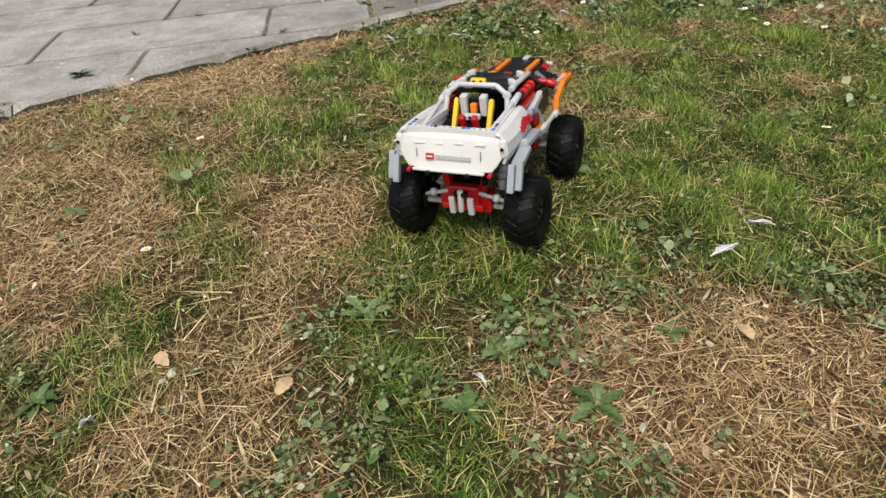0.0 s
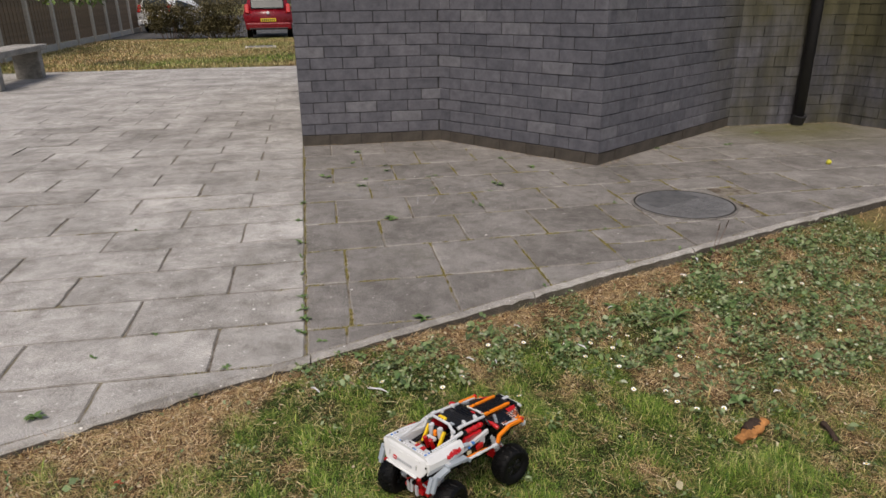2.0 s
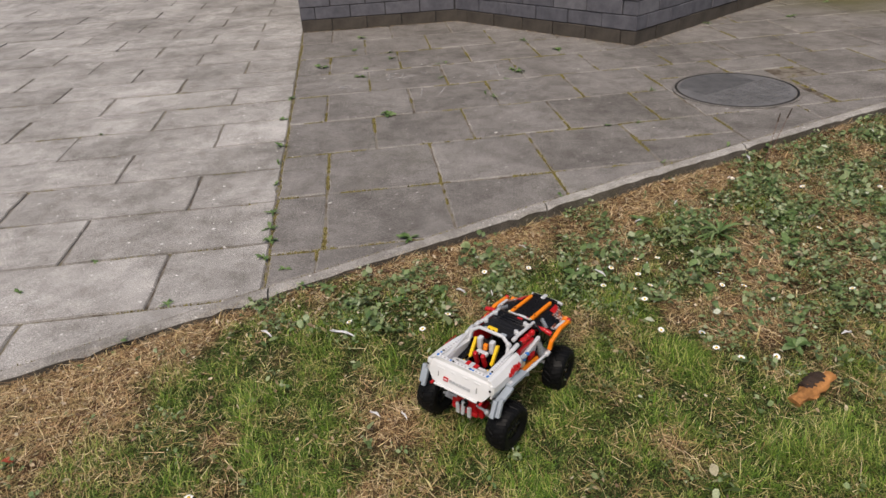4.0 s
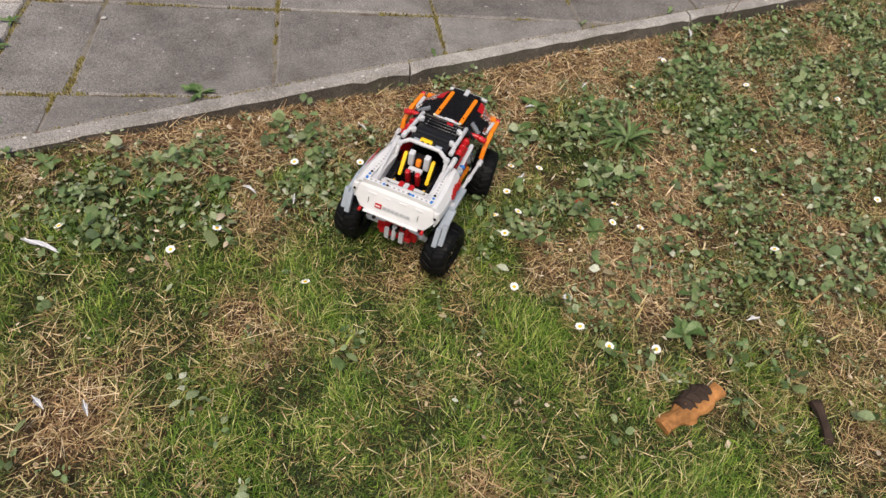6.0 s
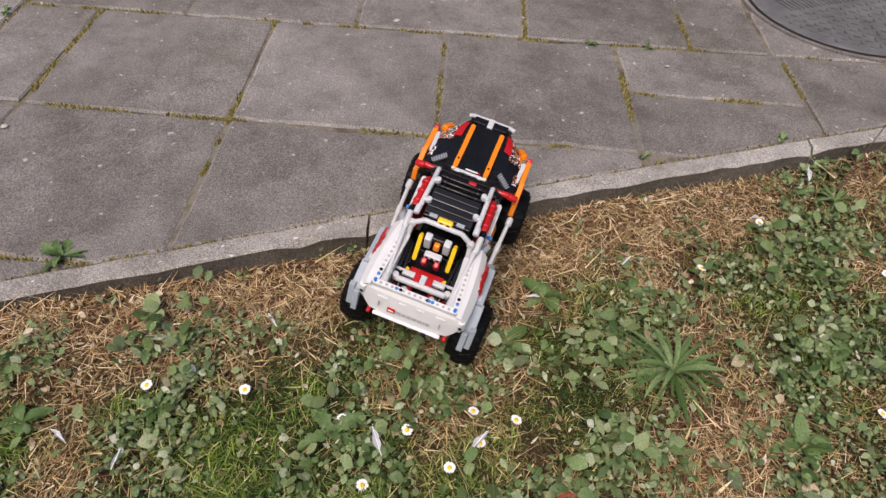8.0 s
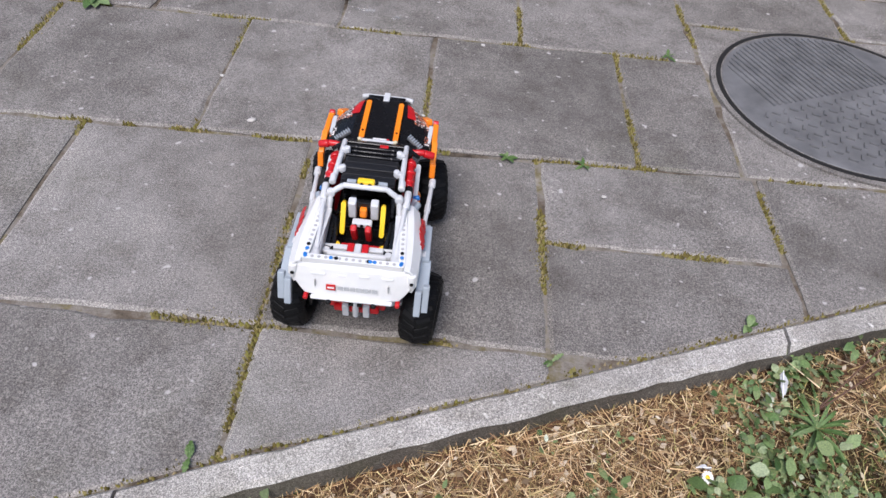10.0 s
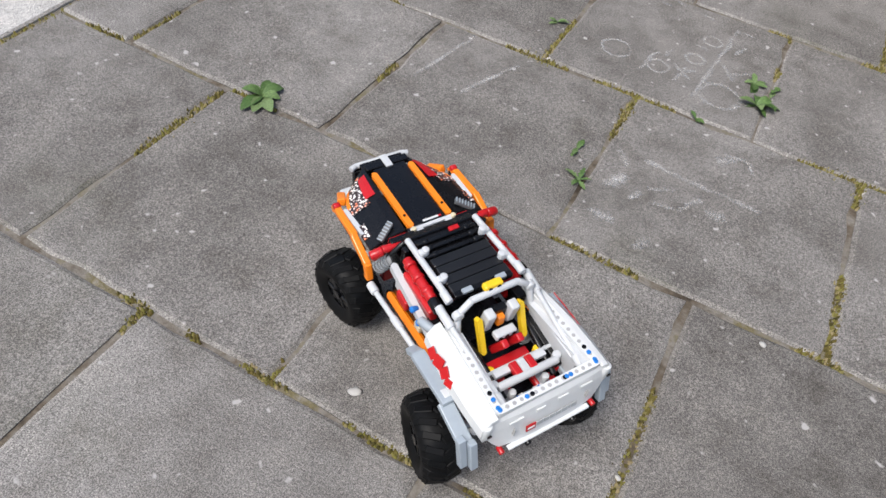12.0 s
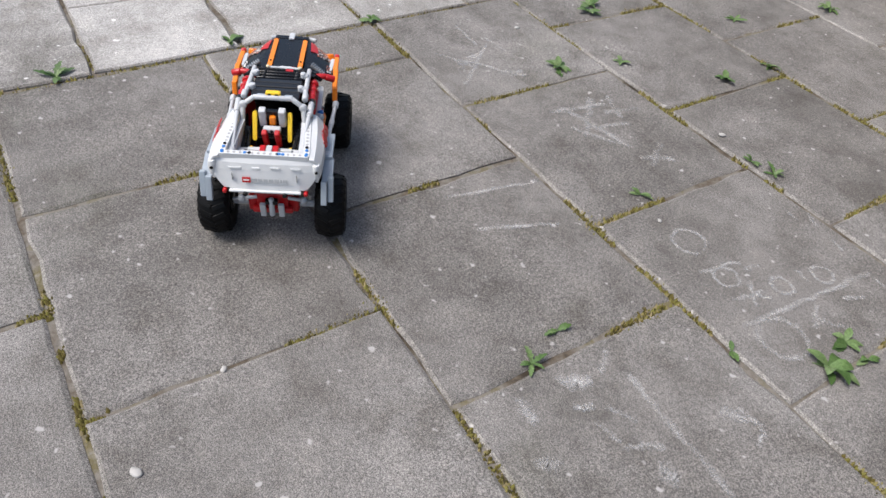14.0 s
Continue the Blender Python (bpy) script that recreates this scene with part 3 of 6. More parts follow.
def build_weed_leaves():
    x, y = scatter(95000, -2.1, 1.9, -2.4, 0.5, lambda x, y: leafiness(x, y) * np.clip(0.24 + 0.20 * np.clip((x - 0.3) * 3, 0, 1) + 0.50 * ripple(x, y, 30, 41), 0.02, 0.8))
    k = rng.integers(4, 9, len(x))
    big = np.where(rng.random(len(x)) < 0.10, rng.uniform(1.1, 1.7, len(x)), rng.uniform(0.40, 0.95, len(x)))
    cx, cy, sc = np.repeat(x, k), np.repeat(y, k), np.repeat(big, k)
    n = len(cx)
    a = rng.uniform(0, 6.283, n)
    d = np.stack([np.cos(a), np.sin(a), np.zeros(n)], 1)
    s = np.stack([-np.sin(a), np.cos(a), rng.uniform(-0.75, 0.75, n)], 1)
    off = rng.uniform(0.0, 0.016, n) * sc
    p = np.stack([cx, cy, lawn_z(cx, cy) + rng.uniform(0.003, 0.016, n) * (0.6 + sc)], 1) + d * off[:, None]
    length = rng.uniform(0.006, 0.019, n) * sc * (0.62 + 0.38 * np.clip((cy + 1.7) * 4, 0, 1))
    v, f = leaf_strip(p, d, s, length, length * rng.uniform(0.40, 0.80, n), rng.uniform(-0.2, 0.8, n), rng.uniform(0, 0.45, n))
    tone = np.repeat(np.where(rng.random(n) < 0.03, rng.uniform(0, 0.35, n), rng.uniform(0.8, 1.0, n)), 10)
    me = smooth_faces(raw_mesh("weed_leaves", v, [f], M["leaf"], tone))
    tagged(new("weed_leaves", me), "low broad-leaved weeds and clover in the lawn", "weeds", kind="stuff")
    # shrivelled leaf scraps between the weeds
    x, y = scatter(26000, -2.1, 1.9, -2.4, 0.5, lambda x, y: np.clip(0.30 + 0.35 * leafiness(x, y) - 0.3 * greenness(x, y) + 0.40 * ripple(x, y, 18, 47) + 0.35 * np.exp(-((kerb_y(x) - 0.17 - y) / 0.12) ** 2) * (x < 0.2), 0.03, 0.8))
    n = len(x)
    a = rng.uniform(0, 6.283, n)
    d = np.stack([np.cos(a), np.sin(a), np.zeros(n)], 1)
    s = np.stack([-np.sin(a), np.cos(a), rng.uniform(-0.8, 0.8, n)], 1)
    length = rng.uniform(0.004, 0.014, n)
    v, f = leaf_strip(np.stack([x, y, lawn_z(x, y) + rng.uniform(0.003, 0.014, n)], 1), d, s, length, length * rng.uniform(0.2, 0.6, n), rng.uniform(-0.4, 0.7, n), rng.uniform(-0.5, 0.5, n))
    me = smooth_faces(raw_mesh("leaf_scraps", v, [f], M["leaf"], np.repeat(rng.uniform(0, 0.25, n), 10)))
    tagged(new("leaf_scraps", me), "shrivelled tan leaf scraps lying in the lawn", "leaf litter", kind="stuff")


build_weed_leaves()


# ---- paving ----
PITCH = 0.4065
SLAB_Z = 0.0


def kerb_back(x):
    return kerb_y(x) + 0.042


def edge_x(y):
    """Where the pale paving meets the dark paving."""
    return -0.985 - 0.022 * y


def dark_cells():
    """Plan rectangles of the dark slabs: x0, x1, y0, y1."""
    cells = []
    for r in range(-3, 8):
        y0 = r * PITCH
        shift = 0.0 if r in (-1, 0) else (-0.213 if r % 2 else -0.022)
        for c in range(-5, 17):
            x0 = c * PITCH + shift
            x1 = x0 + PITCH
            if r == 0 and c == 1:
                cells += [(x0, x1, 0.0, 0.205), (x0, x1, 0.205, PITCH)]
            elif r == 1 and c == 1:
                cells += [(0.193, 0.597, y0, y0 + PITCH)]
            elif r == 1 and c == 2:
                cells += [(0.597, 0.795, y0, y0 + PITCH)]
            elif r == 1 and c == 3:
                cells += [(0.795, 1.38, y0, 0.985)]
            elif r == 2 and c == 2:
                cells += [(0.79, 1.20, 0.985, y0 + PITCH)]
            elif r == 2 and c == 3:
                cells += [(1.20, 1.60, y0 if x0 > 1.3 else 0.985, y0 + PITCH)]
            else:
                cells.append((x0, x1, y0, y0 + PITCH))
    return cells


def sag(x, y):
    """How far the courses of dark slabs have crept from a true grid."""
    r = y / PITCH
    lines = [(-1.0, 0.0), (0.0, -0.006), (1.0, 0.026 * x), (2.0, 0.017 * x - 0.007), (3.0, 0.022 * x - 0.001)]
    if r <= lines[0][0]:
        return 0.0
    for (a, u), (b, v) in zip(lines, lines[1:]):
        if r <= b:
            return u + (v - u) * (r - a) / (b - a)
    return lines[-1][1]


def clip_half(poly, px, py, nx, ny):
    """The part of a plan polygon on the side to which the normal points."""
    out = []
    for i in range(len(poly)):
        a, b = poly[i], poly[(i + 1) % len(poly)]
        da, db = (a[0] - px) * nx + (a[1] - py) * ny, (b[0] - px) * nx + (b[1] - py) * ny
        if da >= 0:
            out.append(a)
        if (da >= 0) != (db >= 0):
            t = da / (da - db)
            out.append((a[0] + t * (b[0] - a[0]), a[1] + t * (b[1] - a[1])))
    return out


def area(poly):
    return 0.5 * sum(a[0] * b[1] - b[0] * a[1] for a, b in zip(poly, poly[1:] + poly[:1]))


def slab_outline(x0, x1, y0, y1, side, gap=0.0026, shear=0.0):
    q = random.uniform
    g = [gap * q(0.5, 1.6) for _ in range(4)]
    poly = [(x0 + g[0], y0 + g[1]), (x1 - g[2], y0 + g[1]), (x1 - g[2], y1 - g[3]), (x0 + g[0], y1 - g[3])]
    poly = [(x + q(-0.002, 0.002) + shear * y, y + q(-0.002, 0.002) + (sag(x, y) if side == 1 else 0)) for x, y in poly]
    xm = (x0 + x1) / 2
    slope = float(kerb_back(xm + 0.1) - kerb_back(xm - 0.1)) / 0.2
    poly = clip_half(poly, xm, float(kerb_back(xm)) + 0.006, -slope, 1.0)
    if len(poly) < 3:
        return None
    ym = (y0 + y1) / 2
    if side:
        poly = clip_half(poly, float(edge_x(ym)) + 0.004 * side, ym, side, 0.022 * side)
    if len(poly) < 3 or area(poly) < 0.0025:
        return None
    return poly


def slab_mesh(poly, material, worn=0.004):
    """A slab with a worn, chamfered rim."""
    bm = bmesh.new()
    cx, cy = sum(p[0] for p in poly) / len(poly), sum(p[1] for p in poly) / len(poly)
    tilt = random.uniform(-0.004, 0.004), random.uniform(-0.004, 0.004)
    lift = random.uniform(-0.0015, 0.0015)
    z = lambda x, y: SLAB_Z + lift + tilt[0] * (x - cx) + tilt[1] * (y - cy)
    fine = []
    for a, b in zip(poly, poly[1:] + poly[:1]):
        m = max(3, int(math.hypot(b[0] - a[0], b[1] - a[1]) / 0.045))
        nx, ny = cx - (a[0] + b[0]) / 2, cy - (a[1] + b[1]) / 2
        d = math.hypot(nx, ny)
        for i in range(m):
            t = i / m
            j = random.uniform(0, 0.005) if i == 0 else random.uniform(-0.0018, 0.0026) + (0.005 if random.random() < 0.06 else 0)
            fine.append((a[0] + t * (b[0] - a[0]) + j * nx / d, a[1] + t * (b[1] - a[1]) + j * ny / d))
    n = len(fine)

    def ring(inset, dz):
        out = []
        for x, y in fine:
            d = math.hypot(x - cx, y - cy)
            out.append(bm.verts.new((x + (cx - x) * inset / d, y + (cy - y) * inset / d, z(x, y) + dz)))
        return out

    lo, mid, top = ring(0, -0.045), ring(0, -worn), ring(worn * 1.6, 0)
    for a, b in ((lo, mid), (mid, top)):
        for i in range(n):
            bm.faces.new((a[i], a[(i + 1) % n], b[(i + 1) % n], b[i])).material_index = 1 if b is top else 0
    bm.faces.new(top)
    return mesh_of(bm, "slab", (material, M["slab_rim"]))


FOOT = [(-1.05, 2.84), (0.073, 2.83), (0.969, 1.705), (2.668, 2.86), (3.73, 2.81), (4.05, 1.85), (6.5, 1.9), (6.5, 7.5), (-1.05, 7.5)]
HOLE = (1.085, 0.725, 0.285)


def in_wall(x, y):
    inside = False
    for (ax, ay), (bx, by) in zip(FOOT, FOOT[1:] + FOOT[:1]):
        if (ay > y) != (by > y) and x < (bx - ax) * (y - ay) / (by - ay) + ax:
            inside = not inside
    return inside


def build_bed():
    """The bedding under the slabs, showing in the joints."""
    xs = np.linspace(-9.5, 9, 75)
    bm = bmesh.new()
    top, far = [], []
    for x in xs:
        top.append(bm.verts.new((x, float(kerb_back(x)) - 0.01, -0.0050)))
        far.append(bm.verts.new((x, 10.05 if x < 0 else 8.0, -0.0050)))
    for i in range(len(xs) - 1):
        bm.faces.new((top[i], top[i + 1], far[i + 1], far[i]))
    r = bmesh.ops.extrude_face_region(bm, geom=list(bm.faces))
    bmesh.ops.translate(bm, vec=(0, 0, -0.06), verts=[v for v in r["geom"] if isinstance(v, bmesh.types.BMVert)])
    bmesh.ops.recalc_face_normals(bm, faces=list(bm.faces))
    return tagged(new("pavement", mesh_of(bm, "pavement", M["joint"])), "concrete slab paving with mossy soil joints", "paving", kind="structure")


pavement = build_bed()


def build_slabs():
    rest = []
    count = 0
    for cell in dark_cells():
        xm, ym = (cell[0] + cell[1]) / 2, (cell[2] + cell[3]) / 2
        if xm > 6.2 or in_wall(xm, ym) and all(in_wall(x, y) for x in cell[:2] for y in cell[2:]):
            continue
        poly = slab_outline(*cell, 1)
        if poly is None:
            continue
        hx, hy, hr = HOLE
        if all(math.hypot(x - hx, y - hy) < hr for x, y in poly):
            continue
        if xm < 3.4 and ym < 2.9:
            part("slab", slab_mesh(poly, M["slab_dark"]), None, pavement)
            count += 1
        else:
            rest.append((poly, M["slab_dark"]))
    near = 0
    for r in range(-14, 35):
        y0 = -0.33 + 0.302 * r
        shift = 0.0 if r % 2 else 0.315
        for c in range(-13, 2):
            x0 = -1.287 + c * 0.636 + shift - (0.0 if r % 2 else 0.636)
            poly = slab_outline(x0, x0 + 0.636, y0, min(y0 + 0.302, 10.02), -1, 0.0026, -0.022)
            if poly is None or x0 < -9:
                continue
            if x0 > -3.6 and y0 < 4.6 and near < 190:
                part("slab", slab_mesh(poly, M["slab_light"], 0.003), None, pavement)
                near += 1
            else:
                rest.append((poly, M["slab_light"]))
    for material, name in ((M["slab_dark"], "dark_slabs"), (M["slab_light"], "pale_slabs")):
        bm = bmesh.new()
        for poly, m in rest:
            if m is material:
                prism(poly, -0.04, SLAB_Z + random.uniform(-0.002, 0.002), bm)
        tagged(part(name, bm, material, pavement), kind="stuff")


def build_kerb():
    """Narrow concrete edging in lengths of 0.9 m."""
    kerb = thing("kerb", "narrow weathered concrete edging between paving and lawn", "kerb", kind="structure")
    cuts = [-0.097 + 0.86 * i for i in range(-11, 11)]
    for a, b in zip(cuts, cuts[1:]):
        bm = bmesh.new()
        rows = []
        lift = random.uniform(-0.001, 0.001)
        for i in range(26):
            x = a + 0.0022 + (b - a - 0.0044) * i / 25
            y0, y1 = float(kerb_y(x)) + random.uniform(-0.002, 0.002), float(kerb_back(x)) + random.uniform(-0.002, 0.001)
            zt = 0.005 + lift + random.uniform(-0.0008, 0.0008)
            worn = random.uniform(0.003, 0.007) + (0.008 if random.random() < 0.10 else 0) + (0.006 if i in (0, 25) else 0)
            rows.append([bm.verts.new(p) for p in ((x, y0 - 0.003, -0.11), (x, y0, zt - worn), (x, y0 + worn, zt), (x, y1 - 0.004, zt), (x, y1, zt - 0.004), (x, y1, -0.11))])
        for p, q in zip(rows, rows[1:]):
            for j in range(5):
                # the upright lawn-side face takes the darker concrete
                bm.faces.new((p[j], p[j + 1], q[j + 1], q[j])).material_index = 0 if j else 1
        bm.faces.new(rows[0][::-1])
        bm.faces.new(rows[-1])
        bmesh.ops.recalc_face_normals(bm, faces=list(bm.faces))
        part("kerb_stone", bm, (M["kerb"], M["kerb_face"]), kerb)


build_kerb()


# ---- brick wall ----
def build_wall():
    wall = new("wall_north", mesh_of(prism([(x, y + 0.0) for x, y in FOOT], -0.02, 3.2), "wall_north", M["mortar"]))
    tagged(wall, "dark grey brick building wall with angled bays", "wall", kind="structure")
    left = 300
    rest = bmesh.new()
    cache = {}
    runs = list(zip(FOOT[:5], FOOT[1:6]))
    for course in range(40):
        z0 = 0.001 + course * 0.0845
        if course > 31:
            break
        for s, ((ax, ay), (bx, by)) in enumerate(runs):
            d = Vector((bx - ax, by - ay))
            L = d.length
            d.normalize()
            turn = math.degrees(math.atan2(d.y, d.x))
            u = -0.03 - (0.112 if (course + s) % 2 else 0.0)
            while u < L - 0.01:
                a, b = max(u, 0.0 if s in (0, 2) else -0.012), min(u + 0.245, L + (0.012 if s in (1,) else 0.0))
                u += 0.249
                if b - a < 0.03:
                    continue
                w = b - a - 0.0012
                c = Vector((ax, ay)) + d * ((a + b) / 2)
                proud = random.uniform(0.006, 0.013)
                m = pose(c.x, c.y, z0 + 0.0385, 0, 0, turn) @ pose(0, 0.03 - proud, 0)
                if course < 16 and left > 0 and s < 3 and (course < 14):
                    key = round(w, 3), course == 0
                    if key not in cache:
                        cache[key] = mesh_of(box(w, 0.06, 0.0805, 0.003), "brick", M["foot_brick"] if course == 0 else M["brick"])
                    part("brick", cache[key], None, wall, "", m)
                    left -= 1
                else:
                    box(w, 0.06, 0.0805, 0, 1, m, rest)
    tagged(part("upper_bricks", rest, M["brick"], wall), kind="stuff")
    # downpipe in the recess
    pipe = thing("downpipe", "black painted cast iron downpipe on the brick wall", "downpipe")
    px, py = 3.29, 2.765
    part("pipe", smooth_faces(mesh_of(rod(0.048, 0.048, 3.1, 20, pose(px, py, 1.56)), "pipe", M["pipe"])), None, pipe)
    for z in (1.35, 2.6):
        part("collar", rod(0.06, 0.06, 0.06, 20, pose(px, py, z), None, 0.008), M["pipe"], pipe)
        part("bracket", box(0.17, 0.02, 0.035, 0.004, 1, pose(px, py + 0.035, z)), M["pipe"], pipe)
    part("shoe", rod(0.05, 0.058, 0.09, 16, pose(px, py - 0.01, 0.045, 18)), M["pipe"], pipe)


# ---- manhole ----
def build_manhole():
    hx, hy, hr = HOLE
    man = thing("manhole_cover", "round cast iron manhole cover set in the paving", "manhole cover", pose(hx, hy, 0.0, 0, 0, 25))
    bm = bmesh.new()
    rod(hr, hr, 0.03, 64, pose(0, 0, -0.0115), bm)
    part("surround", bm, M["slab_dark"], man)
    ring = bmesh.new()
    vs = []
    for i in range(64):
        a = i * math.tau / 64
        vs.append([ring.verts.new((math.cos(a) * r, math.sin(a) * r, z)) for r, z in ((0.273, -0.01), (0.273, 0.0045), (0.263, 0.0045), (0.263, -0.01))])
    for p, q in zip(vs, vs[1:] + vs[:1]):
        for j in range(3):
            ring.faces.new((p[j], q[j], q[j + 1], p[j + 1]))
    bmesh.ops.recalc_face_normals(ring, faces=list(ring.faces))
    part("frame", ring, M["iron_edge"], man)
    part("plate", rod(0.260, 0.260, 0.02, 64, pose(0, 0, -0.0055), None, 0.002), M["iron"], man)
    ribs = bmesh.new()
    for i in range(24):
        x = -0.175 + i * 0.0148
        h = math.sqrt(max(0, 0.248 ** 2 - x * x))
        box(0.005, h - 0.02, 0.005, 0, 1, pose(x, 0.02 + (h - 0.02) / 2, 0.0055), ribs)
    for j in range(-8, 1):
        for i in range(-10, 11):
            x, y = i * 0.024 + (j % 2) * 0.012, j * 0.028 - 0.004
            if math.hypot(x, y) < 0.236:
                box(0.017, 0.006, 0.005, 0, 1, pose(x, y, 0.0055, 0, 0, 45 if (i + j) % 2 else -45), ribs)
    tagged(part("raised_pattern", ribs, M["iron"], man), kind="stuff")


build_manhole()


# ---- the toy crawler ----
R_TYRE, AXLE = 0.0500, 0.116
CAR = [
    (0, (-0.837, -1.646, -0.014), -30.1, -3.8, -2.0),
    (0.5, (-0.792, -1.528, -0.020), -28.6, -3.8, 0.0),
    (1, (-0.732, -1.412, -0.021), -31.0, -4.0, 0.0),
    (1.5, (-0.671, -1.328, -0.022), -42.3, -3.5, -2.5),
    (2, (-0.611, -1.262, -0.026), -55.2, -5.0, -2.0),
    (2.5, (-0.612, -1.265, -0.024), -54.8, -5.5, -0.8),
    (2.7, (-0.607, -1.259, -0.024), -54.9, -5.5, -0.8),
    (3.4, (-0.525, -1.195, -0.030), -49.5, -5.5, 1.0),
    (4.1, (-0.410, -1.075, -0.038), -41.5, -5.5, 2.5),
    (4.8, (-0.287, -0.931, -0.046), -35.3, -5.5, 3.5),
    (5, (-0.253, -0.885, -0.052), -35.7, -5.5, 3.5),
    (5.5, (-0.193, -0.807, -0.050), -33.7, -3.8, 3.7),
    (6, (-0.127, -0.722, -0.050), -29.2, -0.5, 3.7),
    (6.5, (-0.074, -0.623, -0.054), -18.0, 3.0, 3.5),
    (7, (-0.041, -0.519, -0.050), -16.0, 5.0, 6.0),
    (7.5, (-0.007, -0.415, -0.044), -17.2, 9.5, 9.0),
    (8, (0.022, -0.334, -0.034), -15.0, 10.3, 8.5),
    (8.2, (0.030, -0.299, -0.028), -13.3, 11.0, 7.4),
    (8.9, (0.078, -0.140, -0.008), -9.5, 7.5, 4.0),
    (9.6, (0.121, 0.028, -0.001), -3.5, 1.0, 1.0),
    (10.3, (0.143, 0.192, 0.0), 5.0, 0.0, 0.2),
    (10.5, (0.138, 0.238, 0.0), 10.7, 0.0, 0.2),
    (11, (0.102, 0.358, 0.0), 27.0, 0.0, 0.2),
    (11.5, (0.038, 0.464, 0.0), 42.9, 0.0, 0.2),
    (12, (-0.050, 0.543, 0.0), 59.3, 0.0, 0.0),
    (12.5, (-0.162, 0.601, 0.0), 68.4, 0.0, 0.0),
    (13, (-0.286, 0.656, 0.001), 63.0, 0.2, 0.0),
    (13.5, (-0.406, 0.720, 0.001), 61.8, 0.4, 0.0),
    (14, (-0.529, 0.784, 0.001), 61.1, 0.6, 0.0),
]

crawler = thing("toy_crawler", "white, orange and black brick-built toy off-road truck with big black tyres", "toy truck", pose(*CAR[0][1], CAR[0][3], CAR[0][4], CAR[0][2]))
PIN = {}


def block(name, x, y, z, sx, sy, sz, material, rx=0, ry=0, rz=0, bevel=0.0012, parent=None, label=""):
    return part(name, box(sx, sy, sz, min(bevel, min(sx, sy, sz) * 0.3), 2, pose(x, y, z, rx, ry, rz)), M[material], parent or crawler, label)


def tube(name, a, b, r, material, parent=None, label="", n=12):
    return part(name, smooth_faces(mesh_of(bar(a, b, r, n, None, None, r * 0.25), name, M[material])), None, parent or crawler, label)


def pin(x, y, z, material, rx=0, ry=0, r=0.0024, parent=None):
    """A connector pin's end in its hole."""
    key = (material, round(r, 5))
    if key not in PIN:
        PIN[key] = mesh_of(rod(r, r, 0.0016, 10, None, None, 0.0004), "pin", M[material])
    return part("pin", PIN[key], None, parent or crawler, "", pose(x, y, z, rx, ry))


def beam(name, a, b, w, h, material, holes=True, up=(0, 0, 1), parent=None):
    """A studless beam with rounded ends and a row of holes in its upper face."""
    a, b = Vector(a), Vector(b)
    ax = (b - a).normalized()
    side = ax.cross(Vector(up)).normalized()
    top = side.cross(ax)
    L = (b - a).length
    m = Matrix((side, ax, top)).transposed().to_4x4()
    m.translation = (a + b) / 2
    bm = bmesh.new()
    outline = []
    for k in range(9):
        t = math.pi * k / 8
        outline.append((w / 2 * math.cos(t), L / 2 - w / 2 + w / 2 * math.sin(t)))
    for k in range(9):
        t = math.pi + math.pi * k / 8
        outline.append((w / 2 * math.cos(t), -L / 2 + w / 2 + w / 2 * math.sin(t)))
    prism(outline, -h / 2, h / 2, bm, m)
    ob = part(name, bm, M[material], parent or crawler)
    if holes:
        n = max(1, int(round(L / 0.008)))
        hm = bmesh.new()
        for i in range(n):
            c = (a + ax * (L * (i + 0.5) / n)) + top * (h / 2 + 0.0001)
            q = m.copy()
            q.translation = c
            rod(w * 0.27, w * 0.27, 0.0006, 8, q, hm)
        part("hole_row", hm, M["hole"], ob)
    return ob


def panel(name, pts, thick, material, label="", parent=None, smooth=False):
    """A curved or sloped panel: rows of points for the outer skin, and its thickness."""
    bm = bmesh.new()
    grid = [[bm.verts.new(p) for p in row] for row in pts]
    skin = []
    for r, s in zip(grid, grid[1:]):
        for i in range(len(r) - 1):
            skin.append(bm.faces.new((r[i], r[i + 1], s[i + 1], s[i])))
    bmesh.ops.recalc_face_normals(bm, faces=skin)
    bm.normal_update()
    mid = sum((v.co for v in bm.verts), Vector()) / len(bm.verts)
    away = Vector((mid.x, 0.6 * mid.y, 1.2 * (mid.z - 0.10)))
    if sum((f.normal * f.calc_area() for f in skin), Vector()).dot(away) < 0:
        for f in skin:
            f.normal_flip()
    bm.normal_update()
    inner = [[bm.verts.new(v.co - v.normal * abs(thick)) for v in row] for row in grid]
    for r, s in zip(inner, inner[1:]):
        for i in range(len(r) - 1):
            bm.faces.new((r[i], s[i], s[i + 1], r[i + 1]))
    loop = lambda g: g[0] + [r[-1] for r in g[1:-1]] + g[-1][::-1] + [r[0] for r in g[-2:0:-1]]
    o, n = loop(grid), loop(inner)
    for i in range(len(o)):
        j = (i + 1) % len(o)
        bm.faces.new((o[i], o[j], n[j], n[i]))
    bmesh.ops.recalc_face_normals(bm, faces=list(bm.faces))
    rim = [e for e in bm.edges if e.calc_face_angle(0) > 1.1]
    if abs(thick) > 0.002:
        bmesh.ops.bevel(bm, geom=rim, offset=abs(thick) * 0.22, segments=1, affect="EDGES")
    me = mesh_of(bm, name, M[material])
    return part(name, smooth_faces(me) if smooth else me, None, parent or crawler, label)


M["roof_grey"] = plain("dark_roof_plastic", (0.010, 0.010, 0.011), 0.3, 0, 0.5, 0.1, 40)
M["vent"] = plain("vent_grey", (0.12, 0.125, 0.13), 0.4)
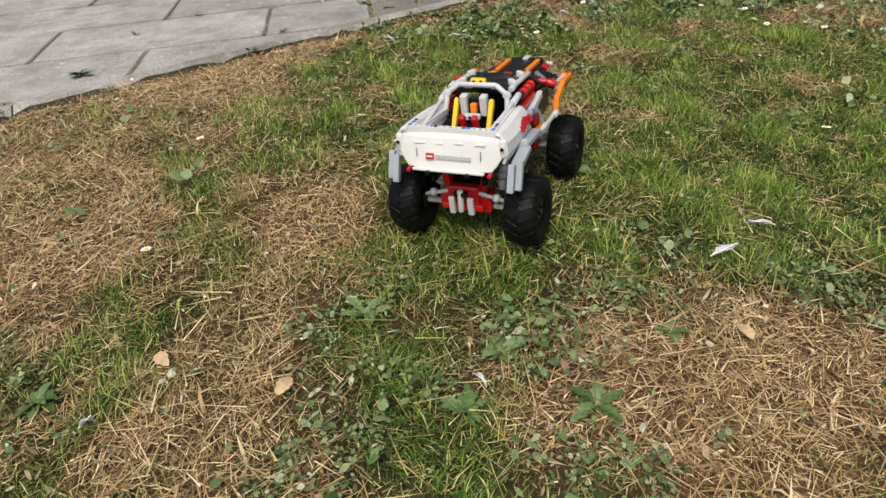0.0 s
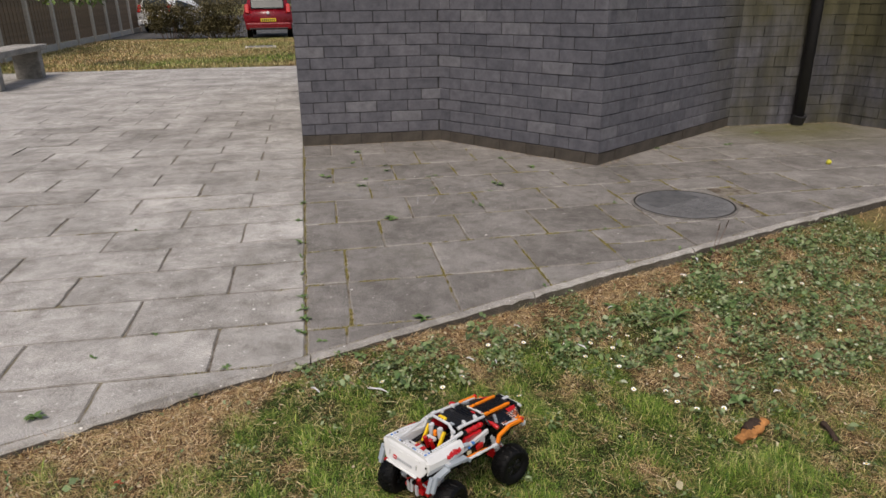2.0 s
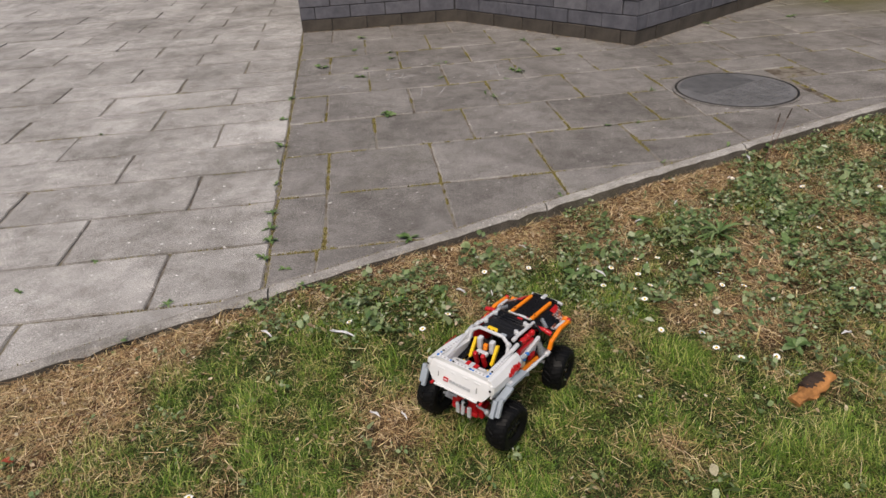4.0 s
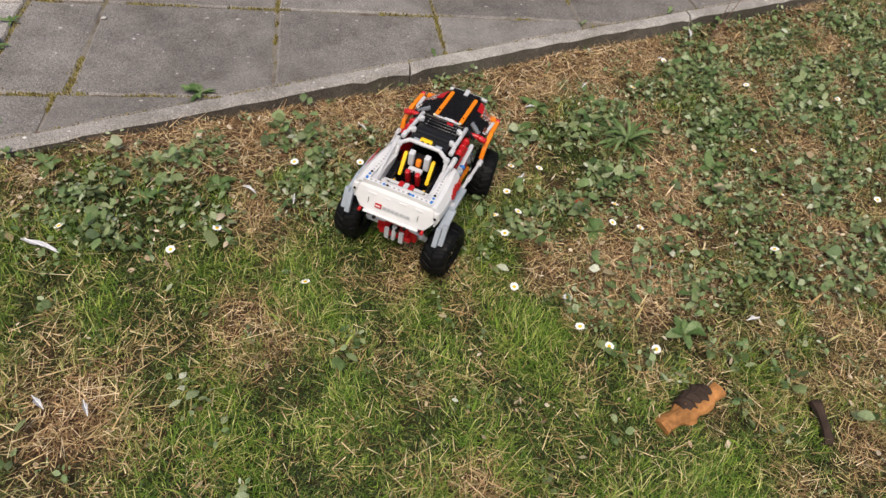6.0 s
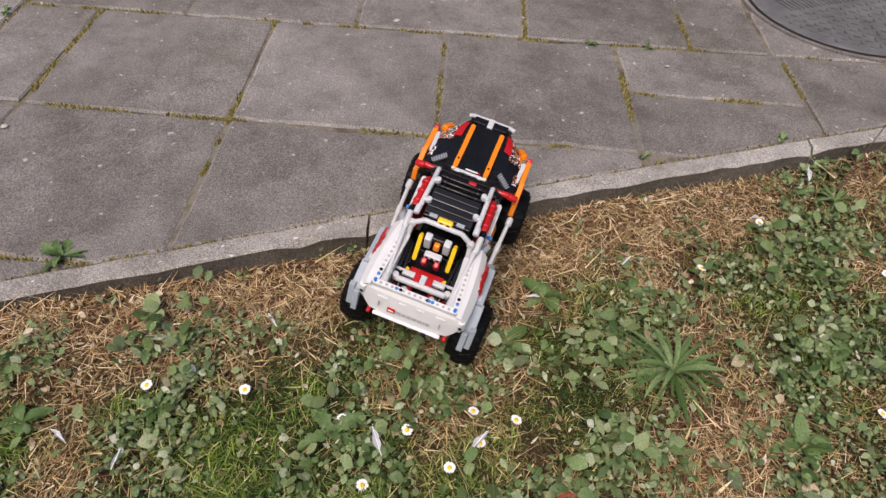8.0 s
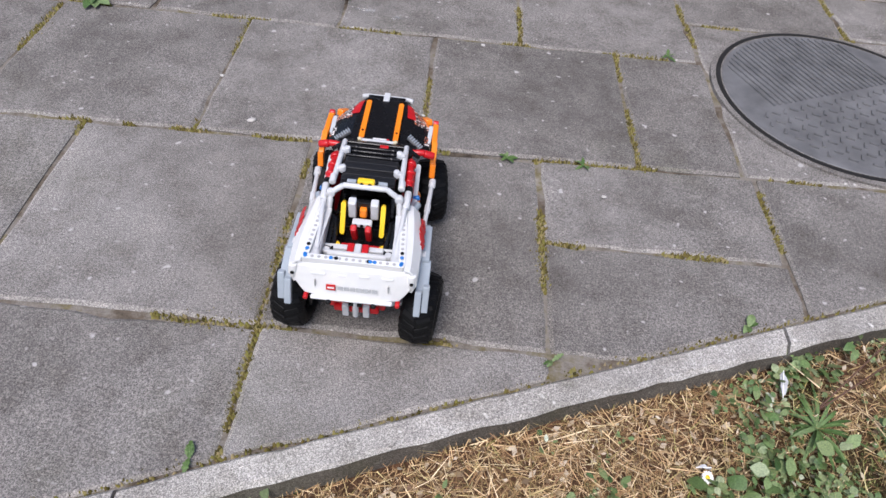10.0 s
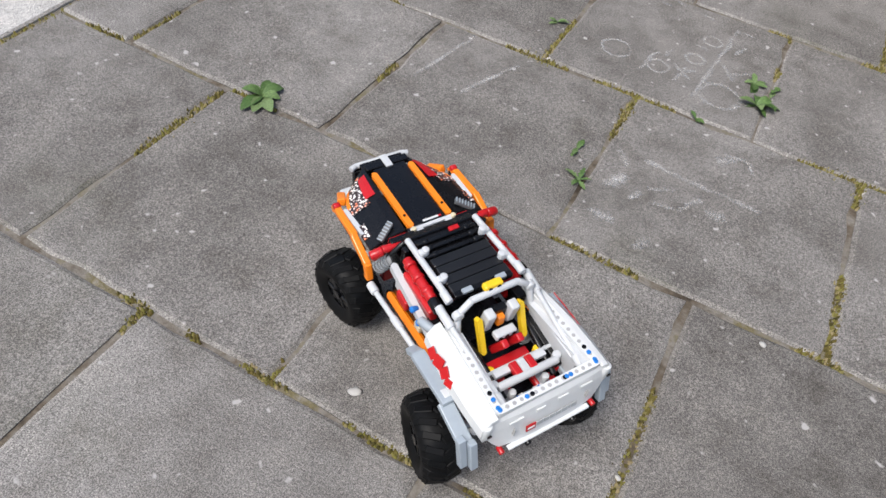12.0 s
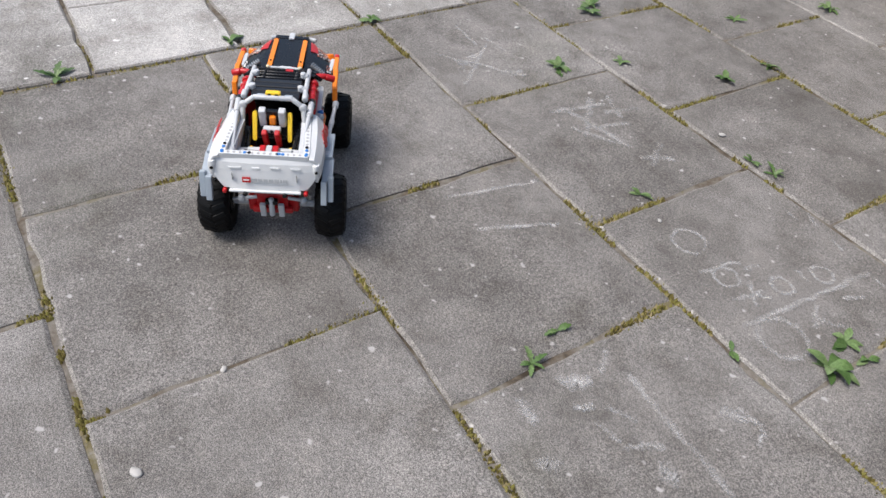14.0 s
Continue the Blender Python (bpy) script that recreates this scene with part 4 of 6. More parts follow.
M["hole"] = plain("hole_shade", (0.36, 0.355, 0.35), 0.6)


def build_wheel(x, y):
    """A fat tyre with chevron lugs, turning about its own x axis."""
    bm = bmesh.new()
    k = R_TYRE / 0.0541
    prof = [(-0.0165, 0.0235), (-0.0205, 0.0290), (-0.0230, 0.0370), (-0.0220, 0.0440), (-0.0165, 0.0500), (-0.0070, 0.0524), (0.0070, 0.0524), (0.0165, 0.0500), (0.0220, 0.0440), (0.0230, 0.0370), (0.0205, 0.0290), (0.0165, 0.0235)]
    n = 40
    rings = [[bm.verts.new((px, k * pr * math.cos(math.tau * i / n), k * pr * math.sin(math.tau * i / n))) for px, pr in prof] for i in range(n)]
    for a, b in zip(rings, rings[1:] + rings[:1]):
        for j in range(len(prof) - 1):
            bm.faces.new((a[j], a[j + 1], b[j + 1], b[j]))
    bmesh.ops.recalc_face_normals(bm, faces=list(bm.faces))
    tyre = mesh_of(bm, "tyre", M["rubber"])
    smooth_faces(tyre)
    wheel = part("wheel", tyre, None, crawler, "fat black ribbed rubber tyre")
    wheel.matrix_basis = pose(x, y, R_TYRE)
    for s in (-1, 1):
        lugs = bmesh.new()
        for i in range(20):
            a = 360 * (i + (0.25 if s > 0 else 0)) / 20
            m = pose(0, 0, 0, a) @ pose(s * 0.0095, 0, 0.0507 * k, 0, s * 12, s * 24)
            box(0.0200, 0.0078, 0.0030, 0.0009, 1, m, lugs)
            m = pose(0, 0, 0, a) @ pose(s * 0.0190, 0.0042, 0.0462 * k, 0, s * 48, s * 10)
            box(0.010, 0.0070, 0.0020, 0.0007, 1, m, lugs)
        part("tread_band", lugs, M["rubber"], wheel)
    bm = bmesh.new()
    rod(0.0230, 0.0230, 0.031, 32, pose(0, 0, 0, 0, 90), bm, 0.002)
    for s in (-1, 1):
        for i in range(6):
            m = pose(0, 0, 0, 60 * i) @ pose(s * 0.0160, 0, 0.014)
            box(0.002, 0.006, 0.015, 0.001, 1, m, bm)
        rod(0.006, 0.005, 0.006, 16, pose(s * 0.0165, 0, 0, 0, 90), bm)
    part("rim", bm, M["black"], wheel)
    return wheel


def axle_y(end):
    """Front axle ahead, rear axle a little nearer to the middle."""
    return 0.124 if end > 0 else -0.104


def track(end):
    """Half the distance between the wheels of an axle."""
    return 0.081 if end > 0 else 0.0850


wheels = {}
for wx in (-1, 1):
    for wy in (-1, 1):
        wheels[wx, wy] = build_wheel(wx * track(wy), axle_y(wy))


def build_chassis():
    block("chassis_block", 0, 0.0, 0.085, 0.050, 0.20, 0.030, "black")
    block("floor_plate", 0, -0.075, 0.112, 0.094, 0.13, 0.006, "black")
    block("gearbox", 0, -0.03, 0.120, 0.060, 0.05, 0.030, "black")
    block("engine_bay", 0, 0.10, 0.125, 0.088, 0.12, 0.045, "black")
    for s in (-1, 1):
        beam("chassis_beam", (s * 0.036, -0.14, 0.100), (s * 0.036, 0.16, 0.100), 0.0078, 0.0078, "black", False)
        beam("sill_beam", (s * 0.062, -0.05, 0.108), (s * 0.062, 0.055, 0.108), 0.0078, 0.0078, "black", False)
    for t in (-1, 1):
        y = axle_y(t)
        tube("axle", (-0.075, y, R_TYRE), (0.075, y, R_TYRE), 0.0045, "lgrey")
        block("axle_case", 0, y, 0.058, 0.075, 0.030, 0.026, "red", bevel=0.003)
        block("diff_case", 0, y + t * 0.014, 0.068, 0.046, 0.016, 0.034, "red", bevel=0.003)
        block("diff_arm", 0, y + t * 0.022, 0.056, 0.060, 0.008, 0.010, "red", bevel=0.003)
        for s in (-1, 1):
            block("grey_lug", s * 0.0135, y + t * 0.0285, 0.060, 0.0085, 0.006, 0.026, "lgrey", rx=-t * 8)
            block("red_bracket", s * 0.026, y + t * 0.006, 0.082, 0.010, 0.012, 0.030, "red", rx=0, ry=s * 12)
            part("ball_joint", smooth_faces(mesh_of(ball(s * 0.046, y + t * 0.016, 0.070, 0.0062), "ball_joint", M["lgrey"])), None, crawler)
            tube("steering_link", (s * 0.022, y + t * 0.018, 0.076), (s * 0.060, y + t * 0.012, 0.064), 0.0028, "lgrey")
            tube("shock_body", (s * 0.046, y - t * 0.010, 0.070), (s * 0.040, y - t * 0.040, 0.125), 0.006, "lgrey")
            spring(s * 0.046, y - t * 0.010, 0.072, s * 0.040, y - t * 0.038, 0.122)
            block("hub", s * 0.068, y, R_TYRE, 0.012, 0.024, 0.026, "black", bevel=0.003)
        tube("tow_ball", (0, y + t * 0.031, 0.052), (0, y + t * 0.031, 0.084), 0.0042, "lgrey")
        block("hitch_plate", 0, y + t * 0.030, 0.078, 0.018, 0.009, 0.007, "black")


def ball(x, y, z, r):
    bm = bmesh.new()
    bmesh.ops.create_uvsphere(bm, u_segments=12, v_segments=8, radius=r, matrix=pose(x, y, z))
    return bm


def spring(x0, y0, z0, x1, y1, z1):
    """A yellow coil round a shock absorber."""
    m, d = between((x0, y0, z0), (x1, y1, z1))
    bm = bmesh.new()
    turns, seg, r, w = 6, 12, 0.0078, 0.0012
    prev = None
    for i in range(turns * seg + 1):
        a = math.tau * i / seg
        c = Vector((r * math.cos(a), r * math.sin(a), -d / 2 + d * i / (turns * seg)))
        o = Vector((math.cos(a), math.sin(a), 0))
        ring = [bm.verts.new(m @ (c + o * w * u + Vector((0, 0, w * v)))) for u, v in ((1, 0), (0, 1), (-1, 0), (0, -1))]
        if prev:
            for k in range(4):
                bm.faces.new((prev[k], prev[(k + 1) % 4], ring[(k + 1) % 4], ring[k]))
        prev = ring
    part("coil_spring", bm, M["decal_grey"], crawler)


def build_bed_body():
    """White tailgate, bed sides and the grey rear wings."""
    # tailgate: upper band upright, lower band tapering in
    rows = []
    for z, y, w in ((0.174, -0.1520, 0.0705), (0.166, -0.1575, 0.0725), (0.156, -0.1605, 0.0730), (0.146, -0.1630, 0.0700), (0.136, -0.1655, 0.0640), (0.1275, -0.1680, 0.0570)):
        row = []
        for i in range(9):
            t = -1 + i / 4
            row.append((w * t, y + 0.004 * abs(t) ** 3, z))
        rows.append(row)
    gate = panel("tailgate", rows, 0.005, "white", "white tailgate with small red and grey print")
    block("gate_lip", 0, -0.1685, 0.1268, 0.098, 0.0055, 0.0032, "white", parent=gate)
    for s in (-1, 1):
        block("gate_slot", s * 0.0435, -0.1640, 0.148, 0.0008, 0.003, 0.012, "hole", parent=gate)
        tube("red_pin", (s * 0.0555, -0.1705, 0.1245), (s * 0.0555, -0.162, 0.1245), 0.0030, "red")
        tube("black_pin", (s * 0.027, -0.1745, 0.1240), (s * 0.027, -0.165, 0.1240), 0.0034, "black")
    for x, w in ((-0.040, 0.016), (-0.012, 0.010), (0.014, 0.012), (0.042, 0.014)):
        block("gate_step", x, -0.1598, 0.1608 + 0.0016 * ((x > 0) - 0.5), w, 0.0016, 0.0022, "white", rx=-20, bevel=0.0002, parent=gate)
    # print: a red square and grey strokes
    tilt = -14.5
    block("red_print", -0.0245, -0.1660, 0.1445, 0.0112, 0.0012, 0.0078, "red", rx=tilt, bevel=0.0002, parent=gate)
    block("print_stroke", -0.0245, -0.1668, 0.1446, 0.0080, 0.0006, 0.0020, "white", rx=tilt, bevel=0.0001, parent=gate)
    x = -0.0168
    for w in (0.0068, 0.0060, 0.0060, 0.0066, 0.0066, 0.0024, 0.0060):
        block("print_bar", x + w / 2, -0.1658, 0.1440, w, 0.0008, 0.0048, "decal_grey", rx=tilt, bevel=0.0001, parent=gate)
        x += w + 0.0012
    beam("bed_rail", (-0.060, -0.1495, 0.1745), (0.060, -0.1495, 0.1745), 0.0078, 0.0078, "white")
    for x, c in ((-0.056, "blue"), (0.056, "blue"), (-0.020, "black"), (0.018, "black"), (-0.026, "blue"), (0.025, "blue")):
        pin(x, -0.1495, 0.1786, c)
    for s in (-1, 1):
        beam("bed_rail", (s * 0.0570, -0.152, 0.1745), (s * 0.0505, -0.046, 0.1720), 0.0078, 0.0078, "white")
        beam("bed_rail", (s * 0.0490, -0.146, 0.1690), (s * 0.0440, -0.058, 0.1660), 0.0070, 0.0078, "lgrey", False)
        for y, c in ((-0.147, "blue"), (-0.138, "blue"), (-0.131, "black"), (-0.055, "blue")):
            pin(s * (0.0565 + (y + 0.147) * -0.06), y, 0.1786, c)
        # bulged white flank
        rows = []
        for k in range(9):
            y = -0.156 + 0.116 * k / 8
            bulge = 0.0055 * math.sin(math.pi * min(1, max(0, (k + 1.2) / 9.5)))
            drop = 0.004 * (k / 8) ** 3
            rows.append([(s * (0.0608 - 0.006 * k / 8), y, 0.1768 - drop), (s * (0.0660 + bulge * 0.6 - 0.005 * k / 8), y, 0.1752 - drop), (s * (0.0735 + bulge - 0.004 * k / 8), y, 0.1640 - drop), (s * (0.0745 + bulge - 0.004 * k / 8), y, 0.151 - drop), (s * (0.0700 + bulge * 0.7 - 0.004 * k / 8), y, 0.136)])
        side = panel("bed_side", rows, 0.004 * s, "white", "white bulged bed side with red print")
        # red print on the flank, four slanting patches
        for k, (y, z, w, h, t) in enumerate(((-0.064, 0.1640, 0.012, 0.009, 20), (-0.076, 0.1650, 0.013, 0.012, -15), (-0.088, 0.1640, 0.011, 0.011, 25), (-0.098, 0.1615, 0.010, 0.008, -20))):
            block("red_print", s * (0.0792 - 0.02 * abs(y + 0.08) - (z - 0.160) * 0.58), y, z, 0.0012, w, h, "red", rx=t, ry=s * -31, bevel=0.0003, parent=side)
        rod_end = tube("corner_post", (s * 0.0700, -0.154, 0.168), (s * 0.0700, -0.154, 0.146), 0.0052, "white")
        pin(s * 0.0705, -0.1608, 0.158, "black", 90)
        # grey wing over the rear wheel: three plates stepping down
        block("wing_top", s * 0.0810, -0.078, 0.1420, 0.0155, 0.064, 0.0075, "dgrey", rx=-4)
        block("wing_slope", s * 0.0835, -0.126, 0.1345, 0.0155, 0.044, 0.0075, "dgrey", rx=14)
        block("wing_drop", s * 0.0795, -0.156, 0.1180, 0.0085, 0.0080, 0.036, "dgrey", rx=-18)
        block("wing_drop", s * 0.0885, -0.150, 0.1210, 0.0085, 0.0080, 0.038, "dgrey", rx=-18)
        block("wing_front", s * 0.0800, -0.040, 0.1330, 0.0120, 0.020, 0.0075, "dgrey", rx=-40)
        block("wing_clip", s * 0.0780, -0.100, 0.1440, 0.0120, 0.010, 0.0080, "lgrey")


def build_cab():
    """Roll cage, roof and the inside of the bed."""
    # roof of dark slats between two grey rails
    for i in range(4):
        block("roof_plate", 0, -0.0215 + 0.0122 * i, 0.1890 - 0.0006 * (i % 2), 0.070, 0.0116, 0.0052, "roof_grey", rx=-3 if i % 2 else 2, bevel=0.0016)
    block("roof_bed", 0, 0.030, 0.1820, 0.076, 0.060, 0.0060, "black", rx=-3)
    for y, z in ((0.026, 0.1905), (0.036, 0.1898), (0.046, 0.1885)):
        tube("roof_bar", (-0.036, y, z - 0.002), (0.036, y, z - 0.002), 0.0026, "black")
        for s in (-1, 1):
            tube("bar_collar", (s * 0.022, y, z - 0.002), (s * 0.028, y, z - 0.002), 0.0036, "black")
    block("roof_edge", 0, -0.029, 0.1880, 0.070, 0.0070, 0.0072, "black")
    for s in (-1, 1):
        block("edge_clip", s * 0.020, -0.030, 0.1925, 0.012, 0.0060, 0.0040, "dgrey", bevel=0.001)
    block("roof_front", 0, 0.060, 0.1800, 0.084, 0.012, 0.010, "black", rx=-25)
    block("windscreen_bar", 0, 0.069, 0.1745, 0.110, 0.008, 0.008, "black")
    for s in (-1, 1):
        tube("roof_rail", (s * 0.0430, -0.030, 0.1930), (s * 0.0420, 0.056, 0.1880), 0.0036, "lgrey", n=14)
        for y in (-0.008, 0.030):
            tube("rail_stud", (s * 0.0350, y, 0.1885), (s * 0.0350, y, 0.1985), 0.0042, "lgrey")
            block("rail_clip", s * 0.0385, y, 0.1930, 0.0090, 0.0082, 0.0075, "lgrey", bevel=0.002)
        tube("rail_joint", (s * 0.0440, -0.036, 0.1925), (s * 0.0440, -0.022, 0.1935), 0.0045, "lgrey")
        tube("hoop_corner", (s * 0.0270, -0.0475, 0.2010), (s * 0.0430, -0.0500, 0.1890), 0.0037, "lgrey")
        tube("hoop_leg", (s * 0.0430, -0.0500, 0.1895), (s * 0.0450, -0.0600, 0.1600), 0.0036, "lgrey")
        tube("hoop_joint", (s * 0.0430, -0.0465, 0.1890), (s * 0.0430, -0.0545, 0.1890), 0.0056, "lgrey")
        tube("cage_joint", (s * 0.0530, -0.030, 0.1840), (s * 0.0520, -0.056, 0.1800), 0.0047, "lgrey")
        tube("cage_strut", (s * 0.0520, -0.050, 0.1805), (s * 0.0465, -0.138, 0.1680), 0.0032, "lgrey")
        tube("strut_end", (s * 0.0470, -0.131, 0.1690), (s * 0.0465, -0.143, 0.1672), 0.0050, "lgrey")
        # red shock-like bars beside the roof
        tube("red_bar", (s * 0.0520, -0.018, 0.1800), (s * 0.0500, 0.040, 0.1770), 0.0056, "red")
        for y in (-0.006, 0.012, 0.030):
            tube("red_collar", (s * 0.0515, y - 0.003, 0.1790), (s * 0.0515, y + 0.003, 0.1790), 0.0070, "red")
        tube("black_joint", (s * 0.0535, -0.034, 0.1805), (s * 0.0525, -0.018, 0.1800), 0.0058, "black")
        # red door mirrors
        tube("mirror_arm", (s * 0.0420, 0.0640, 0.1725), (s * 0.0670, 0.0650, 0.1740), 0.0046, "red")
        tube("mirror_joint", (s * 0.0660, 0.0640, 0.1735), (s * 0.0800, 0.0660, 0.1690), 0.0054, "red")
        # open flank between cab and sill
        beam("flank_beam", (s * 0.0600, 0.052, 0.1600), (s * 0.0600, -0.046, 0.1400), 0.0078, 0.0085, "lgrey", False)
        beam("door_beam", (s * 0.0620, 0.050, 0.1120), (s * 0.0620, -0.046, 0.1200), 0.0088, 0.0066, "orange", False, (s, 0, 0.6))
        block("door_web", s * 0.0560, 0.010, 0.1200, 0.006, 0.080, 0.022, "black")
        block("door_red", s * 0.0590, 0.024, 0.1300, 0.008, 0.022, 0.014, "red", bevel=0.002)
        block("door_tan", s * 0.0600, -0.012, 0.1280, 0.006, 0.012, 0.010, "tan", bevel=0.002)
        block("seat_side", s * 0.0500, 0.004, 0.1500, 0.009, 0.058, 0.040, "red", ry=s * 14, bevel=0.003)
        block("cab_block", s * 0.0500, -0.030, 0.1400, 0.012, 0.022, 0.026, "black")
        block("cab_bracket", s * 0.0540, 0.036, 0.1380, 0.010, 0.018, 0.018, "lgrey")
        tube("grey_axle", (s * 0.0560, -0.048, 0.1560), (s * 0.0660, -0.020, 0.1560), 0.0050, "dgrey")
        for y, z in ((-0.004, 0.1500), (-0.018, 0.1440)):
            tube("blue_pin", (s * 0.0590, y, z), (s * 0.0670, y, z + 0.003), 0.0036, "blue")
        tube("side_bar", (s * 0.0820, 0.056, 0.1290), (s * 0.0760, -0.050, 0.1270), 0.0032, "lgrey")
        tube("side_bar_joint", (s * 0.0795, 0.010, 0.1282), (s * 0.0785, -0.006, 0.1278), 0.0042, "lgrey")
        tube("side_bar_end", (s * 0.0822, 0.060, 0.1292), (s * 0.0818, 0.046, 0.1290), 0.0050, "lgrey")
    tube("hoop_top", (-0.0280, -0.0475, 0.2010), (0.0280, -0.0475, 0.2010), 0.0037, "lgrey")
    lamp = block("roof_lamp", 0, -0.0420, 0.2045, 0.0220, 0.0090, 0.0080, "yellow", bevel=0.0025)
    for s in (-1, 1):
        pin(s * 0.0050, -0.0468, 0.2045, "black", 90, parent=lamp)
    # seat and drive train in the bed
    for s in (-1, 1):
        block("seat_plate", s * 0.0140, -0.0620, 0.1780, 0.0100, 0.0120, 0.0290, "lgrey", rx=8, bevel=0.002)
        beam("yellow_beam", (s * 0.0250, -0.0600, 0.1860), (s * 0.0250, -0.0800, 0.1480), 0.0060, 0.0066, "yellow", False)
        block("red_column", s * 0.0090, -0.0830, 0.1550, 0.0078, 0.0090, 0.0360, "red", rx=24, bevel=0.002)
        tube("yellow_bush", (s * 0.0290, -0.1000, 0.1400), (s * 0.0290, -0.1000, 0.1500), 0.0050, "yellow")
        block("bed_liner", s * 0.0530, -0.100, 0.1500, 0.0030, 0.088, 0.0300, "black")
        block("bed_strut", s * 0.0440, -0.120, 0.1380, 0.0080, 0.034, 0.0080, "dgrey", bevel=0.0015)
        tube("bed_red_pin", (s * 0.0340, -0.122, 0.1330), (s * 0.0420, -0.122, 0.1400), 0.0038, "red")
        tube("bed_gear", (s * 0.0160, -0.124, 0.1260), (s * 0.0280, -0.124, 0.1260), 0.0090, "dgrey")
        tube("bed_blue_pin", (s * 0.0100, -0.132, 0.1300), (s * 0.0150, -0.132, 0.1330), 0.0034, "blue")
        block("bed_black_beam", s * 0.0400, -0.090, 0.1480, 0.0070, 0.070, 0.0080, "black", rx=8)
        tube("bed_bush", (s * 0.0380, -0.1180, 0.1480), (s * 0.0380, -0.1180, 0.1590), 0.0048, "lgrey")
        block("red_cap", s * 0.0090, -0.1130, 0.1560, 0.0085, 0.0160, 0.0080, "red", bevel=0.0015)
        block("grey_foot", s * 0.0150, -0.1360, 0.1290, 0.0180, 0.0150, 0.0100, "lgrey")
        block("red_foot", s * 0.0300, -0.1300, 0.1260, 0.0120, 0.0180, 0.0100, "red")
    for s in (-1, 1):
        block("bed_wall", s * 0.0440, -0.100, 0.1560, 0.0030, 0.078, 0.026, "lgrey", rx=2)
        tube("black_link", (s * 0.0350, -0.060, 0.1560), (s * 0.0300, -0.130, 0.1420), 0.0034, "black")
        tube("grey_pin", (s * 0.0200, -0.128, 0.1340), (s * 0.0200, -0.128, 0.1460), 0.0040, "lgrey")
        tube("red_tube", (s * 0.0160, -0.090, 0.1280), (s * 0.0160, -0.130, 0.1280), 0.0046, "red")
        block("cab_post", s * 0.0480, 0.048, 0.1720, 0.0060, 0.0080, 0.0260, "black")
        tube("cab_axle", (s * 0.0440, 0.058, 0.1830), (s * 0.0600, 0.058, 0.1700), 0.0030, "black")
        block("dash_peg", s * 0.0300, 0.066, 0.1800, 0.0070, 0.0070, 0.0060, "black")
        pin(s * 0.0200, -0.1495, 0.1787, "blue" if s > 0 else "black")
        pin(s * 0.0240, 0.0950, 0.1794, "black", r=0.0016)
    block("orange_knob", 0, -0.0640, 0.1740, 0.0090, 0.0090, 0.0140, "orange", bevel=0.002)
    block("seat_core", 0, -0.0580, 0.1700, 0.0180, 0.0080, 0.0340, "black")
    cap = block("grey_cap", 0, -0.0760, 0.1660, 0.0250, 0.0100, 0.0078, "lgrey", bevel=0.002)
    for x in (-0.008, 0, 0.008):
        pin(x, -0.0813, 0.1660, "black", 90, parent=cap)
    block("cap_centre", 0, -0.1130, 0.1560, 0.0085, 0.0155, 0.0078, "lgrey")
    tube("cross_axle", (-0.0430, -0.1030, 0.1490), (0.0430, -0.1030, 0.1490), 0.0024, "lgrey")
    block("cross_beam", 0, -0.1080, 0.1520, 0.0620, 0.0075, 0.0060, "lgrey")
    tube("cross_tube", (-0.0360, -0.1220, 0.1560), (0.0360, -0.1220, 0.1560), 0.0044, "lgrey")
    block("bed_motor", 0, -0.1380, 0.1230, 0.0500, 0.0200, 0.0160, "dgrey", bevel=0.002)
    block("red_tie", 0, -0.0920, 0.1330, 0.0500, 0.0120, 0.0100, "red")


def shoulder(s, t, u, lift=0.0):
    """A point of the hood's shoulder: t from cab to nose, u from hood to wing."""
    inx, out = 0.0290 - 0.002 * t, 0.0730 - 0.026 * t ** 4
    zi, zo = 0.1725 - 0.005 * t ** 3, 0.1600 - 0.002 * t - 0.012 * t ** 3
    return (s * (inx + (out - inx) * u), 0.080 + 0.112 * t - 0.006 * u * t, zi + (zo - zi) * u ** 1.8 + lift)


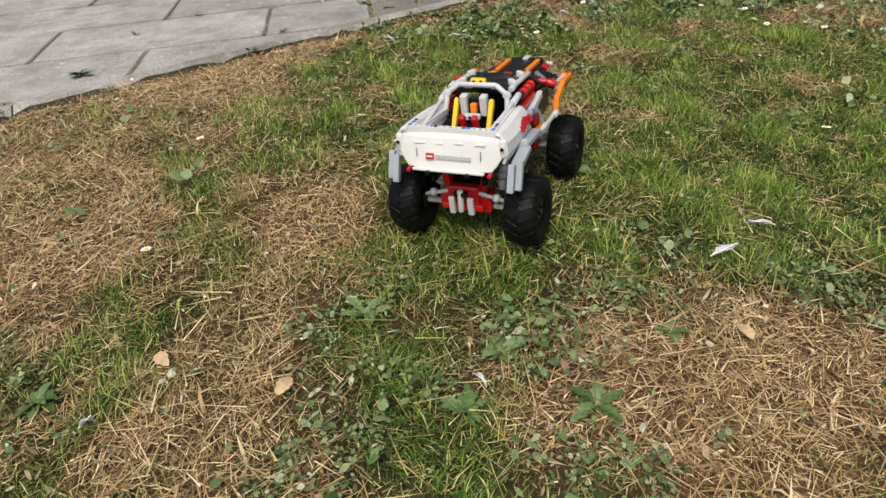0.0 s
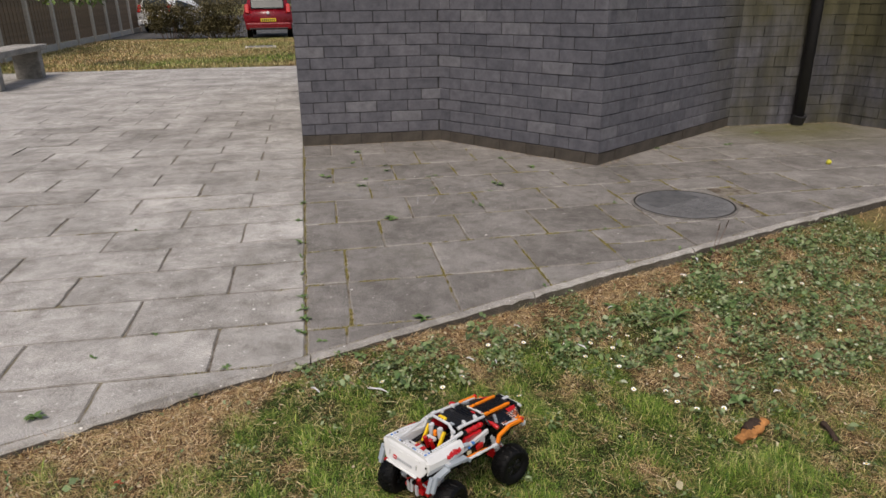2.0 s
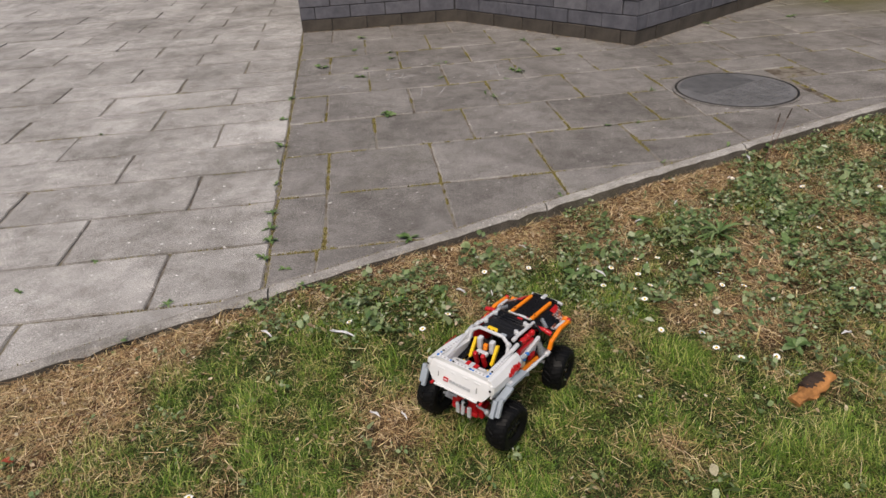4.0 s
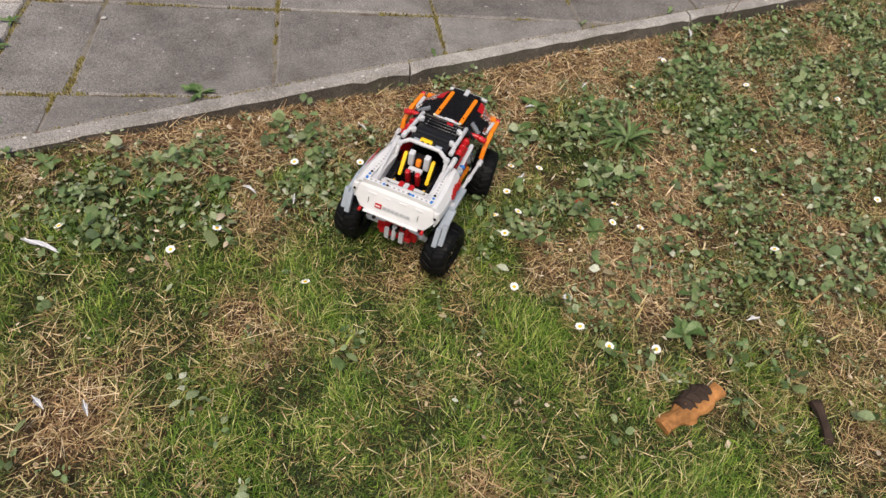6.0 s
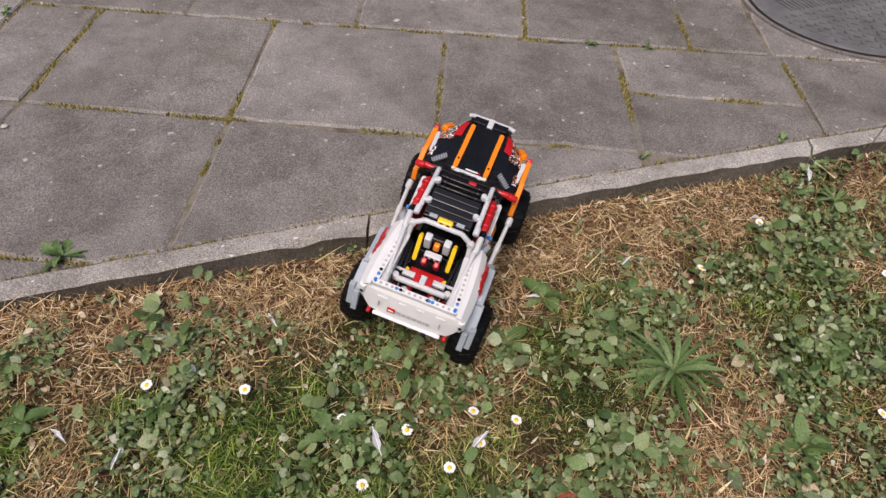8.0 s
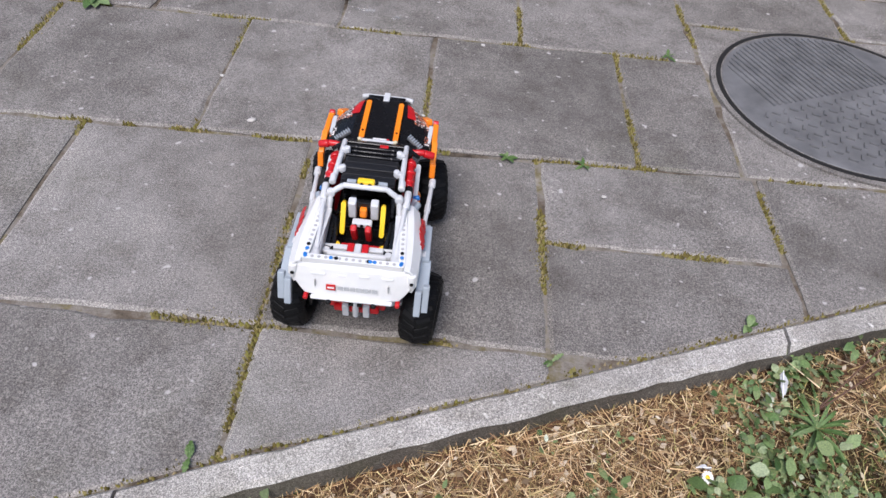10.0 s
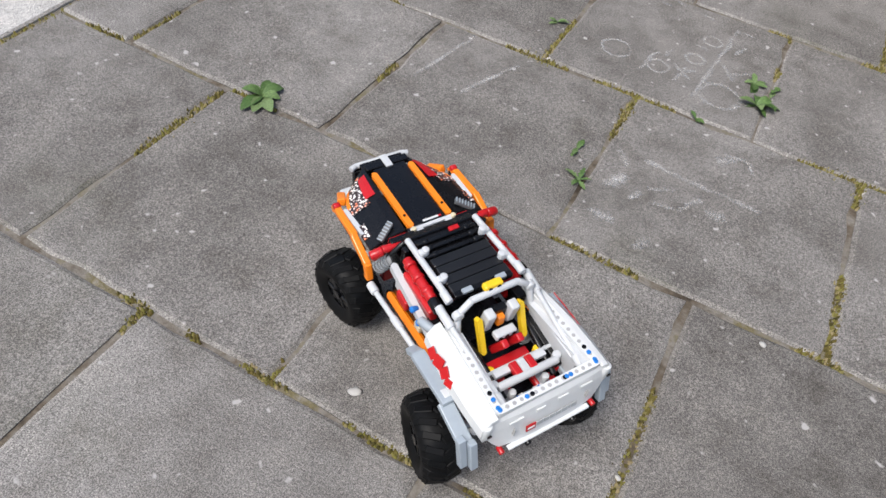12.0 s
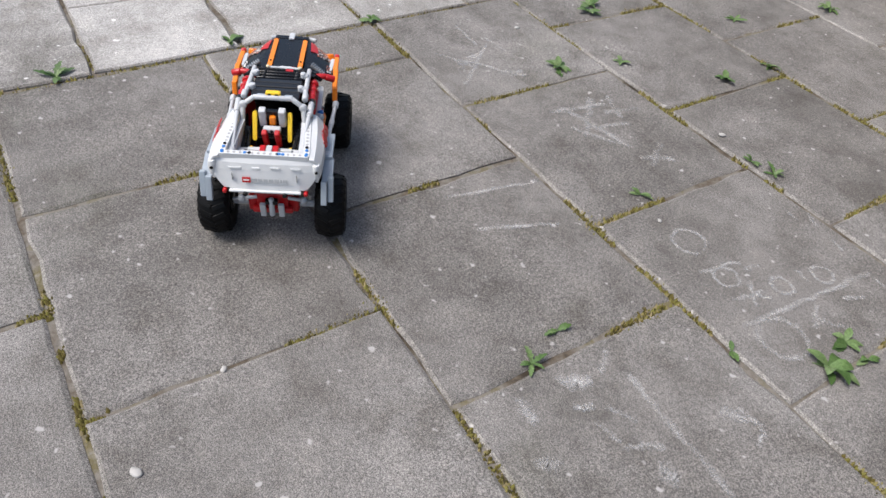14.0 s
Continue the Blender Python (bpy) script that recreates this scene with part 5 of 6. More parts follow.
def build_hood():
    hood = block("hood", 0, 0.128, 0.1715, 0.0420, 0.104, 0.0060, "black", rx=-2, bevel=0.0015, label="glossy black hood with two orange stripes")
    block("hood_edge", 0, 0.0765, 0.1735, 0.0600, 0.0060, 0.0060, "black", parent=hood)
    block("hood_print", 0.002, 0.0815, 0.1765, 0.0190, 0.0026, 0.0006, "white", bevel=0.0001, parent=hood)
    block("hood_print_end", 0.0135, 0.0815, 0.1765, 0.0040, 0.0026, 0.0006, "red", bevel=0.0001, parent=hood)
    for s in (-1, 1):
        beam("orange_stripe", (s * 0.0240, 0.0770, 0.1765), (s * 0.0240, 0.1720, 0.1738), 0.0074, 0.0050, "orange", False)
        # black shoulder rolling down to the wing and round to the nose
        skin = lambda ts, us, lift=0.0: [[shoulder(s, t, u, lift) for u in us] for t in ts]
        sh = panel("hood_shoulder", skin([i / 9 for i in range(10)], (0, 0.25, 0.5, 0.75, 1.0)), 0.004, "black", "black hood shoulder with flame print")
        panel("flame_print", skin([0.50 + 0.09 * i for i in range(6)], (0.42, 0.62, 0.82, 1.0), 0.0009), 0.0006, "fleck", "", sh)
        panel("red_print", skin([0.58 + 0.08 * i for i in range(5)], (0.18, 0.32, 0.48), 0.0012), 0.0005, "red", "", sh)
        panel("flame_print", skin([0.14 + 0.06 * i for i in range(4)], (0.80, 0.9, 0.98), 0.0009), 0.0006, "fleck", "", sh)
        panel("orange_print", skin([0.62 + 0.09 * i for i in range(4)], (0.90, 0.97, 1.0), 0.0013), 0.0004, "orange", "", sh)
        vent = block("hood_vent", s * 0.0510, 0.0880, 0.1715, 0.0240, 0.0080, 0.0050, "vent", ry=s * 22, rz=s * -32)
        for i in range(7):
            v = pose(s * 0.0510, 0.0880, 0.1715, 0, s * 22, s * -32) @ pose((-3 + i) * 0.0038, 0, 0.0030)
            part("louvre", box(0.0010, 0.0066, 0.0018, 0, 1, v), M["dgrey"], vent)
        block("vent_shade", s * 0.0400, 0.0760, 0.1640, 0.0220, 0.0120, 0.0100, "red", bevel=0.002)
        # orange wing: a flat strip that drops behind the wheel
        block("orange_wing", s * 0.0785, 0.1290, 0.1575, 0.0080, 0.0460, 0.0080, "orange", rx=-3, bevel=0.0015)
        block("orange_wing", s * 0.0795, 0.0900, 0.1530, 0.0082, 0.0380, 0.0085, "orange", rx=18, bevel=0.0015)
        block("orange_wing", s * 0.0800, 0.0690, 0.1400, 0.0082, 0.0085, 0.0220, "orange", rx=-14, bevel=0.0015)
        block("orange_wing", s * 0.0780, 0.1560, 0.1535, 0.0080, 0.0140, 0.0080, "orange", rx=-30, bevel=0.0015)
        block("wing_web", s * 0.0770, 0.1240, 0.1510, 0.0080, 0.0700, 0.0060, "black")
        tube("red_wing_pin", (s * 0.0740, 0.1560, 0.1580), (s * 0.0820, 0.1560, 0.1580), 0.0044, "red")
        beam("wing_stay", (s * 0.0720, 0.1480, 0.1560), (s * 0.0700, 0.1020, 0.1600), 0.0060, 0.0050, "lgrey", False)
        block("orange_corner", s * 0.0640, 0.1740, 0.1470, 0.0100, 0.0260, 0.0100, "orange", rx=-28, rz=s * 22, bevel=0.002)
        block("headlight", s * 0.0380, 0.1960, 0.1220, 0.0160, 0.0080, 0.0160, "white", bevel=0.003)
        tube("bumper_end", (s * 0.0310, 0.2050, 0.1600), (s * 0.0390, 0.2020, 0.1600), 0.0036, "lgrey")
        block("hood_hinge", s * 0.0180, 0.0700, 0.1780, 0.0090, 0.0070, 0.0050, "lgrey")
        tube("tan_pin", (s * 0.0250, 0.0715, 0.1770), (s * 0.0250, 0.0715, 0.1830), 0.0030, "tan")
    block("hinge_bar", 0, 0.0725, 0.1790, 0.0560, 0.0045, 0.0040, "lgrey", bevel=0.001)
    block("red_tie_bar", 0.012, 0.0500, 0.1880, 0.0120, 0.0060, 0.0040, "red", bevel=0.001)
    block("nose_bar", 0, 0.1860, 0.1690, 0.0560, 0.0100, 0.0080, "black")
    block("nose_bar_low", 0, 0.1970, 0.1600, 0.0560, 0.0100, 0.0100, "black")
    block("nose_plate", 0, 0.1865, 0.1740, 0.0090, 0.0200, 0.0030, "lgrey")
    block("grille", 0, 0.2030, 0.1380, 0.0700, 0.0080, 0.0360, "black")
    tube("bumper_bar", (-0.0320, 0.2050, 0.1600), (0.0320, 0.2050, 0.1600), 0.0036, "lgrey")
    block("front_bumper", 0, 0.2080, 0.1130, 0.1000, 0.0120, 0.0140, "lgrey", bevel=0.003)


build_chassis()
build_bed_body()
build_cab()
build_hood()


# ---- far side: lawn edge, fence, bench, shrubs, parked cars ----
def build_far():
    bm = bmesh.new()
    prism([(-14, 21.5), (6, 20.2), (6, 60), (-14, 60)], -0.05, 0.0005, bm)
    tagged(new("road", mesh_of(bm, "road", concrete("asphalt", (0.055, 0.055, 0.056), (0.075, 0.074, 0.074), (0.10, 0.098, 0.096)))), "grey asphalt parking road", "road", kind="structure")
    fence = thing("fence", "weathered timber board fence with pale concrete posts", "fence")
    board = mesh_of(box(0.020, 0.122, 1.62, 0.003), "board", M["fence"])
    rail = mesh_of(box(0.05, 1.72, 0.08), "rail", M["fence"])
    for i in range(13):
        y0 = 7.0 + 1.83 * i
        x0 = -7.0 - 0.055 * (y0 - 10)
        x1 = x0 - 0.055 * 1.83
        part("post", box(0.10, 0.10, 1.95, 0.008, 1, pose(x0 + 0.03, y0, 0.95)), M["post"], fence)
        part("gravel_board", box(0.05, 1.72, 0.16, 0.004, 1, pose((x0 + x1) / 2, y0 + 0.915, 0.08, 0, 0, 3.1)), M["post"], fence)
        for j in range(15):
            t = (j + 0.5) / 15
            part("board", board, None, fence, "", pose(x0 + (x1 - x0) * t + 0.008 * (j % 2), y0 + 0.06 + 1.71 * t, 0.98 + random.uniform(-0.005, 0.005), 0, 0, 8))
        for z in (0.4, 1.5):
            part("rail", rail, None, fence, "", pose((x0 + x1) / 2 - 0.04, y0 + 0.915, z, 0, 0, 3.1))
    bench = thing("bench", "pale concrete bench with a slab seat on two block legs", "bench", pose(-5.33, 8.55, 0, 0, 0, 3))
    part("seat", box(0.46, 2.3, 0.085, 0.012, 2, pose(0, -0.32, 0.455)), M["bench"], bench)
    for y in (-1.15, 0.55):
        part("leg", box(0.38, 0.16, 0.415, 0.012, 2, pose(0, y, 0.2065)), M["bench"], bench)
    drain = thing("drain_cover", "small flat metal drain cover in the far lawn", "drain cover", pose(-2.35, 15.4, 0.0, 0, 0, 4))
    part("plate", box(0.75, 0.5, 0.03, 0.006, 1, pose(0, 0, 0.012)), M["post"], drain)
    part("lid", box(0.6, 0.36, 0.008, 0.003, 1, pose(0, 0, 0.031)), M["iron"], drain)


build_far()


def leaf_cloud(n, centre, size, leaf, material, name, parent, squash=1.0):
    """Many small leaves in an uneven lobed volume."""
    lobes = [(np.array(centre) + rng.uniform(-0.75, 0.75, 3) * np.array(size), rng.uniform(0.25, 0.5)) for _ in range(26)]
    which = rng.integers(0, len(lobes), n)
    p = np.array([lobes[i][0] for i in which]) + rng.normal(0, 1, (n, 3)) * np.array([lobes[i][1] for i in which])[:, None] * np.array(size) * 0.5
    p[:, 2] = np.maximum(p[:, 2], 0.03)
    a, e = rng.uniform(0, 6.283, n), rng.uniform(-1.2, 1.2, n)
    d = np.stack([np.cos(a) * np.cos(e), np.sin(a) * np.cos(e), np.sin(e)], 1)
    s = np.stack([-np.sin(a), np.cos(a), rng.uniform(-0.4, 0.4, n)], 1)
    l = (leaf * rng.uniform(0.6, 1.4, n))[:, None]
    v = np.stack([p, p + d * l * 0.5 + s * l * 0.28, p + d * l, p + d * l * 0.5 - s * l * 0.28], 1).reshape(-1, 3)
    me = raw_mesh(name, v, [np.arange(n)[:, None] * 4 + np.array([[0, 1, 2, 3]])], material)
    return part(name, me, None, parent)


def build_shrub(x, y, w, h, label):
    shrub = thing("shrub", label, "shrub", pose(x, y, 0), "shrubs by the parking")
    for i in range(14):
        a, b = random.uniform(-w, w) * 0.7, random.uniform(-0.4, 0.4)
        part("stem", bar((a * 0.5, b * 0.4, -0.02), (a, b, h * random.uniform(0.6, 1.0)), 0.012, 5, None, 0.004), M["twig"], shrub)
    leaf_cloud(11000, (0, 0, h * 0.52), (w * 0.85, 0.5, h * 0.46), 0.06, M["bush_leaf"], "crown", shrub)


build_shrub(-5.45, 20.7, 1.1, 1.15, "half-bare reddish twiggy shrub by the parking")
build_shrub(-3.95, 20.5, 0.8, 1.2, "dense green shrub beside the parked cars")


def build_tree():
    tree = thing("tree", "leafy tree behind the fence with a low overhanging branch", "tree", pose(-8.3, 13.4, 0))
    part("trunk", smooth_faces(mesh_of(bar((0, 0, -0.05), (0.1, 0, 2.4), 0.16, 12, None, 0.10), "trunk", M["bark"])), None, tree)
    for a, b in (((0.1, 0, 2.2), (2.0, -1.4, 2.1)), ((2.0, -1.4, 2.1), (3.2, -2.4, 1.40)), ((0.1, 0, 2.3), (-0.8, 0.5, 3.8)), ((0.1, 0, 2.3), (0.7, 0.6, 4.0)), ((0.1, 0, 2.3), (0.2, -0.8, 3.9))):
        part("limb", bar(a, b, 0.05, 8, None, 0.025), M["bark"], tree)
    leaf_cloud(900, (3.25, -2.5, 1.24), (0.55, 0.5, 0.17), 0.09, M["tree_leaf"], "low_spray", tree)
    leaf_cloud(9000, (0, 0, 4.2), (1.8, 1.8, 1.2), 0.11, M["tree_leaf"], "crown", tree)


build_tree()


def build_car(x, y, turn, paint, label):
    """A small hatchback seen from behind; its nose points along +y."""
    car = thing("parked_car", label, "car", pose(x, y, 0, 0, 0, turn) @ Matrix.Diagonal((0.88, 0.88, 0.88, 1)), "parked cars")
    prof = [(-1.90, 0.32, 0.78), (-1.93, 0.55, 0.81), (-1.86, 0.80, 0.82), (-1.84, 0.95, 0.81), (-1.60, 1.38, 0.62), (-1.30, 1.46, 0.58), (0.10, 1.46, 0.58), (0.95, 0.98, 0.76), (1.80, 0.82, 0.74), (1.92, 0.55, 0.72), (1.88, 0.30, 0.70)]
    bm = bmesh.new()
    sides = []
    for s in (-1, 1):
        sides.append([bm.verts.new((s * w, yy, z)) for yy, z, w in prof])
    n = len(prof)
    bm.faces.new(sides[0])
    bm.faces.new(sides[1][::-1])
    for i in range(n):
        bm.faces.new((sides[0][i], sides[0][(i + 1) % n], sides[1][(i + 1) % n], sides[1][i]))
    bmesh.ops.recalc_face_normals(bm, faces=list(bm.faces))
    bmesh.ops.bevel(bm, geom=list(bm.edges), offset=0.05, segments=2, affect="EDGES")
    body = part("body", smooth_faces(mesh_of(bm, "body", M[paint])), None, car)
    part("rear_window", box(1.12, 0.02, 0.40, 0.03, 2, pose(0, -1.735, 1.17, -29)), M["car_glass"], car)
    part("rear_bumper", box(1.56, 0.16, 0.24, 0.05, 2, pose(0, -1.90, 0.42)), M[paint], car)
    part("bumper_strip", box(1.3, 0.02, 0.05, 0.008, 1, pose(0, -1.985, 0.34)), M["pipe"], car)
    plate = part("number_plate", box(0.52, 0.02, 0.11, 0.005, 1, pose(0, -1.955, 0.62)), M["plate"], car)
    for i in range(7):
        part("plate_bar", box(0.04, 0.004, 0.07, 0, 1, pose(-0.20 + i * 0.066, -1.967, 0.62)), M["pipe"], plate)
    part("badge", rod(0.05, 0.05, 0.02, 20, pose(0, -1.90, 0.86, 80)), M["lgrey"], car)
    part("wiper", box(0.45, 0.02, 0.02, 0.004, 1, pose(0.1, -1.835, 1.0, -29)), M["pipe"], car)
    for s in (-1, 1):
        part("tail_lamp", box(0.14, 0.14, 0.32, 0.03, 2, pose(s * 0.70, -1.79, 0.98, -22)), M["lamp_red"], car)
        part("side_window", box(0.02, 1.7, 0.34, 0.02, 1, pose(s * 0.675, -0.55, 1.17, 0, s * -22)), M["car_glass"], car)
        part("door_mirror", box(0.18, 0.10, 0.12, 0.03, 2, pose(s * 0.86, 0.55, 1.0)), M[paint], car)
        for yy in (-1.25, 1.2):
            w = part("wheel", rod(0.29, 0.29, 0.18, 24, pose(s * 0.70, yy, 0.29, 0, 90), None, 0.03), M["rubber"], car)
            part("rim", rod(0.19, 0.17, 0.19, 20, pose(s * 0.705, yy, 0.29, 0, 90)), M["lgrey"], w)


build_car(-2.45, 21.3, 2, "car_red", "dark red hatchback parked with its tail to the lawn")
build_car(-6.4, 27.0, -20, "car_white", "silvery white hatchback parked behind the shrubs")


# ---- small things on the lawn and the paving ----
DAISIES_A = [(0.23, -1.06), (0.15, -1.05), (0.11, -1.01), (0.11, -0.94), (0.02, -0.91), (0.07, -0.72), (0.06, -0.69), (0.09, -0.57), (0.15, -0.58), (0.31, -0.77), (0.57, -0.84), (-0.49, -0.77), (-0.56, -0.82), (-0.74, -0.77),
             (-0.31, -0.55), (0.03, -0.78), (0.02, -0.73), (0.48, -0.26), (0.68, -0.53), (0.67, -0.68), (0.61, -0.14), (0.81, -0.24), (-0.34, -0.89), (0.10, -0.95), (0.26, -0.75), (0.14, -1.06), (0.22, -1.08), (0.19, -0.57), (-0.33, -0.57)]
DAISIES_B = [(0.27, -0.74), (0.03, -0.71), (0.06, -0.66), (0.32, -0.76), (-0.52, -0.80), (-0.23, -0.57), (-0.36, -0.58), (-0.09, -0.60), (-0.05, -0.69), (0.16, -0.57), (0.11, -0.59), (0.10, -0.62), (0.00, -0.61), (0.45, -1.35), (0.25, -1.07),
             (-0.33, -0.88), (-0.46, -0.75), (-0.71, -0.76), (0.58, -0.85), (1.33, 0.18), (1.39, 0.05), (1.27, -0.35), (1.35, -0.47), (-1.34, -1.29), (-1.03, -1.28), (-0.97, -1.41), (0.28, -0.70), (0.9, -0.7), (1.05, -0.3), (-1.36, -1.66), (-0.2, -1.5)]


def daisy_parts():
    bm = bmesh.new()
    for i in range(15):
        a = math.tau * i / 15 + random.uniform(-0.08, 0.08)
        d, s = Vector((math.cos(a), math.sin(a), 0)), Vector((-math.sin(a), math.cos(a), 0))
        r = random.uniform(0.0075, 0.0092)
        pts = [d * 0.0025 - s * 0.0006, d * 0.0025 + s * 0.0006, d * r * 0.75 + s * 0.0016 + Vector((0, 0, 0.0012)), d * r + Vector((0, 0, 0.0006)), d * r * 0.75 - s * 0.0016 + Vector((0, 0, 0.0012))]
        bm.faces.new([bm.verts.new(p) for p in pts])
    eye = bmesh.new()
    bmesh.ops.create_uvsphere(eye, u_segments=10, v_segments=6, radius=0.0034, matrix=Matrix.Diagonal((1, 1, 0.6, 1)))
    return mesh_of(bm, "petals", M["petal"]), smooth_faces(mesh_of(eye, "centre", M["daisy_eye"])), mesh_of(bar((0, 0, -0.024), (0, 0, 0), 0.0008, 5), "stem", M["stem"])


M["stem"] = plain("green_stem", (0.09, 0.15, 0.035), 0.6)


def build_daisies():
    petals, eye, stem = daisy_parts()
    first = thing("daisy", "small white daisy with a yellow centre in the grass", "daisy", None, "daisies in the lawn")
    part("petals", petals, None, first, "white petals")
    part("centre", eye, None, first, "yellow centre")
    part("stem", stem, None, first)
    spots = []
    for x, y in DAISIES_A + DAISIES_B:
        if all(math.hypot(x - a, y - b) > 0.05 for a, b in spots):
            spots.append((x, y))
    for i, (x, y) in enumerate(spots):
        m = pose(x, y - 0.014, float(lawn_z(x, y)) + random.uniform(0.014, 0.022), random.uniform(-22, 12), random.uniform(-18, 18), random.uniform(0, 360))
        if i == 0:
            first.matrix_basis = m
        else:
            copy_thing(first, m)


build_daisies()


def long_leaf(l, w, rise, curl, teeth=0.0):
    """One leaf along +x with a folded mid rib."""
    bm = bmesh.new()
    rows = []
    for i in range(9):
        t = i / 8
        ww = w * (math.sin(math.pi * min(1, t * 0.93 + 0.05)) ** 0.8) * (1 + (teeth if i % 2 else -teeth)) / 2
        z = l * (t * math.sin(rise) - curl * t * t)
        x = l * t * math.cos(rise)
        rows.append([bm.verts.new((x, -ww, z + ww * 0.25)), bm.verts.new((x, 0, z)), bm.verts.new((x, ww, z + ww * 0.25))])
    for a, b in zip(rows, rows[1:]):
        for k in range(2):
            bm.faces.new((a[k], a[k + 1], b[k + 1], b[k]))
    return smooth_faces(mesh_of(bm, "leaf", M["plant"]))


def plant_material():
    k = Nodes("plant_leaf", 0.5, 0, 0.3)
    r = k.n("ShaderNodeObjectInfo").outputs["Random"]
    c = k.ramp(r, [(0, (0.055, 0.105, 0.026)), (0.6, (0.10, 0.165, 0.05)), (1, (0.155, 0.215, 0.09))])
    c = k.mix(0.8, c, k.ramp(k.noise(300, 4, 0.7, None, True), [(0.32, (0.6, 0.6, 0.6)), (0.5, (1, 1, 1)), (0.68, (1.45, 1.4, 1.45))]), "MULTIPLY")
    k.color(c)
    k.bump(k.noise(300, 4, 0.7, None, True), 0.5, 0.002)
    return k.m


M["plant"] = plant_material()
LEAVES = {"narrow": [long_leaf(1, 0.085, a, c) for a, c in ((0.5, 0.35), (0.8, 0.6), (0.3, 0.2))], "broad": [long_leaf(1, 0.42, a, c, 0.06) for a, c in ((0.45, 0.35), (0.2, 0.15), (0.75, 0.6))], "toothed": [long_leaf(1, 0.30, a, c, 0.28) for a, c in ((0.4, 0.35), (0.2, 0.15), (0.65, 0.5))]}


def build_plant(x, y, z, size, count, sort, label, group="plants"):
    plant = thing("weed_plant", label, "plant", pose(x, y, z, 0, 0, random.uniform(0, 360)), group)
    for i in range(count):
        s = size * random.uniform(0.6, 1.1)
        m = pose(0, 0, 0, random.uniform(-15, 15), random.uniform(-18, 12), 360 * i / count * 2.4 + random.uniform(-15, 15)) @ Matrix.Diagonal((s, s, s, 1))
        part("leaf", random.choice(LEAVES[sort]), None, plant, "", m)


def on_lawn(x, y):
    return float(lawn_z(x, y)) + 0.002


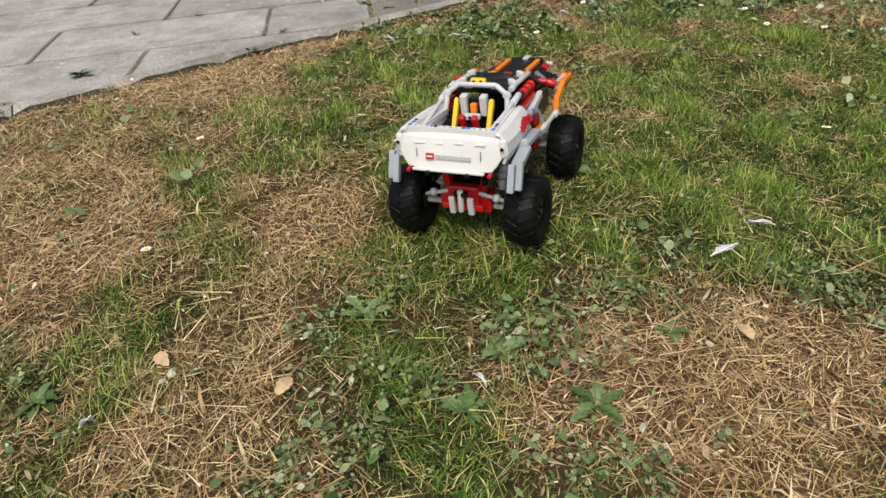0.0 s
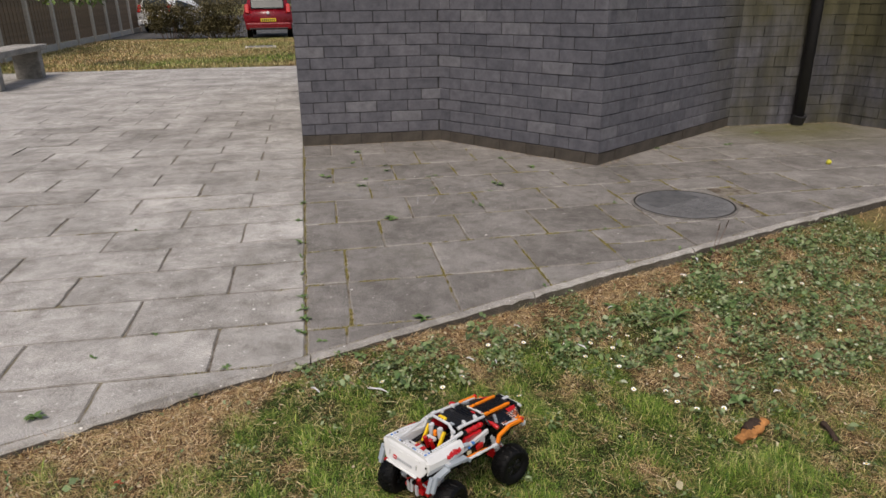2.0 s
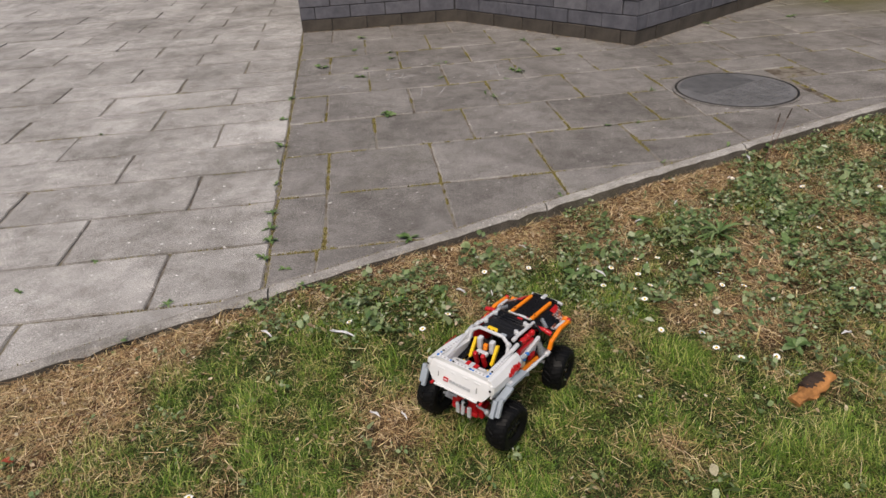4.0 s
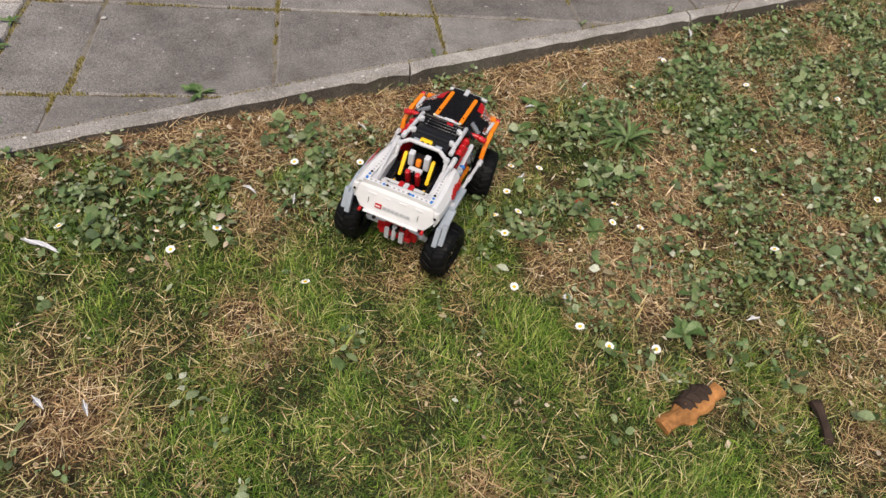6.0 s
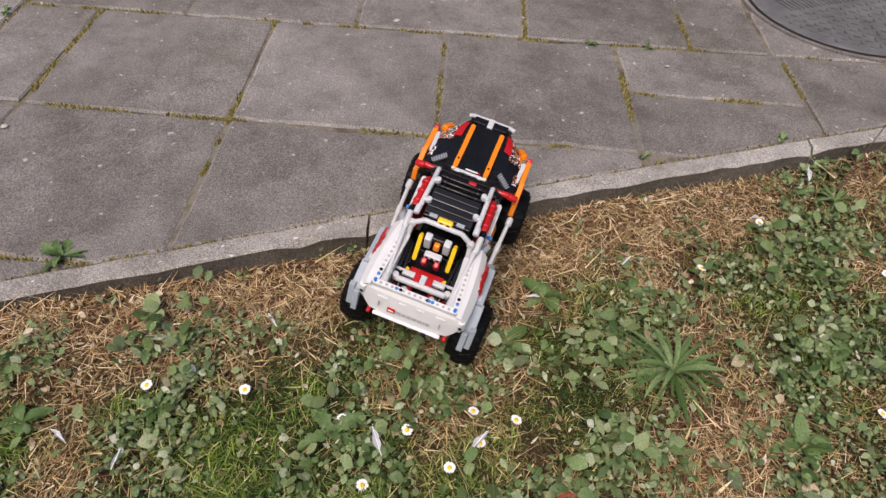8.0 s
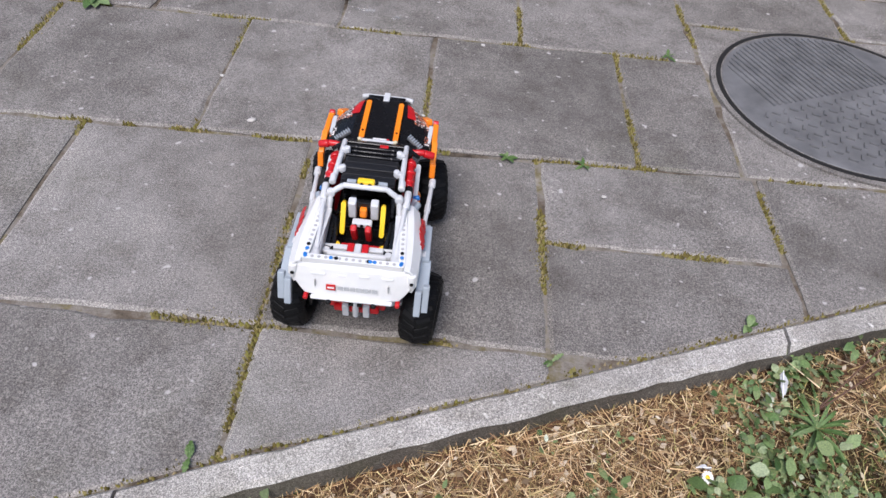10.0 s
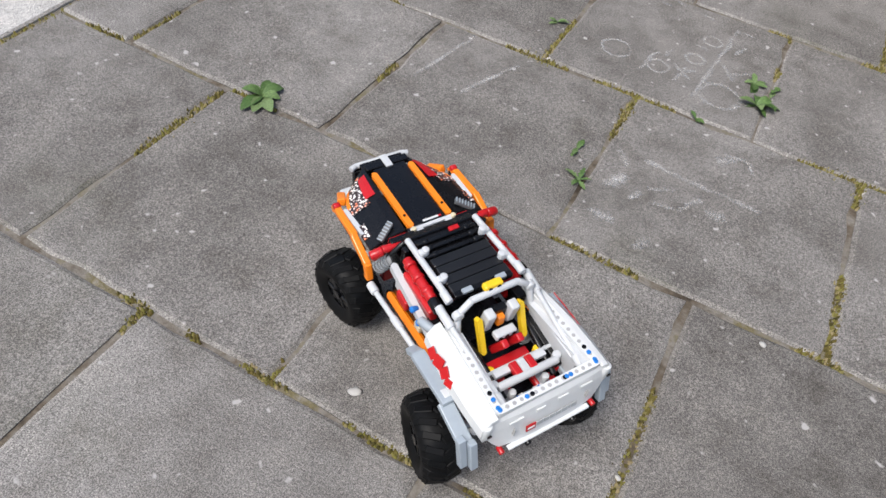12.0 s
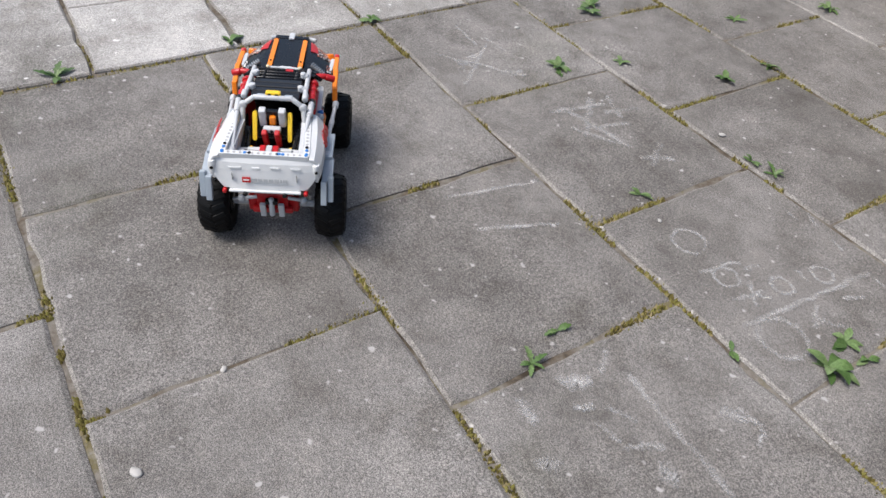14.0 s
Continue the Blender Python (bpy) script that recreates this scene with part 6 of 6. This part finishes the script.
def build_plants():
    for x, y, s, n, sort in ((0.39, -0.49, 0.115, 40, "narrow"), (0.79, -0.06, 0.085, 30, "narrow"), (0.20, -0.36, 0.055, 12, "broad"), (-0.10, -0.63, 0.06, 10, "toothed"), (0.14, -0.46, 0.05, 8, "broad"),
                             (0.35, -0.33, 0.04, 8, "broad"), (0.55, -0.60, 0.055, 10, "broad"), (0.65, -0.45, 0.055, 10, "broad"), (-0.34, -0.62, 0.05, 9, "toothed"), (-0.50, -0.66, 0.045, 9, "broad"),
                             (-0.80, -0.62, 0.045, 9, "broad"), (-0.62, -0.70, 0.04, 8, "toothed"), (-1.05, -1.88, 0.05, 10, "toothed"), (-0.90, -1.98, 0.05, 11, "broad"), (-0.82, -2.08, 0.055, 12, "toothed"),
                             (-0.95, -2.06, 0.05, 9, "toothed"), (-0.70, -1.99, 0.04, 8, "broad"), (-1.42, -1.95, 0.045, 9, "broad"), (0.22, -0.78, 0.045, 9, "broad"), (0.30, -1.04, 0.05, 10, "broad"), (0.03, -0.55, 0.045, 8, "broad")):
        build_plant(x, y, on_lawn(x, y) + 0.006, s * (0.72 if y < -1.7 else 0.9), n, sort, "low rosette of green strap leaves in the lawn" if sort == "narrow" else "low rosette of broad green leaves in the lawn", "rosettes in the lawn")
    for x, y, s, n, sort in ((0.18, 1.33, 0.055, 9, "broad"), (0.09, 1.22, 0.026, 5, "broad"), (-0.03, 0.94, 0.035, 6, "toothed"), (-0.24, 1.35, 0.035, 5, "broad"), (-0.67, 1.50, 0.05, 9, "broad"),
                             (-0.63, 1.66, 0.035, 6, "broad"), (-1.03, 0.86, 0.05, 7, "broad"), (-1.01, 0.51, 0.05, 7, "toothed"), (-0.90, 1.79, 0.05, 6, "broad"), (-0.69, 2.14, 0.04, 6, "toothed"), (-0.47, 2.02, 0.04, 6, "broad"),
                             (-0.17, 1.65, 0.04, 6, "toothed"), (-0.22, 1.64, 0.03, 5, "broad"), (-0.555, 0.81, 0.065, 8, "broad"), (0.35, 0.41, 0.025, 6, "broad"), (0.49, 0.41, 0.025, 6, "toothed"), (0.72, 0.83, 0.028, 6, "toothed"),
                             (-0.555, -0.395, 0.055, 9, "toothed"), (0.71, 0.075, 0.04, 5, "broad"), (0.20, 1.40, 0.03, 5, "broad"), (-0.03, -0.205, 0.03, 5, "toothed"), (-0.99, -0.23, 0.045, 7, "toothed"), (-0.99, -0.42, 0.04, 6, "toothed"),
                             (-0.64, 1.48, 0.03, 5, "broad"), (-1.72, -0.80, 0.05, 9, "broad"), (-0.92, -0.5, 0.03, 5, "toothed"), (-0.87, 1.76, 0.045, 6, "broad"), (-0.64, 2.5, 0.06, 8, "toothed"), (-0.47, 1.85, 0.045, 6, "broad"), (0.38, 2.04, 0.05, 7, "toothed"), (0.51, 1.74, 0.055, 8, "broad"), (0.16, 1.40, 0.045, 6, "broad"),
                             (-0.06, 1.01, 0.035, 5, "toothed"), (2.71, 2.48, 0.05, 6, "broad"), (1.63, 2.10, 0.05, 6, "toothed"), (2.21, 2.11, 0.05, 6, "broad"), (-1.85, 0.88, 0.035, 5, "toothed"), (-1.50, -0.33, 0.03, 5, "broad"), (-1.66, -0.47, 0.025, 5, "broad"),
                             (-0.98, -0.32, 0.04, 6, "broad"), (-0.99, -0.12, 0.035, 6, "toothed"), (-1.0, 0.12, 0.03, 5, "broad"), (-1.01, 0.33, 0.035, 5, "toothed"), (-1.02, 1.2, 0.04, 6, "broad"), (-1.22, -0.62, 0.03, 6, "toothed"), (0.41, -0.02, 0.025, 5, "toothed")):
        build_plant(x, y, 0.001, s * 0.82, n, sort, "small green weed growing out of a paving joint", "weeds in the paving joints")


build_plants()


def build_stalks():
    """Two seed stalks over the strap-leaved rosette by the kerb."""
    stalk = thing("seed_stalk", "thin dark dry seed stalks standing by the kerb", "plant", pose(0.80, -0.03, float(lawn_z(0.80, -0.03))))
    for dx, dy, h in ((0.05, 0.04, 0.17), (0.075, 0.02, 0.19)):
        part("stem", bar((0, 0, 0), (dx, dy, h), 0.0014, 6, None, 0.0008), M["twig"], stalk)
        part("seed_head", bar((dx * 0.9, dy * 0.9, h * 0.9), (dx * 1.08, dy * 1.08, h * 1.08), 0.003, 7, None, 0.0015), M["char"], stalk)
    fruit = thing("fallen_fruit", "small yellow-green fallen fruit on the damp paving", "fruit", pose(2.51, 1.38, 0.016))
    part("flesh", smooth_faces(mesh_of(ball(0, 0, 0, 0.018), "flesh", M["fruit"])), None, fruit)
    part("stalk", bar((0, 0, 0.014), (0.006, 0, 0.026), 0.0015, 6), M["twig"], fruit)


M["fruit"] = plain("yellow_fruit_skin", (0.50, 0.46, 0.04), 0.45, 0, 0.4, 0.25, 60)
build_stalks()


def build_moss():
    """Tiny moss tufts and crumbs along the joints."""
    px, py = [], []
    cells = dark_cells()
    for x0, x1, y0, y1 in cells:
        if x0 > 2.2 or y0 > 2.3:
            continue
        for (ax, ay), (bx, by) in (((x0, y0), (x1, y0)), ((x0, y0), (x0, y1))):
            n = 520
            t = rng.random(n)
            gx, gy = ax + (bx - ax) * t, ay + (by - ay) * t
            gy = gy + np.array([sag(u, v) for u, v in zip(gx, gy)])
            m = ripple(gx, gy, 14, 21) + 0.5 * ripple(gx, gy, 60, 22)
            w = np.clip(0.0015 + 0.0048 * m, 0.001, 0.008)
            ok = (m > 0.15) & (gy > kerb_back(gx) + 0.01) & (gx > edge_x(gy) + 0.02)
            px.append((gx + rng.normal(0, 1, n) * w)[ok])
            py.append((gy + rng.normal(0, 1, n) * w)[ok])
    t = rng.random(1500)
    y = -0.6 + 3.4 * t
    px.append(edge_x(y) + 0.006 + rng.normal(0, 0.006, 1500))
    py.append(y)
    for r in range(-4, 8):
        gx = rng.uniform(-3.4, -1.02, 900)
        gy = -0.33 + 0.302 * r + rng.normal(0, 0.003, 900)
        ok = (ripple(gx, gy, 9, 26) + 0.5 * ripple(gx, gy, 40, 27) > 0.45) & (gy > kerb_back(gx) + 0.01)
        px.append(gx[ok])
        py.append(gy[ok])
    x = rng.uniform(-2.6, 1.6, 1800)
    px.append(x)
    py.append(kerb_back(x) + 0.006 + rng.normal(0, 0.005, 1800))
    x, y = np.concatenate(px), np.concatenate(py)
    n = len(x)
    r = rng.uniform(0.0012, 0.0042, n)
    p = np.stack([x, y, np.full(n, -0.006)], 1)
    a = rng.uniform(0, 6.283, n)
    off = []
    for k in range(4):
        off.append(p + np.stack([np.cos(a + k * 1.571) * r, np.sin(a + k * 1.571) * r, np.zeros(n)], 1))
    off.append(p + np.stack([rng.normal(0, 0.001, n), rng.normal(0, 0.001, n), 0.004 + r * rng.uniform(0.6, 1.5, n)], 1))
    v = np.stack(off, 1).reshape(-1, 3)
    b = np.arange(n)[:, None] * 5
    f = np.concatenate([b + np.array([[k, (k + 1) % 4, 4]]) for k in range(4)])
    me = raw_mesh("moss", v, [f], M["moss"])
    tagged(new("moss", me), "yellow-green moss and dirt crumbs in the paving joints", "moss", kind="stuff")


build_moss()


def build_crumbs():
    """Grit at the wall's foot and bits of bark on the bare strip by the kerb."""
    px, py, pz = [], [], []
    for (ax, ay), (bx, by) in zip(FOOT[:5], FOOT[1:6]):
        n = 420
        t = rng.random(n)
        d = np.abs(rng.normal(0, 0.03, n)) + 0.008
        L = math.hypot(bx - ax, by - ay)
        px.append(ax + (bx - ax) * t + d * (by - ay) / L)
        py.append(ay + (by - ay) * t - d * (bx - ax) / L)
        pz.append(np.full(n, 0.001))
    x = rng.uniform(-1.8, 1.7, 1500)
    y = kerb_y(x) - np.abs(rng.normal(0, 0.09, 1500)) - 0.01
    px.append(x)
    py.append(y)
    pz.append(lawn_z(x, y) + 0.006)
    x, y, z = np.concatenate(px), np.concatenate(py), np.concatenate(pz)
    n = len(x)
    a, r = rng.uniform(0, 6.283, n), rng.uniform(0.002, 0.008, n)
    v = np.stack([np.stack([x + np.cos(a + k * 1.57 + q) * r * s, y + np.sin(a + k * 1.57 + q) * r * s, z + rng.uniform(0, 0.003, n)], 1) for k, q, s in ((0, 0, 1), (1, 0.2, 0.5), (2, 0, 1), (3, -0.2, 0.5))], 1).reshape(-1, 3)
    me = raw_mesh("crumbs", v, [np.arange(n)[:, None] * 4 + np.array([[0, 1, 2, 3]])], M["crumb"])
    tagged(new("crumbs", me), "bark bits and dry leaf crumbs along wall and kerb", "litter", kind="stuff")


k = Nodes("dry_crumbs", 0.9, 0, 0.1)
k.color(k.ramp(k.n("ShaderNodeNewGeometry").outputs["Random Per Island"], [(0, (0.12, 0.08, 0.05)), (0.6, (0.30, 0.22, 0.13)), (1, (0.55, 0.47, 0.36))]))
M["crumb"] = k.m
build_crumbs()


def build_feathers():
    spots = [(-0.76, -0.83, 0.07), (0.10, -0.63, 0.045), (-0.94, -0.81, 0.035), (0.35, -0.27, 0.03), (-0.63, -1.13, 0.03), (-0.69, -1.12, 0.035), (0.44, -1.02, 0.035), (-0.04, -0.64, 0.05), 
             (-0.44, -0.68, 0.03), (-0.36, -0.70, 0.03), (-0.22, -0.46, 0.03), (0.75, 0.0, 0.055), (0.61, -0.14, 0.025), (0.18, -0.37, 0.025), (-0.567, -1.855, 0.05), (-0.93, -2.03, 0.022), (-0.49, -1.80, 0.04), (-1.35, -2.0, 0.02)]
    for i, (x, y, l) in enumerate(spots):
        l *= 0.85
        bm = bmesh.new()
        rows = []
        for k in range(10):
            t = k / 9
            w = l * 0.13 * math.sin(math.pi * min(1, 0.12 + t * 0.86)) * random.uniform(0.75, 1.15)
            z = 0.003 * math.sin(t * 5)
            rows.append([bm.verts.new((l * (t - 0.5) - w * 0.3, w * random.uniform(0.7, 1.1), z + 0.004)), bm.verts.new((l * (t - 0.5), 0, z)), bm.verts.new((l * (t - 0.5) - w * 0.3, -w * random.uniform(0.7, 1.1), z + 0.003))])
        for a, b in zip(rows, rows[1:]):
            for c in range(2):
                bm.faces.new((a[c], a[c + 1], b[c + 1], b[c]))
        f = thing("feather", "small pale grey bird feather lying in the grass", "feather", pose(x, y, float(lawn_z(x, y)) + 0.018, random.uniform(-15, 15), random.uniform(-10, 10), random.uniform(0, 360)), "feathers on the lawn")
        part("vane", bm, M["feather"], f)
        part("shaft", bar((-l * 0.62, 0, 0.002), (l * 0.4, 0, 0.004), 0.0007, 5), M["petal"], f)


build_feathers()


def build_chips():
    for x, y, r in ((-0.86, 1.52, 0.010), (-0.21, 0.57, 0.008), (-0.12, 0.44, 0.012), (0.52, 0.33, 0.007), (-0.80, -0.09, 0.011), (0.19, 0.51, 0.006), (0.30, 0.79, 0.008), (0.45, 1.14, 0.006), (0.50, 1.29, 0.008), (-0.17, 1.33, 0.007), (-0.31, 1.655, 0.011), (0.48, 1.31, 0.006)):
        bm = bmesh.new()
        bmesh.ops.create_icosphere(bm, subdivisions=2, radius=1.0)
        for v in bm.verts:
            v.co *= random.uniform(0.8, 1.15)
        bmesh.ops.transform(bm, matrix=Matrix.Diagonal((r * 0.7, r * 0.5, r * 0.25, 1)), verts=bm.verts)
        ob = new("stone_chip", smooth_faces(mesh_of(bm, "stone_chip", M["chip"])))
        ob.matrix_basis = pose(x, y, 0.0008 + r * 0.2, 0, 0, random.uniform(0, 360))
        tagged(ob, "small pale stone chip on the paving", "stone", "stone chips")


build_chips()


def build_log():
    """A torn piece of rotten wood, orange with a charred end."""
    log = thing("wood_piece", "torn orange-brown piece of rotten wood in the grass", "wood", pose(0.245, -1.185, float(lawn_z(0.245, -1.185)) + 0.016, 0, -8, 24))
    for name, material, x0, x1, r0 in (("wood", M["wood_rot"], -0.062, 0.062, 0.0165), ("charred_side", M["char"], -0.02, 0.042, 0.0155)):
        bm = bmesh.new()
        rings = []
        for i in range(13):
            t = i / 12
            r = r0 * (0.55 + 0.6 * math.sin(math.pi * min(1, 0.15 + 0.75 * t))) * random.uniform(0.82, 1.15)
            lift = 0.006 if name == "charred_side" else 0
            rings.append([bm.verts.new((x0 + (x1 - x0) * t, (0.008 if lift else 0) + r * math.cos(math.tau * j / 10) * random.uniform(0.8, 1.2), lift + r * 0.8 * math.sin(math.tau * j / 10) * random.uniform(0.8, 1.2))) for j in range(10)])
        for a, b in zip(rings, rings[1:]):
            for j in range(10):
                bm.faces.new((a[j], a[(j + 1) % 10], b[(j + 1) % 10], b[j]))
        bm.faces.new(rings[0][::-1])
        bm.faces.new(rings[-1])
        part(name, bm, material, log)


build_log()


def build_sticks():
    """A dark weathered stick and a long thin twig."""
    for name, label, a, b, r, m in STICKS:
        az, bz = float(lawn_z(*a)) + 0.010, float(lawn_z(*b)) + 0.012
        bm = bmesh.new()
        rings = []
        for i in range(12):
            t = i / 11
            c = Vector((a[0] + (b[0] - a[0]) * t, a[1] + (b[1] - a[1]) * t, az + (bz - az) * t)) + Vector((0, r * 1.5 * math.sin(t * 7), r * math.sin(t * 5)))
            w = r * random.uniform(0.8, 1.15) * (1 - 0.35 * t)
            rings.append([bm.verts.new(c + Vector((-(b[1] - a[1]), b[0] - a[0], 0)).normalized() * w * math.cos(math.tau * j / 7) + Vector((0, 0, w * math.sin(math.tau * j / 7)))) for j in range(7)])
        for p, q in zip(rings, rings[1:]):
            for j in range(7):
                bm.faces.new((p[j], p[(j + 1) % 7], q[(j + 1) % 7], q[j]))
        bm.faces.new(rings[0][::-1])
        bm.faces.new(rings[-1])
        tagged(new(name, mesh_of(bm, name, M[m])), label, "twig", "sticks on the lawn")


STICKS = [("stick", "short dark weathered stick in the grass", (0.465, -1.192), (0.447, -1.264), 0.010, "char"), ("twig", "long thin dry twig by the kerb", (-0.855, -0.533), (-0.606, -0.549), 0.0028, "twig")]
build_sticks()


def build_leaf_litter():
    for x, y, s, c in ((-1.395, -1.145, 0.028, "red_leaf"), (0.20, -0.70, 0.035, "red_leaf"), (-1.15, -2.0, 0.03, "straw_leaf"), (-0.62, -2.02, 0.03, "straw_leaf"), (-1.3, -1.9, 0.03, "straw_leaf")):
        leaf = new("fallen_leaf", LEAF_OF[c])
        leaf.matrix_basis = pose(x, y, float(lawn_z(x, y)) + 0.016, random.uniform(-15, 15), 0, random.uniform(0, 360)) @ Matrix.Diagonal((s, s, s, 1))
        tagged(leaf, "curled reddish fallen leaf on the lawn" if c == "red_leaf" else "curled straw coloured fallen leaf on the lawn", "leaf", "fallen leaves")


LEAF_OF = {}
for name, rgb in (("red_leaf", (0.30, 0.06, 0.03)), ("straw_leaf", (0.50, 0.36, 0.20))):
    me = long_leaf(1, 0.55, 0.3, 0.35, 0.1)
    me.materials[0] = plain(name, rgb, 0.7, 0, 0.2, 0.3, 8)
    LEAF_OF[name] = me
build_leaf_litter()


def chalk(strokes, label):
    """A drawing: each stroke a flat ribbon of dust that thins to its rims."""
    drawing = thing("chalk_drawing", label, "chalk marks", None, "chalk drawings")
    for pts, w in strokes:
        n = len(pts)
        v, tone = [], []
        for i, p in enumerate(pts):
            a, b = Vector((*pts[max(0, i - 1)], 0)), Vector((*pts[min(n - 1, i + 1)], 0))
            d = (b - a).normalized()
            s = Vector((-d.y, d.x, 0)) * w * random.uniform(0.9, 1.4)
            c = Vector((*p, 0.0036))
            v += [c - s, c, c + s]
            tone += [0.0, random.uniform(0.6, 1.0) * (0.5 if i in (0, n - 1) else 1), 0.0]
        q = np.array([[3 * i + k, 3 * i + k + 3, 3 * i + k + 4, 3 * i + k + 1] for i in range(n - 1) for k in (0, 1)])[:, ::-1]
        part("stroke", raw_mesh("stroke", np.array([tuple(p) for p in v]), [q], M["chalk"], tone), None, drawing)


def line(a, b, n=8, wob=0.003):
    return [(a[0] + (b[0] - a[0]) * i / n + random.uniform(-wob, wob), a[1] + (b[1] - a[1]) * i / n + random.uniform(-wob, wob)) for i in range(n + 1)]


def ring_line(cx, cy, r, n=26):
    return [(cx + r * math.cos(math.tau * i / n) + random.uniform(-0.002, 0.002), cy + r * math.sin(math.tau * i / n) + random.uniform(-0.002, 0.002)) for i in range(n + 1)]


def scribble(cx, cy, w, h, n):
    out = []
    for _ in range(n):
        a = (cx + random.uniform(-w, w), cy + random.uniform(-h, h))
        t, l = random.uniform(0, 6.283), random.uniform(0.03, 0.11)
        out.append((line(a, (a[0] + l * math.cos(t), a[1] + l * math.sin(t))), random.uniform(0.004, 0.008)))
    return out


def dashes(rows, w):
    return [(line((a, b), (c, d)), w * random.uniform(0.8, 1.2)) for a, b, c, d in rows]


RINGS = [(ring_line(0.111, 1.31, 0.038), 0.007), (ring_line(-0.107, 1.338, 0.029), 0.005), (ring_line(-0.018, 1.331, 0.021), 0.004), (ring_line(0.038, 1.403, 0.018), 0.005), (ring_line(0.054, 1.491, 0.019), 0.004)]
chalk(RINGS + [(line((0.068, 1.273), (0.09, 1.577), 16), 0.006)] + dashes([(0.093, 1.421, 0.122, 1.373), (0.108, 1.393, 0.147, 1.421), (0.007, 1.584, 0.033, 1.582), (-0.047, 1.297, -0.032, 1.378), (0.021, 1.303, 0.033, 1.361), (0.003, 1.361, 0.05, 1.327),
      (0.104, 1.471, 0.119, 1.511), (0.105, 1.569, 0.128, 1.565), (-0.083, 1.576, -0.056, 1.57), (-0.062, 1.606, -0.031, 1.593), (-0.017, 1.372, -0.013, 1.405), (0.026, 1.459, 0.053, 1.45), (0.032, 1.349, 0.051, 1.363)], 0.005), "faded white chalk circles and letters on a slab")
chalk([(line((0.044, 1.048), (0.245, 1.041), 14), 0.007)] + dashes([(0.002, 1.048, 0.028, 1.016), (0.126, 0.963, 0.153, 1.016), (0.073, 0.985, 0.112, 1.011), (0.084, 0.958, 0.121, 0.968), (0.057, 0.947, 0.064, 0.976), (0.163, 1.147, 0.197, 1.156), (0.197, 1.156, 0.214, 1.126)], 0.006)
      + dashes([(0.153, 1.119, 0.174, 1.144), (0.015, 0.956, 0.031, 0.996), (0.011, 0.884, 0.047, 0.889), (0.09, 0.856, 0.11, 0.879), (0.175, 0.985, 0.196, 0.997)], 0.012), "faded white chalk strokes on a slab")
chalk(dashes([(-0.522, 1.356, -0.504, 1.498), (-0.527, 1.393, -0.358, 1.435), (-0.532, 1.48, -0.421, 1.372), (-0.474, 1.472, -0.459, 1.558), (-0.325, 1.43, -0.29, 1.491), (-0.346, 1.505, -0.291, 1.431), (-0.44, 1.415, -0.424, 1.497), (-0.527, 1.519, -0.447, 1.489), (-0.461, 1.366, -0.383, 1.418)], 0.009), "faded star-like white chalk scrawl on a slab")
chalk(scribble(-0.74, 1.33, 0.12, 0.10, 8) + dashes([(-0.82, 1.26, -0.66, 1.40), (-0.82, 1.40, -0.68, 1.25)], 0.006), "faded white chalk cross lines on a slab")
chalk(dashes([(-0.38, 1.011, -0.35, 1.192), (-0.291, 1.013, -0.24, 1.162)], 0.006), "faint white chalk lines on a slab")


build_slabs()
build_wall()


# ---- what moves ----
def motions():
    """The truck along its track, each wheel rolling and steering on it."""
    walk(crawler, [(t, pose(*p, rx, ry, rz)) for t, p, rz, rx, ry in CAR])
    ts = np.array([r[0] for r in CAR])
    px, py = np.array([r[1][0] for r in CAR]), np.array([r[1][1] for r in CAR])
    yaw = np.radians([r[2] for r in CAR])
    steps = np.round(np.arange(0, 14.01, 0.2), 3)
    x, y, a = np.interp(steps, ts, px), np.interp(steps, ts, py), np.interp(steps, ts, yaw)
    ahead = np.diff(x) * -np.sin(a[:-1]) + np.diff(y) * np.cos(a[:-1])
    rolled = np.concatenate([[0], np.cumsum(ahead)])
    speed, rate = np.gradient(rolled, steps), np.gradient(a, steps)
    bend = rate / np.maximum(np.abs(speed), 0.08)
    bend = np.convolve(np.pad(bend, 2, mode="edge"), np.ones(5) / 5, mode="valid")
    steer = np.clip(np.degrees(np.arctan(AXLE * bend)), -20, 20)
    for (sx, sy), wheel in wheels.items():
        walk(wheel, [(float(t), pose(sx * 0.052, axle_y(sy), R_TYRE, 0, 0, sy * float(s)) @ pose(sx * (track(sy) - 0.052), 0, 0, -math.degrees(float(r) / R_TYRE))) for t, r, s in zip(steps, rolled, steer)])


motions()
